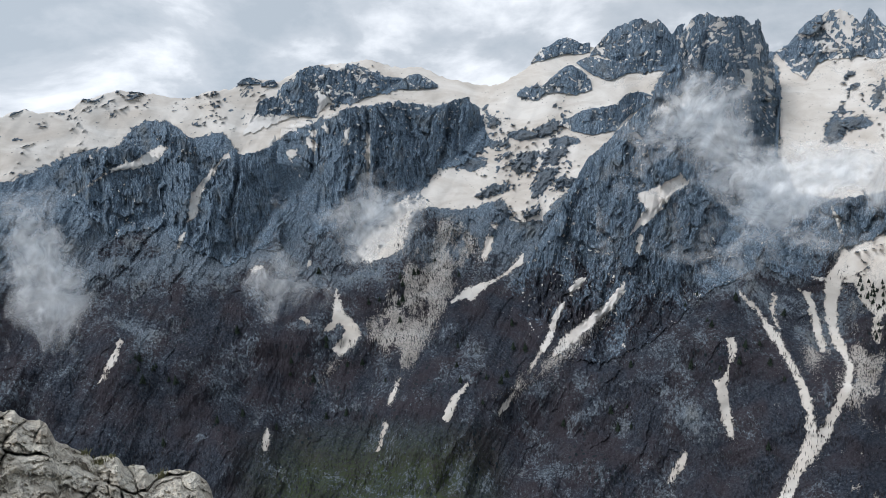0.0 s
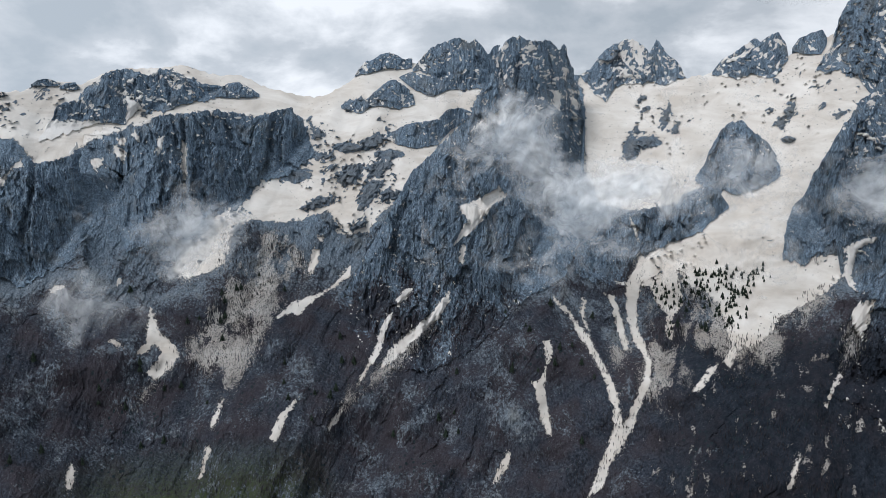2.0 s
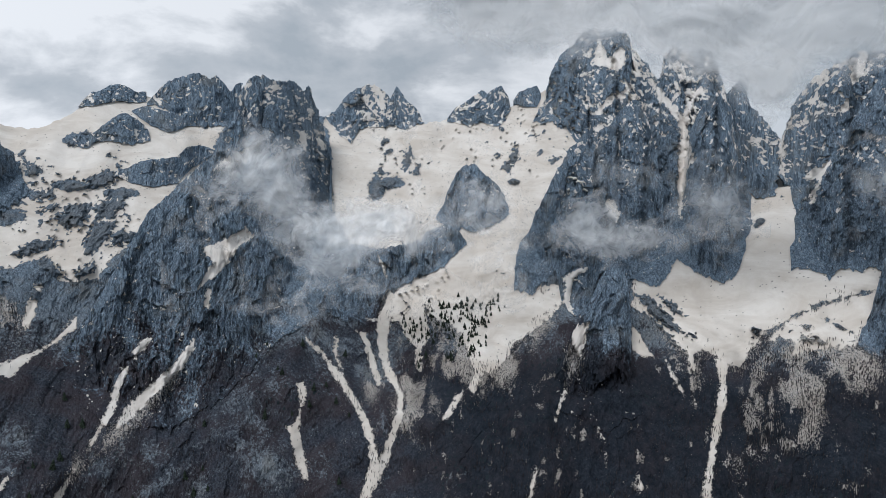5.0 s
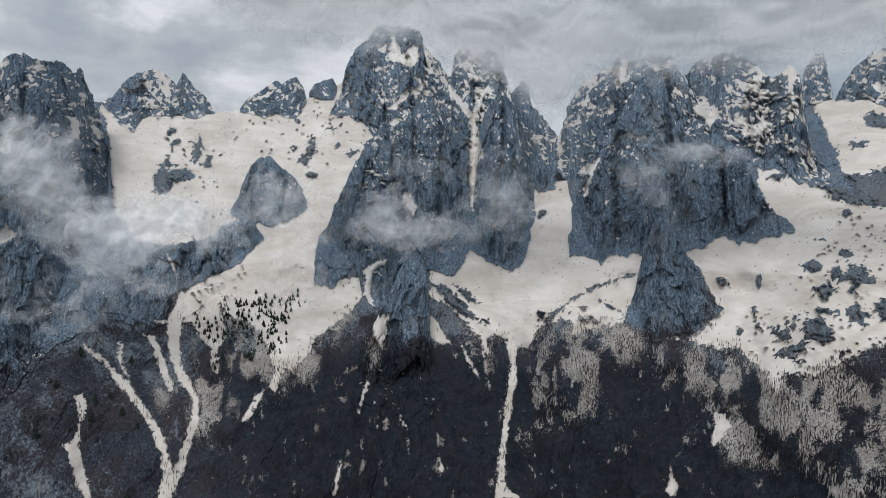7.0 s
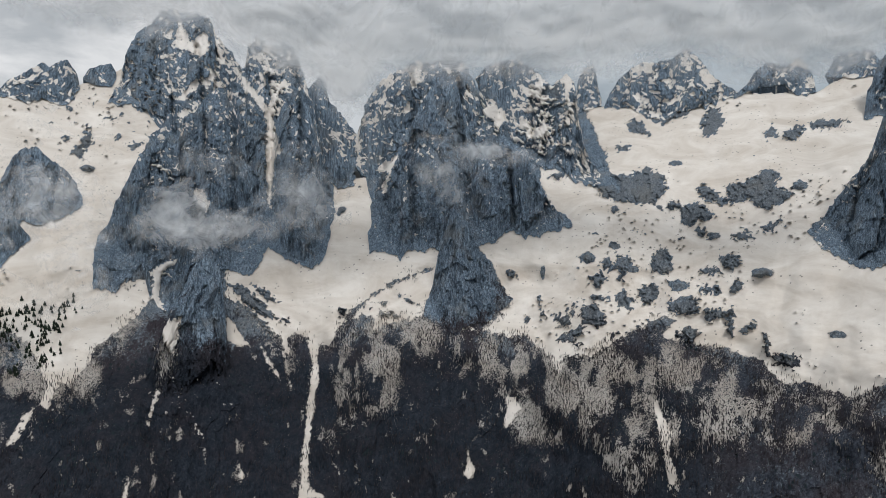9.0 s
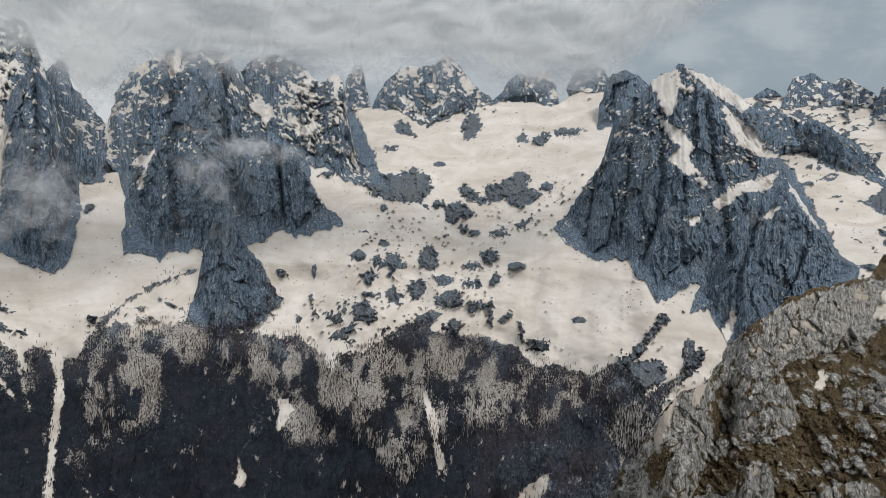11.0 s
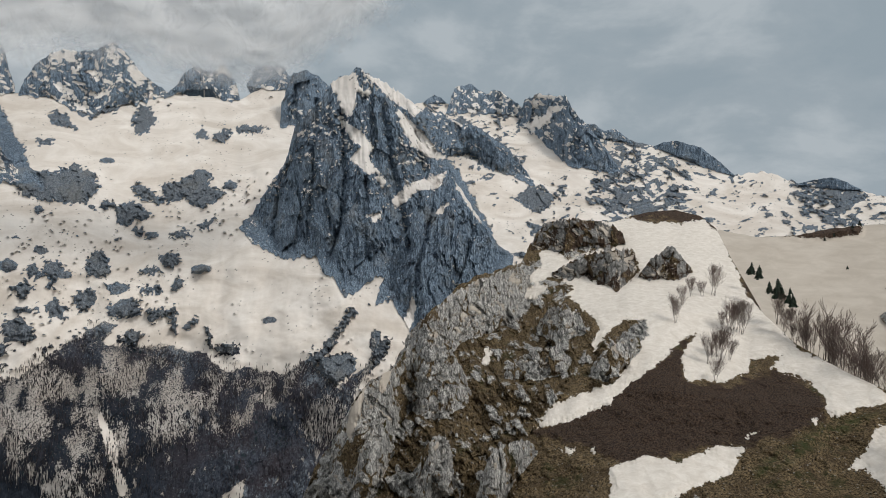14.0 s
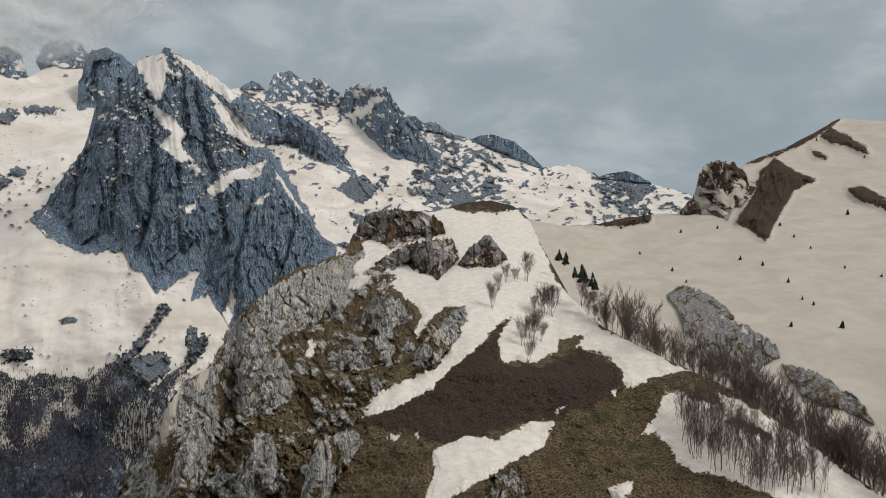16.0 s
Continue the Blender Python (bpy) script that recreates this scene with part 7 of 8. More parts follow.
    return sheet(name, np.concatenate([xyz, behind]), {q: grow(v) for q, v in fields.items()}, material, "", label, category, parent, group)


FAR = far_slope()
MASSIFS = {
    "western plateau mountain with dark walls and a snowy crest": "k1 cliff, k1b step, k1c knob, k1d knob, k2 wall, k2b wall, k3 wall",
    "rounded grey summit above broken snowfields": "k5 summit, k6 summit, k6b step, k4 outcrop, k7 cliff",
    "dark rock pinnacle with a long descending ridge": "k8 pinnacle",
    "snow-dusted rocky peak behind the snow bowl": "k9 summit",
    "small rock peaks on the snowy saddle": "k10 horn, k11 knob",
    "dark rock steps rising out of the snow bowl": "k12 mound, k12c nose, k12b step",
    "great jagged double tower with snow in its chimneys": "k13a tower, k13c tower, k13b buttress, k13d column, k13e rib",
    "massive grey rock tower above the snow cone": "k14 cleft, k15a tower, k15b buttress, k15c dome, k15d rib",
    "grey rock wall with a snowy shoulder and needle": "k16 wall, k17 needle",
    "pointed rock peak streaked with fresh snow": "k18 summit",
    "twin horns and flat summit touching the cloud": "k19 horn, k20 summit",
    "great dark pyramid peak with snow gullies": "k21 shoulder, k22 pyramid, k22c buttress, k22b ridge",
    "distant grey rock peaks behind the plateau": "k23 summit, k23b knob",
    "blocky grey rock tower on the snow plateau": "k24 tower, k25 crest",
    "distant low rock humps on the skyline": "k26 wedge, k27 hump",
}
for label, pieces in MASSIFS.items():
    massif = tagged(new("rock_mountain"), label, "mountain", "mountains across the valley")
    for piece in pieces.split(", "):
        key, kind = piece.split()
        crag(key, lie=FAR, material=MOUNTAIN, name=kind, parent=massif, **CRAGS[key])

# ---- the near ridge: a grassy saddle, its craggy spur, and the snow hill beyond it ----
def spur():
    a1 = np.arange(SPUR_TOP[0][0] + 0.3, 160, 0.065)
    top = along(SPUR_TOP, a1)
    top = top + (fbm(a1 * 2.2, a1 * 0, 9, 4) - 0.5) * 0.55 * np.clip((118 - a1) / 6, 0.05, 1)
    ne = 430
    s = np.linspace(0, 1, ne)[:, None]
    e = -34 + (top[None] + 34) * s
    a = np.repeat(a1[None], ne, 0)
    r = table(a, e, [95, 112, 125, 140, 160], [-34, -26, -20, -14, -8, -4, 0, 3],
              [[80, 110, 140, 170, 215, 260, 320, 340], [75, 105, 130, 160, 205, 250, 310, 330], [70, 95, 118, 145, 190, 245, 315, 335],
               [70, 95, 118, 145, 200, 260, 330, 350], [70, 95, 118, 150, 210, 260, 330, 350]])
    u, w = np.radians(a) * 180, np.radians(e) * 180
    snow = np.full(a.shape, -9.0)
    for outline in RIDGE_SNOW.values():
        snow = np.maximum(snow, inside(outline, a, e))
    for outline in RIDGE_HEATH_AND_BAND[-3:]:
        snow = np.minimum(snow, -inside(outline, a, e))
    snow = snow + (fbm(a * 2.2, e * 2.2, 215, 5, 0.6) - 0.5) * 0.35 + (fbm(a * 6, e * 7, 217, 4, 0.65) - 0.5) * 0.45
    poke = fbm(a * 1.5, e * 2.4, 219, 5, 0.62)
    snow = np.minimum(snow, (0.60 - poke) * 9 + 4 * np.clip((a - 115) / 3, 0, 1) + 4 * np.clip((-7 - e) / 2, 0, 1))
    rock = np.clip(inside(SPUR_FACE, a, e) * 0.5 + 0.4, 0, 0.46 - 0.10 * np.clip((a - 104) / 5, 0, 1))
    for outline in RIDGE_ROCK:
        rock = np.maximum(rock, np.clip(inside(outline, a, e) * 0.6 + 0.5, 0, 0.85))
    heath = np.zeros(a.shape)
    for outline in RIDGE_HEATH_AND_BAND:
        heath = np.maximum(heath, np.clip(inside(outline, a, e) * 0.6 + 0.5, 0, 1))
    green = np.clip(inside(RIDGE_GREEN, a, e) * 1.2 + 0.3, 0, 1)
    craggy = fbm((u + 0.5 * w) / 9, (w - 0.2 * u) / 16, 201, 5, 0.6, True) - 0.5
    wu, ww = u + 2.5 * (fbm(u / 4, w / 4, 221, 4) - 0.5), w + 2.5 * (fbm(u / 4, w / 4, 223, 4) - 0.5)
    blocks = facets((wu + 0.3 * ww) / 5.5, ww / 9, 203) + 0.5 * facets(wu / 2.2, ww / 3.2, 204) + 0.42 * facets(wu / 0.8, ww / 1.3, 205)
    f1, f2, lv = cell_relief(wu / 3.4 + 0.2 * ww, ww / 4.4, 225)
    g1, g2, gv = cell_relief(wu / 1.3, ww / 1.6 + 0.2 * wu, 227)
    lumps = np.sqrt(np.clip((f2 - f1) / 0.5, 0, 1)) * (0.3 + lv) + 0.4 * np.sqrt(np.clip((g2 - g1) / 0.5, 0, 1)) * (0.4 + gv) - 0.75
    swell = fbm(u / 26, w / 26, 207, 4) - 0.5
    ground = fbm(u / 2.2, w / 1.6, 211, 4, 0.6) - 0.5
    bare = np.clip(0.5 - snow * 2, 0, 1)
    edge = np.clip((a - a1[0]) / 6, 0, 1)
    r = r + (1 - np.sqrt(edge)) * 28 - rock * bare * (craggy * 16 + blocks * 4.5 + lumps * 4.0) - swell * 16 - bare * ground * 2.2 - np.clip(snow * 2, 0, 1) * 0.7
    rock = np.where(rock > 0.05, rock + lumps * 0.34, rock)
    xyz = place(a, e, r)
    behind = np.stack([place(a1, top, r[-1] + d) - np.array([0, 0, drop]) for d, drop in ((6, 4), (30, 26), (90, 120))])
    grow = lambda v: np.concatenate([v, np.repeat(v[-1:], 3, 0)])
    ob = sheet("ridge_ground", np.concatenate([xyz, behind]), dict(snow=grow(snow), rocky=grow(rock), heath=grow(heath), green=grow(green), paler=grow(0 * a + 1)), RIDGE,
                 "structure", "craggy brown ridge with turf, heath and snow patches", "ridge")
    return Lie(a1, -34, top, 1.0, r)


def hill():
    a1 = np.arange(HILL_TOP[0][0], 185, 0.12)
    top = along(HILL_TOP, a1) + (fbm(a1 * 2.5, a1 * 0, 19, 4) - 0.5) * 0.12
    ne = 250
    s = np.linspace(0, 1, ne)[:, None]
    e = -30 + (top[None] + 30) * s
    a = np.repeat(a1[None], ne, 0)
    r = table(a, e, [120, 135, 150, 185], [-30, -20, -10, -3, 0, 4, 8],
              [[200, 260, 330, 440, 500, 560, 600], [190, 245, 320, 450, 520, 580, 640], [170, 220, 310, 430, 500, 590, 700], [150, 200, 290, 400, 480, 570, 680]])
    u, w = np.radians(a) * 400, np.radians(e) * 400
    rock = np.full(a.shape, -9.0)
    for outline in HILL_ROCKS_AND_SHADE:
        rock = np.maximum(rock, inside(outline, a, e))
    craggy = fbm(u / 14, w / 18, 301, 5, 0.6, True) - 0.5
    rk = np.clip(rock * 1.5 + 0.5, 0, 1)
    r = r - rk * (craggy * 26 + 5) - (fbm(u / 90, w / 60, 305, 3) - 0.5) * 9
    snow = np.where(rock > -1.5, -rock - (craggy * 0.35), 1.0)
    xyz = place(a, e, r)
    behind = np.stack([place(a1, top, r[-1] + d) - np.array([0, 0, drop]) for d, drop in ((12, 6), (60, 50), (200, 260))])
    grow = lambda v: np.concatenate([v, np.repeat(v[-1:], 3, 0)])
    ob = sheet("snow_hill", np.concatenate([xyz, behind]), dict(snow=grow(snow), rocky=grow(0 * a + 0.22), heath=grow(0 * a + 0.9), green=grow(0 * a)), RIDGE,
                 "structure", "wide snow hill with limestone outcrops beyond the ridge", "hill")
    return Lie(a1, -30, top, 1.0, r)


def underfoot():
    """The ground below the viewpoint, falling off to the valley floor, and its sheet to the horizon."""
    rings = np.array([0, 1.5, 3, 6, 12, 25, 50, 90, 160, 300, 500, 750, 1000, 1600, 2600, 4200])
    drop = np.array([0, 0.05, 0.8, 4.5, 12, 26, 48, 82, 140, 255, 420, 680, 1010, 1030, 1035, 1040])
    h = np.linspace(0, 360, 181)
    a = np.repeat(h[None], len(rings), 0)
    rr = np.repeat(rings[:, None], len(h), 1)
    z = -np.repeat(drop[:, None], len(h), 1)
    z = z * (1 + 0.12 * np.sin(np.radians(a * 3 + 40)) * np.clip((rr - 3) / 40, 0, 1) * (rr < 900))
    xyz = np.stack([rr * np.sin(np.radians(a)), -TURN_RADIUS + rr * np.cos(np.radians(a)), z - 0.02], -1)
    zero = 0 * a
    return sheet("ground", xyz, dict(snow=zero - 3, rocky=zero + 0.3, heath=zero + 0.2, green=zero), RIDGE, "structure", "brown turf and rock falling away to the valley floor", "ground")


underfoot()
SPUR = spur()
HILL = hill()
for key, c in OUTCROPS.items():
    crag(key, lie=HILL, material=RIDGE, name="limestone_outcrop", category="rock outcrop", group="outcrops on the snow hill", near=True, hug=key != "n1", **c)
RIDGE_OUTCROPS = {
    "broken pale limestone crags along the spur's edge": "s5 pillar, s6 crest, s12 buttress, s9 pillar, s7 face",
    "dark lichened limestone cap above the snow": "s1 cap, s2 step, s13 knob",
    "grey cracked limestone knob standing in snow": "s3 knob",
    "pale limestone ribs breaking through brown turf": "s8 pillar, s10 face, s4 rib",
    "grey limestone rock beside the trodden turf": "s11 slab",
}
for label, pieces in RIDGE_OUTCROPS.items():
    rocks = tagged(new("limestone_outcrop"), label, "rock outcrop", "rocks of the near ridge")
    for piece in pieces.split(", "):
        key, kind = piece.split()
        crag(key, lie=SPUR, material=RIDGE, name=kind, near=True, parent=rocks, **SPUR_ROCKS[key])

# ---- things ----
def part(name, verts, faces, material, parent, label="", smooth=False, fields=None):
    me = bpy.data.meshes.new(name)
    me.from_pydata(verts, [], faces)
    me.polygons.foreach_set("use_smooth", [smooth] * len(me.polygons))
    for key, value in (fields or {}).items():
        me.attributes.new(key, "FLOAT", "POINT").data.foreach_set("value", np.asarray(value, np.float32))
    me.materials.append(material)
    ob = new(name, me)
    ob.parent = parent
    return tagged(ob, label) if label else ob


def rock_outcrop():
    """The pale limestone outcrop beside the viewpoint: cracked blocks under a weathered skin."""
    h = np.arange(-46, ROCK_TOP[-1][0] - 0.05, 0.075)
    top = along(ROCK_TOP, h) + (fbm(h * 2.2, h * 0, 401, 5, 0.6) - 0.5) * 0.35
    ne = 330
    s = np.linspace(0, 1, ne)[:, None]
    low = -58
    e = low + (top[None] - low) * s ** 0.75
    a = np.repeat(h[None], ne, 0)
    below = top[None] - e
    r = 5.9 + 0.5 * np.exp(-below / 1.2) - 0.13 * np.clip(below, 0, 12) - 0.05 * np.clip(below - 12, 0, 30) + 0.02 * np.clip(a + 20, -30, 6)
    x, y = np.radians(a) * 5.2, np.radians(e) * 5.2
    wx, wy = x + 0.22 * (fbm(x * 3, y * 3, 403, 4) - 0.5), y + 0.22 * (fbm(x * 3, y * 3, 405, 4) - 0.5)
    f1, f2, v1 = cell_relief(wx * 1.5 + 0.6 * wy, wy * 2.2, 407)
    g1, g2, v2 = cell_relief(wx * 4.2, wy * 6.0 + 1.2 * wx, 409)
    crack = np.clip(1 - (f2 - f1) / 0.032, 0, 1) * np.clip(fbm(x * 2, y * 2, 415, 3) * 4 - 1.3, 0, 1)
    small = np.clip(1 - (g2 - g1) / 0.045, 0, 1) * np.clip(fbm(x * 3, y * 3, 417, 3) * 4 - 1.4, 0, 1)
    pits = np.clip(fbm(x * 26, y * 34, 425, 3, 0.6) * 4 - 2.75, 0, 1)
    worn = fbm(wx * 8 + 3 * wy, wy * 15 - 2 * wx, 411, 6, 0.66, True) - 0.5
    folds = fbm(wx * 2.4 + wy, wy * 4.2, 427, 4, 0.5, True) - 0.5
    slabs = facets(wx * 2.1 + wy, wy * 3.0, 419) + 0.5 * facets(wx * 5.5, wy * 7 + wx, 421) + 0.4 * facets(wx * 12 + 3 * wy, wy * 22, 423) + 0.22 * facets(wx * 24, wy * 46 - 5 * wx, 429)
    dome = np.sqrt(np.clip((f2 - f1) / 0.6, 0, 1)) * 0.20 + np.sqrt(np.clip((g2 - g1) / 0.5, 0, 1)) * 0.055
    r = r - 0.22 * (v1 - 0.5) - 0.05 * (v2 - 0.5) - dome + 0.12 - 0.15 * worn - 0.12 * folds - 0.12 * slabs + 0.14 * crack + 0.07 * small + 0.02 * pits
    crack = np.maximum(crack, pits * 0.6)
    xyz = place(a, e, r)
    behind = np.stack([place(h, top, r[-1] + d) - np.array([0, 0, drop]) for d, drop in ((0.25, 0.12), (0.7, 0.7), (1.6, 3.2))])
    grow = lambda v: np.concatenate([v, np.repeat(v[-1:], 3, 0)])
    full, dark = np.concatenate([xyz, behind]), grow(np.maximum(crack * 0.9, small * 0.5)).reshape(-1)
    rock = tagged(new("rock_outcrop"), "pale grey cracked limestone outcrop at the viewpoint's edge", "rock")
    rows, cols = full.shape[:2]
    idx = np.arange(rows * cols).reshape(rows, cols)
    quads = np.stack([idx[:-1, :-1], idx[:-1, 1:], idx[1:, 1:], idx[1:, :-1]], -1).reshape(-1, 4)
    cell = np.round(grow(v1) * 1e5).astype(int)[:-1, :-1]
    block = np.arange(cell.size).reshape(cell.shape)
    shifts = [(ax, by) for ax in (0, 1) for by in (1, -1)]

    def beyond(field, ax, by):
        """The field as its neighbours have it, the rim kept."""
        moved = np.roll(field, by, ax)
        rim = [slice(None)] * 2
        rim[ax] = 0 if by > 0 else -1
        moved[tuple(rim)] = field[tuple(rim)]
        return moved

    for _ in range(900):
        old = block
        for ax, by in shifts:
            block = np.where(beyond(cell, ax, by) == cell, np.minimum(block, beyond(block, ax, by)), block)
        if (old == block).all():
            break
    for _ in range(400):
        names, where, sizes = np.unique(block, return_inverse=True, return_counts=True)
        tiny = (sizes < 1500)[where].reshape(block.shape)
        if not tiny.any():
            break
        for ax, by in shifts:
            take = tiny & ~beyond(tiny, ax, by)
            block, tiny = np.where(take, beyond(block, ax, by), block), tiny & ~take
    block = block.reshape(-1)
    for one in np.unique(block):
        mine = quads[block == one]
        used, flat = np.unique(mine, return_inverse=True)
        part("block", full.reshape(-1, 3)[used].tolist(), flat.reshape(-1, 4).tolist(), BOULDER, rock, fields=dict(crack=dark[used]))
    return Lie(h, low, top, 0.75, r)


ROCK = rock_outcrop()


def grass_tuft(a, e, tall, seed):
    rng = random.Random(seed)
    root = Vector(place(a, e, float(ROCK.at(a, e)) - 0.02).tolist())
    base = tagged(new("grass_tuft"), "small tuft of dry yellow-green grass on rock", "grass", "grass on the outcrop")
    base.location = root
    verts, faces = [], []
    for _ in range(46):
        way, lean, l = rng.uniform(0, 6.283), rng.uniform(0.1, 0.9), tall * rng.uniform(0.5, 1.0)
        o = Vector((rng.gauss(0, 0.02), rng.gauss(0, 0.02), -0.01))
        side = Vector((-math.sin(way), math.cos(way), 0)) * 0.003
        pts = [o + Vector((math.cos(way) * lean * f * f, math.sin(way) * lean * f * f, f * (1 - 0.3 * lean * f))) * l for f in (0, 0.5, 1)]
        n = len(verts)
        verts += [pts[0] - side, pts[0] + side, pts[1] - side * 0.8, pts[1] + side * 0.8, pts[2]]
        faces += [(n, n + 1, n + 3, n + 2), (n + 2, n + 3, n + 4)]
    part("tuft", [tuple(v) for v in verts], faces, GRASS, base)


for i, (a, e, tall) in enumerate(TUFTS):
    grass_tuft(a, e, tall, 500 + i)


# ---- trees ----
def tube(verts, faces, p, q, r0, r1, sides=4):
    d = (q - p).normalized()
    x = d.orthogonal().normalized()
    y = d.cross(x)
    n = len(verts)
    for c, r in ((p, r0), (q, r1)):
        for i in range(sides):
            w = 6.2832 * i / sides
            verts.append(tuple(c + x * (math.cos(w) * r) + y * (math.sin(w) * r)))
    faces += [(n + i, n + (i + 1) % sides, n + sides + (i + 1) % sides, n + sides + i) for i in range(sides)]


def bare_tree(seed, tall, stems):
    """A leafless beech: trunks that fork into limbs and fine upright twigs."""
    rng = random.Random(seed)
    base = new("beech_tree")
    trunk, twigs = ([], []), ([], [])

    def spray(p, d, length, r, depth):
        """A limb that bends upward and carries finer twigs."""
        for step in range(3):
            q = p + d * (length / 3)
            tube(*twigs, p - d * 0.004, q, max(r, 0.0026), max(r * 0.75, 0.0020), 3)
            p, r = q, r * 0.75
            d = (d + Vector((rng.gauss(0, 0.12), rng.gauss(0, 0.12), 0.14))).normalized()
            if depth < 1:
                for _ in range(2):
                    side = Vector((rng.gauss(0, 1), rng.gauss(0, 1), rng.uniform(-0.1, 0.9))).normalized()
                    spray(p, (d * 0.7 + side * 0.6).normalized(), length * rng.uniform(0.4, 0.6), r * 0.6, depth + 1)

    for s in range(stems):
        d = Vector((rng.gauss(0, 0.13), rng.gauss(0, 0.13), 1)).normalized() if stems > 1 else Vector((rng.gauss(0, 0.05), rng.gauss(0, 0.05), 1)).normalized()
        p, r, n = Vector((rng.gauss(0, 0.05), rng.gauss(0, 0.05), -0.05)) * (1 if stems > 1 else 0.4), 0.010 if stems == 1 else 0.008, 9
        for step in range(n):
            q = p + d * (tall / n)
            tube(*trunk, p - d * 0.006, q, r, r * 0.86, 5)
            p, r = q, max(r * 0.86, 0.003)
            d = (d + Vector((rng.gauss(0, 0.05), rng.gauss(0, 0.05), 0.03))).normalized()
            if step >= (3 if stems == 1 else 2):
                for _ in range(3 if step > 4 else 2):
                    w = rng.uniform(0, 6.283)
                    out = Vector((math.cos(w), math.sin(w), rng.uniform(0.9, 2.0))).normalized()
                    spray(p, out, tall * (0.33 - 0.03 * abs(step - 4)) * rng.uniform(0.6, 1.15) * (1.0 if stems == 1 else 1.25), r * 0.5, 0)
    part("trunk", *trunk, BARK, base)
    part("crown", *twigs, TWIG, base)
    return base


def fir_tree(seed, tall):
    """A small fir: a straight trunk under tiers of drooping ragged boughs."""
    rng = random.Random(seed)
    base = new("fir_tree")
    verts, faces = [], []
    tube(verts, faces, Vector((0, 0, -0.06)), Vector((0, 0, tall * 0.95)), 0.025 * tall, 0.006 * tall, 6)
    part("trunk", verts, faces, BARK, base)
    verts, faces = [], []
    tiers = 11
    for t in range(tiers):
        z = tall * (0.10 + 0.88 * t / tiers)
        reach = tall * 0.34 * (1 - t / tiers) ** 0.8 + 0.03 * tall
        for b in range(9):
            w = 6.2832 * (b + rng.random()) / 9
            l = reach * rng.uniform(0.6, 1.15)
            d, side = Vector((math.cos(w), math.sin(w), 0)), Vector((-math.sin(w), math.cos(w), 0))
            n = len(verts)
            o = Vector((0, 0, z))
            for q in (o + Vector((0, 0, 0.07 * tall)), o + d * l * 0.6 + side * l * 0.30, o + d * l - Vector((0, 0, l * 0.35)), o + d * l * 0.6 - side * l * 0.30, o + d * l * 0.5 - Vector((0, 0, l * 0.30))):
                verts.append(tuple(q))
            faces += [(n, n + 1, n + 2), (n, n + 2, n + 3), (n + 1, n + 4, n + 2), (n + 4, n + 3, n + 2), (n, n + 4, n + 1), (n, n + 3, n + 4)]
    part("crown", verts, faces, NEEDLE, base)
    return base


def planted(kinds, spots, lie, tall, label, category, group, seed, behind=0.0, drop=0.0):
    """Stands copies of the given trees at (heading, elevation) spots of a terrain sheet; the first of each kind is itself planted."""
    rng = random.Random(seed)
    for i, (a, e) in enumerate(spots):
        kind = kinds[i % len(kinds)]
        k = rng.uniform(0.6, 1.2) * tall
        r = float(lie.at(a, e)) + 0.15
        x, y, z = (place(a, e, r) * (1 + behind / r)).tolist()
        m = pose(x, y, z - drop, rng.gauss(0, 3), rng.gauss(0, 3), rng.uniform(0, 360)) @ Matrix.Diagonal((k, k, k * rng.uniform(0.9, 1.15), 1))
        ob = kind.copy()
        scene.collection.objects.link(ob)
        for c in kind.children:
            d = c.copy()
            scene.collection.objects.link(d)
            d.parent = ob
        ob.matrix_world = m
        tagged(ob, label, category, group)


rng = random.Random(77)
single = [bare_tree(600 + i, 1.0, 1) for i in range(5)]
clump = [bare_tree(620 + i, 1.0, 6) for i in range(3)]
firs = [fir_tree(640 + i, 1.0) for i in range(4)]
line = np.array(TREE_LINE)
spots = []
run = np.concatenate([[0], np.cumsum(np.hypot(*np.diff(line, axis=0).T))])
for _ in range(165):
    t = rng.random() * run[-1]
    a, e = np.interp(t, run, line[:, 0]), np.interp(t, run, line[:, 1])
    spots.append((a + rng.gauss(0, 0.15), e - abs(rng.gauss(0, 0.2)) + 0.1))
far_end = line[3][0]
for near_end, tall in ((False, 10.0), (True, 9.0)):
    planted(single, [p for p in spots if (p[0] > far_end) == near_end], SPUR, tall, "leafless brown beech on the edge of the ridge", "tree", "beeches along the ridge", 1, 4.5, 3.0)
ga, ge = np.array(GROVE)[:, 0], np.array(GROVE)[:, 1]
spots = []
while len(spots) < 130:
    a, e = rng.uniform(ga.min(), ga.max()), rng.uniform(ge.min(), ge.max())
    if inside(GROVE, np.array([a]), np.array([e]))[0] > 0:
        spots.append((a, e))
planted(single, spots, SPUR, 5.6, "leafless brown beech standing in snow", "tree", "beeches of the lower grove", 2)
planted(clump, BUSHES, SPUR, 5.6, "many-stemmed leafless beech bush in the snow", "bush", "bushes on the snow dome", 3)
planted(firs, HILL_FIRS, HILL, 3.0, "small dark fir on the snow slope", "tree", "firs on the snow hill", 4)
planted(firs, [(132.27, -4.97), (132.76, -5.22), (134.78, -6.93), (135.09, -7.19), (134.16, -6.60), (133.53, -6.27)], SPUR, 4.6, "dark fir at the brink of the ridge", "tree", "firs on the ridge", 7)
planted(firs, [(a + rng.gauss(0, 0.38), e + rng.gauss(0, 0.28)) for a, e in FAR_FIRS * 8], FAR, 15.0, "dark fir at the lower edge of the snow bowl", "tree", "firs below the bowl", 5)
spots = []
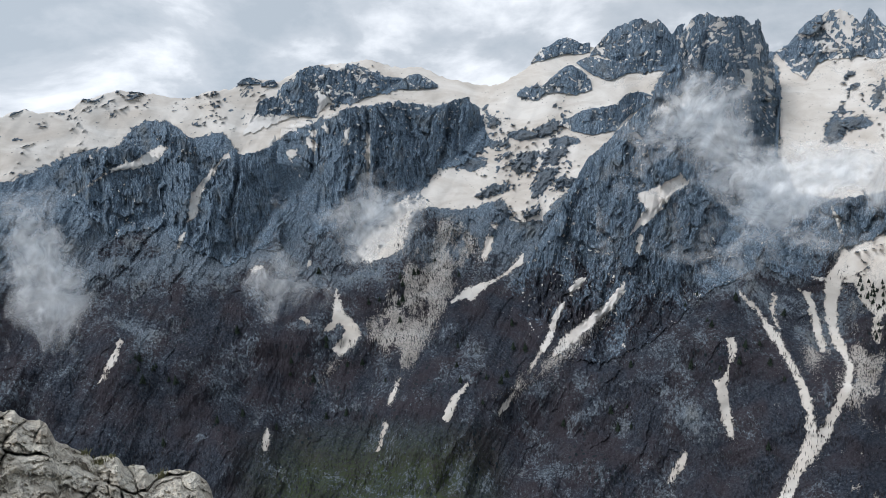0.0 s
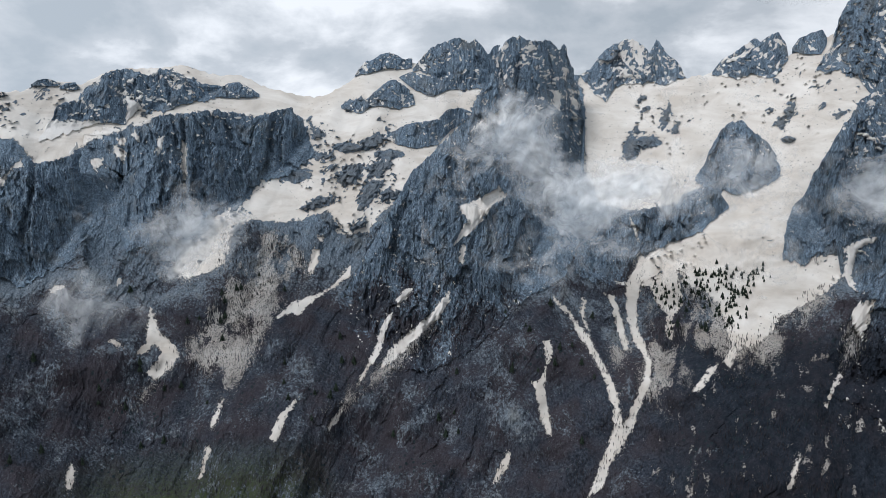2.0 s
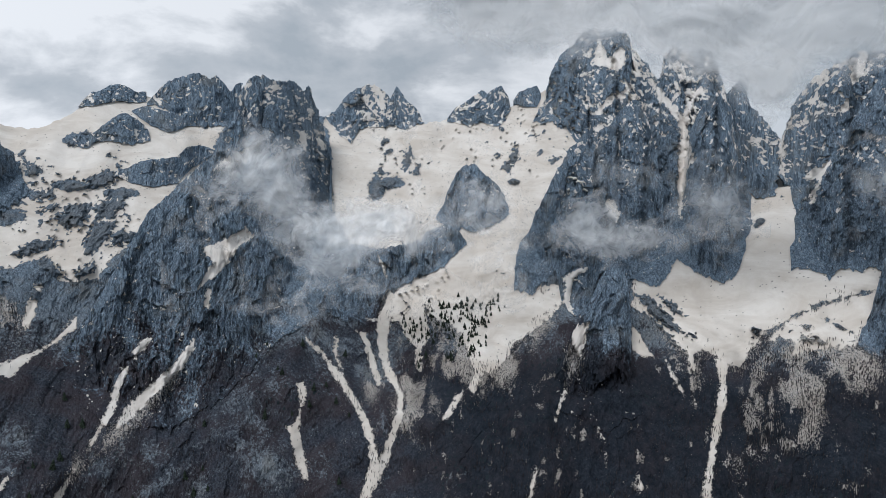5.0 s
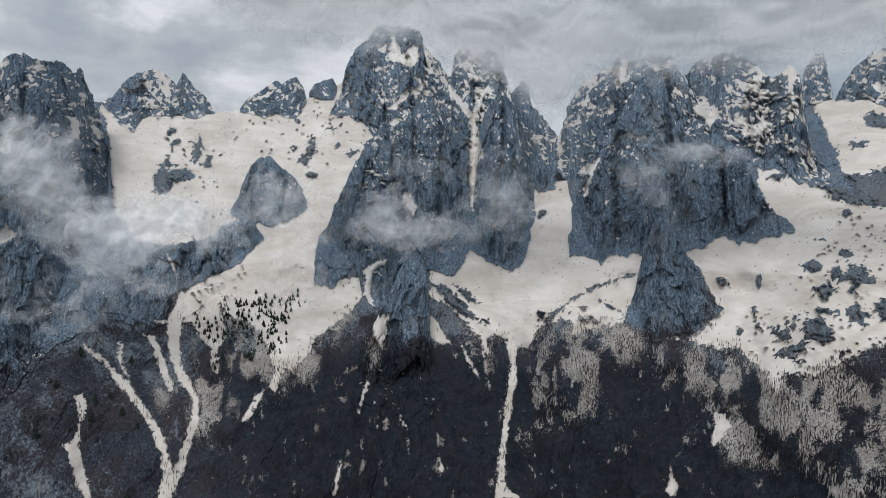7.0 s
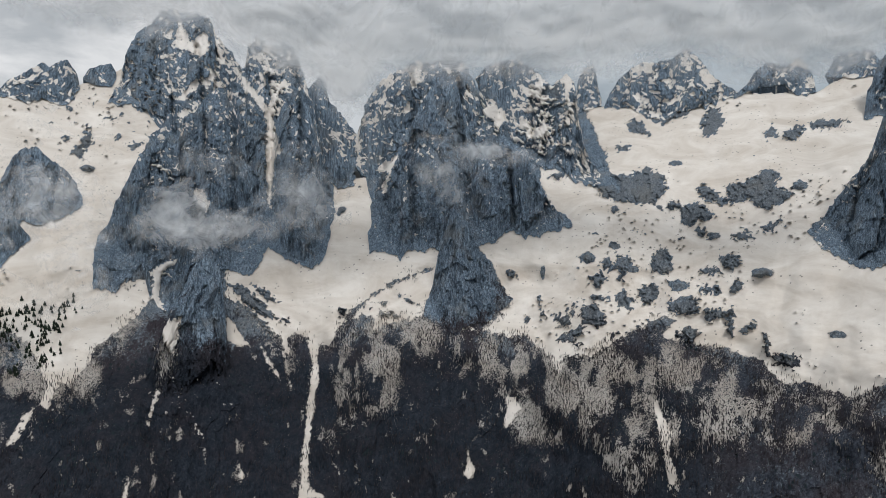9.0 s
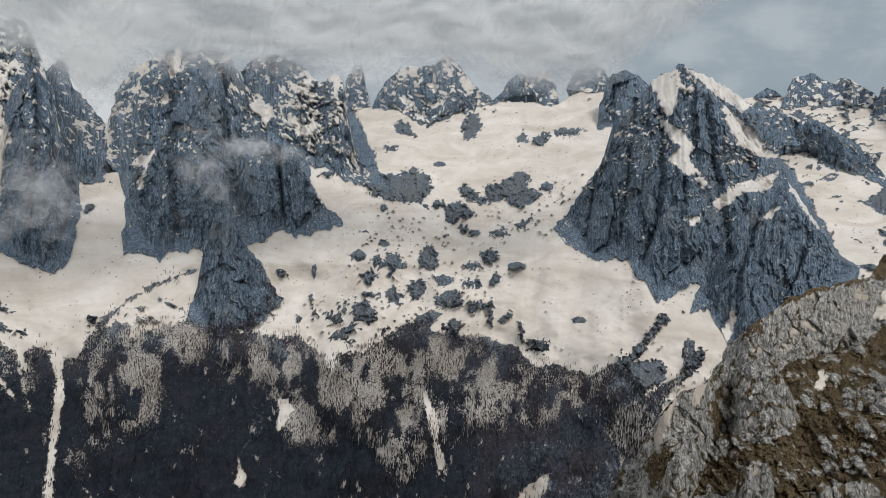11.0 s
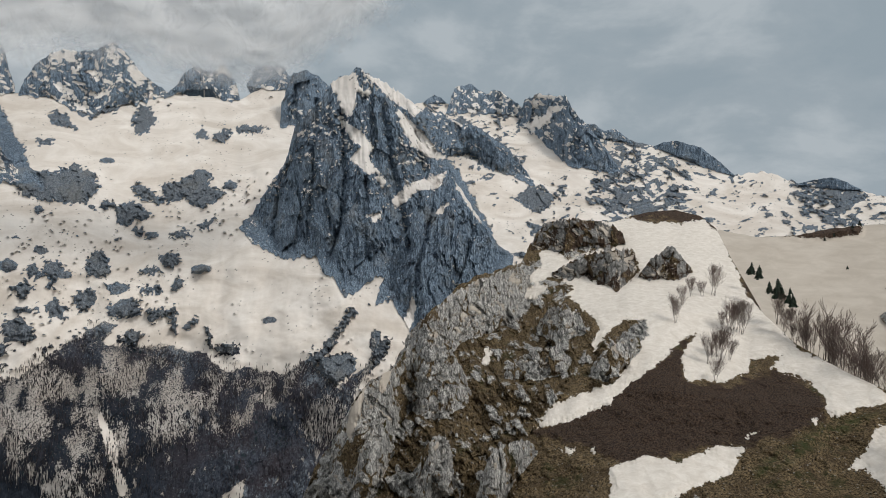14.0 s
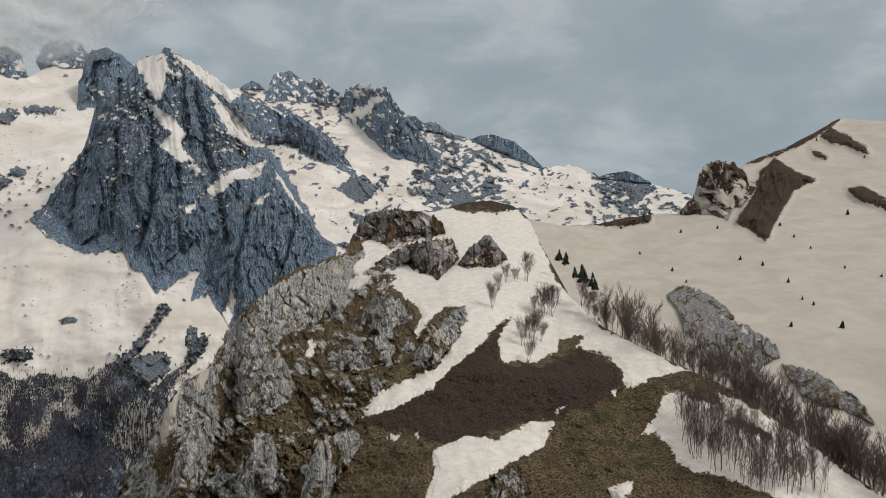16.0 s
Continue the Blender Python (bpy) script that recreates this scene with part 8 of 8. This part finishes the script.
while len(spots) < 75:
    a, e = rng.uniform(-24, 30), rng.uniform(-22, -8)
    if value_noise(np.array(a * 0.35), np.array(e * 0.5), 91) > 0.55 and snow_cover(np.array([a]), np.array([e]))[0][0] < -0.3:
        spots.append((a, e))
planted(firs, spots, FAR, 25.0, "dark fir among bare woods on the far slope", "tree", "firs of the far slope", 6)


def thicket():
    """The denser beeches behind the edge of the ridge and in the grove, past those that stand apart."""
    gen = np.random.default_rng(71)
    verts, faces, count = [], [], 0
    shapes = []
    for kind in single:
        meshes = [c.data for c in kind.children]
        vs, fs, k = [], [], 0
        for me in meshes:
            v = np.zeros(len(me.vertices) * 3)
            me.vertices.foreach_get("co", v)
            f = np.zeros(len(me.loops), int)
            me.loops.foreach_get("vertex_index", f)
            vs.append(v.reshape(-1, 3)), fs.append(f.reshape(-1, 4) + k)
            k += len(me.vertices)
        shapes.append((np.concatenate(vs), np.concatenate(fs)))
    spots = []
    for _ in range(150):
        t = gen.uniform(0.1, 1.0) * run[-1]
        a, e = np.interp(t, run, line[:, 0]), np.interp(t, run, line[:, 1])
        spots.append((a + gen.normal(0, 0.2), e + 0.15 - abs(gen.normal(0, 0.15)), 8.6))
    while len(spots) < 260:
        a, e = gen.uniform(ga.min(), ga.max()), gen.uniform(ge.min(), ge.max())
        if inside(GROVE, np.array([a]), np.array([e]))[0] > 0.1:
            spots.append((a, e, 5.0))
    for i, (a, e, tall) in enumerate(spots):
        v, f = shapes[i % len(shapes)]
        c = gen.uniform(0, 6.283)
        size = tall * gen.uniform(0.6, 1.15)
        turn = np.array([[math.cos(c), -math.sin(c), 0], [math.sin(c), math.cos(c), 0], [0, 0, 1]])
        r = float(SPUR.at(a, e)) + 0.3
        root = place(a, e, r) if tall < 6 else place(a, e, r) * (1 + 5.5 / r) - np.array([0, 0, 3.6])
        verts.append(v @ turn.T * size + root)
        faces.append(f + count)
        count += len(v)
    me = bpy.data.meshes.new("beech_thicket")
    v, f = np.concatenate(verts), np.concatenate(faces)
    me.vertices.add(len(v))
    me.vertices.foreach_set("co", v.reshape(-1).astype(np.float32))
    me.loops.add(f.size)
    me.loops.foreach_set("vertex_index", f.reshape(-1).astype(np.int32))
    me.polygons.add(len(f))
    me.polygons.foreach_set("loop_start", np.arange(0, f.size, 4, dtype=np.int32))
    me.update(calc_edges=True)
    me.materials.append(TWIG)
    tagged(new("beech_thicket", me), "dense brown thicket of leafless beeches behind the ridge's edge", "woods", "", "stuff")


thicket()
for kind in single + clump + firs:
    for ob in (*kind.children, kind):
        bpy.data.objects.remove(ob)


def bare_woods():
    """Leafless beech woods over the far slope: thousands of slim upright crowns."""
    gen = np.random.default_rng(41)
    n = 150000
    a, e = gen.uniform(-33, 112, n), gen.uniform(-27, -4, n)
    u, w = np.radians(a) * REACH, np.radians(e) * REACH
    field, fray, mottle, main, gully = snow_cover(a, e)
    zone = speckle_zone(a, e)
    stand = fbm(u / 70, w / 70, 93, 4, 0.6)
    rim = np.clip(0.5 - np.abs(main + 0.2) / 1.6, 0, 1) * (e < -5)
    odds = np.where(field > 0.6, 0.0, np.clip((-8 - e) / 8, 0, 1) * 0.35)
    odds = np.maximum(odds, np.maximum(zone * (field < 0.6), rim * 0.9)) * np.clip(stand * 5 - 1.9, 0, 1)
    keep = gen.uniform(0, 1, n) < odds
    a, e = a[keep], e[keep]
    n = len(a)
    foot = place(a, e, FAR.at(a, e) - 1.0)
    tall, wide = gen.uniform(6, 16, n), gen.uniform(0.5, 1.15, n)
    lean = gen.normal(0, 0.06, (n, 2))
    turn = gen.uniform(0, 6.283, n)
    verts = np.zeros((n, 5, 3))
    verts[:, 0], verts[:, 4] = foot - np.array([0, 0, 1.5]), foot
    verts[:, 4, :2] += lean * tall[:, None]
    verts[:, 4, 2] += tall
    for i in range(3):
        c = turn + 2.0944 * i
        verts[:, 1 + i] = foot + np.stack([np.cos(c) * wide + lean[:, 0] * tall * 0.5, np.sin(c) * wide + lean[:, 1] * tall * 0.5, tall * 0.55], -1)
    one = np.array([(0, 2, 1), (0, 3, 2), (0, 1, 3), (1, 2, 4), (2, 3, 4), (3, 1, 4)])
    faces = (one[None] + 5 * np.arange(n)[:, None, None]).reshape(-1, 3)
    me = bpy.data.meshes.new("bare_woods")
    me.from_pydata(verts.reshape(-1, 3).tolist(), [], faces.tolist())
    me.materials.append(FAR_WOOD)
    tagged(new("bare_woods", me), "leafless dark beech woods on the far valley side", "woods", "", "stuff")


bare_woods()


# ---- clouds: mist in several thin curled layers ----
def wisp(label, puffs):
    p = np.array(puffs)
    mid_a, mid_e = p[:, 0].mean(), p[:, 1].mean()
    lie = float(min(FAR.at(q[0], q[1]) for q in puffs)) - 330
    base = tagged(new("cloud"), label, "cloud", "cloud wisps")
    base.location = place(mid_a, mid_e, lie).tolist()
    reach = 1.8
    a1 = np.arange((p[:, 0] - reach * p[:, 2]).min(), (p[:, 0] + reach * p[:, 2]).max(), 0.2)
    e1 = np.arange((p[:, 1] - reach * p[:, 3]).min(), (p[:, 1] + reach * p[:, 3]).max(), 0.2)
    a, e = np.meshgrid(a1, e1)
    wa2, we2 = a + 2.4 * (fbm(a * 0.45, e * 0.6, 720, 4) - 0.5), e + 1.8 * (fbm(a * 0.5, e * 0.6, 730, 4) - 0.5)
    for layer in range(2):
        thick = np.full(a.shape, -1.0)
        for pa, pe, wa, we, dense in puffs:
            q = np.hypot((wa2 - pa) / wa, (we2 - pe) / we)
            thick = np.maximum(thick, 0.6 * thick + np.clip((1.0 - q / 1.75) * 1.0 * dense, 0, 2))
            thick = np.where(q < 1.75, np.maximum(thick, (1.0 - q / 1.75) * 1.15 * dense - 0.22), thick)
        depth = lie - 60 + layer * 130 + 60 * (1 - np.clip(thick, 0, 1)) * (1 - 2 * layer) + 90 * (fbm(a * 0.8, e * 0.8, 700 + layer + len(label), 4) - 0.5)
        sheet("veil", place(a, e, depth) - np.array(base.location), dict(thick=thick), MIST, parent=base)


def cloud_bank():
    base = tagged(new("cloud"), "grey cloud bank swallowing the highest peaks", "cloud", "cloud bank")
    base.location = place(65, 12, 2000).tolist()
    h = np.linspace(CLOUD_BASE[0][0] - 6, CLOUD_BASE[-1][0] + 6, 150)
    low = along(CLOUD_BASE, h)
    for layer in range(2):
        s = np.linspace(-1.8, 9, 50)[:, None]
        a, e = np.repeat(h[None], 50, 0), low[None] + s
        r = 1900 + 120 * layer + 120 * (fbm(a / 4, e / 3, 800 + layer, 4) - 0.5)
        ends = np.clip(np.minimum(a - h[0], h[-1] - a) / 7, 0, 1)
        thick = np.minimum(0.80 + s * 0.46, 1.5) * ends - (1 - ends)
        thick = np.where(s > 7, thick - (s - 7), thick)
        sheet("veil", place(a, e, r) - np.array(base.location), dict(thick=thick), BANK, parent=base)


for label, puffs in WISPS:
    wisp(label, puffs)
cloud_bank()
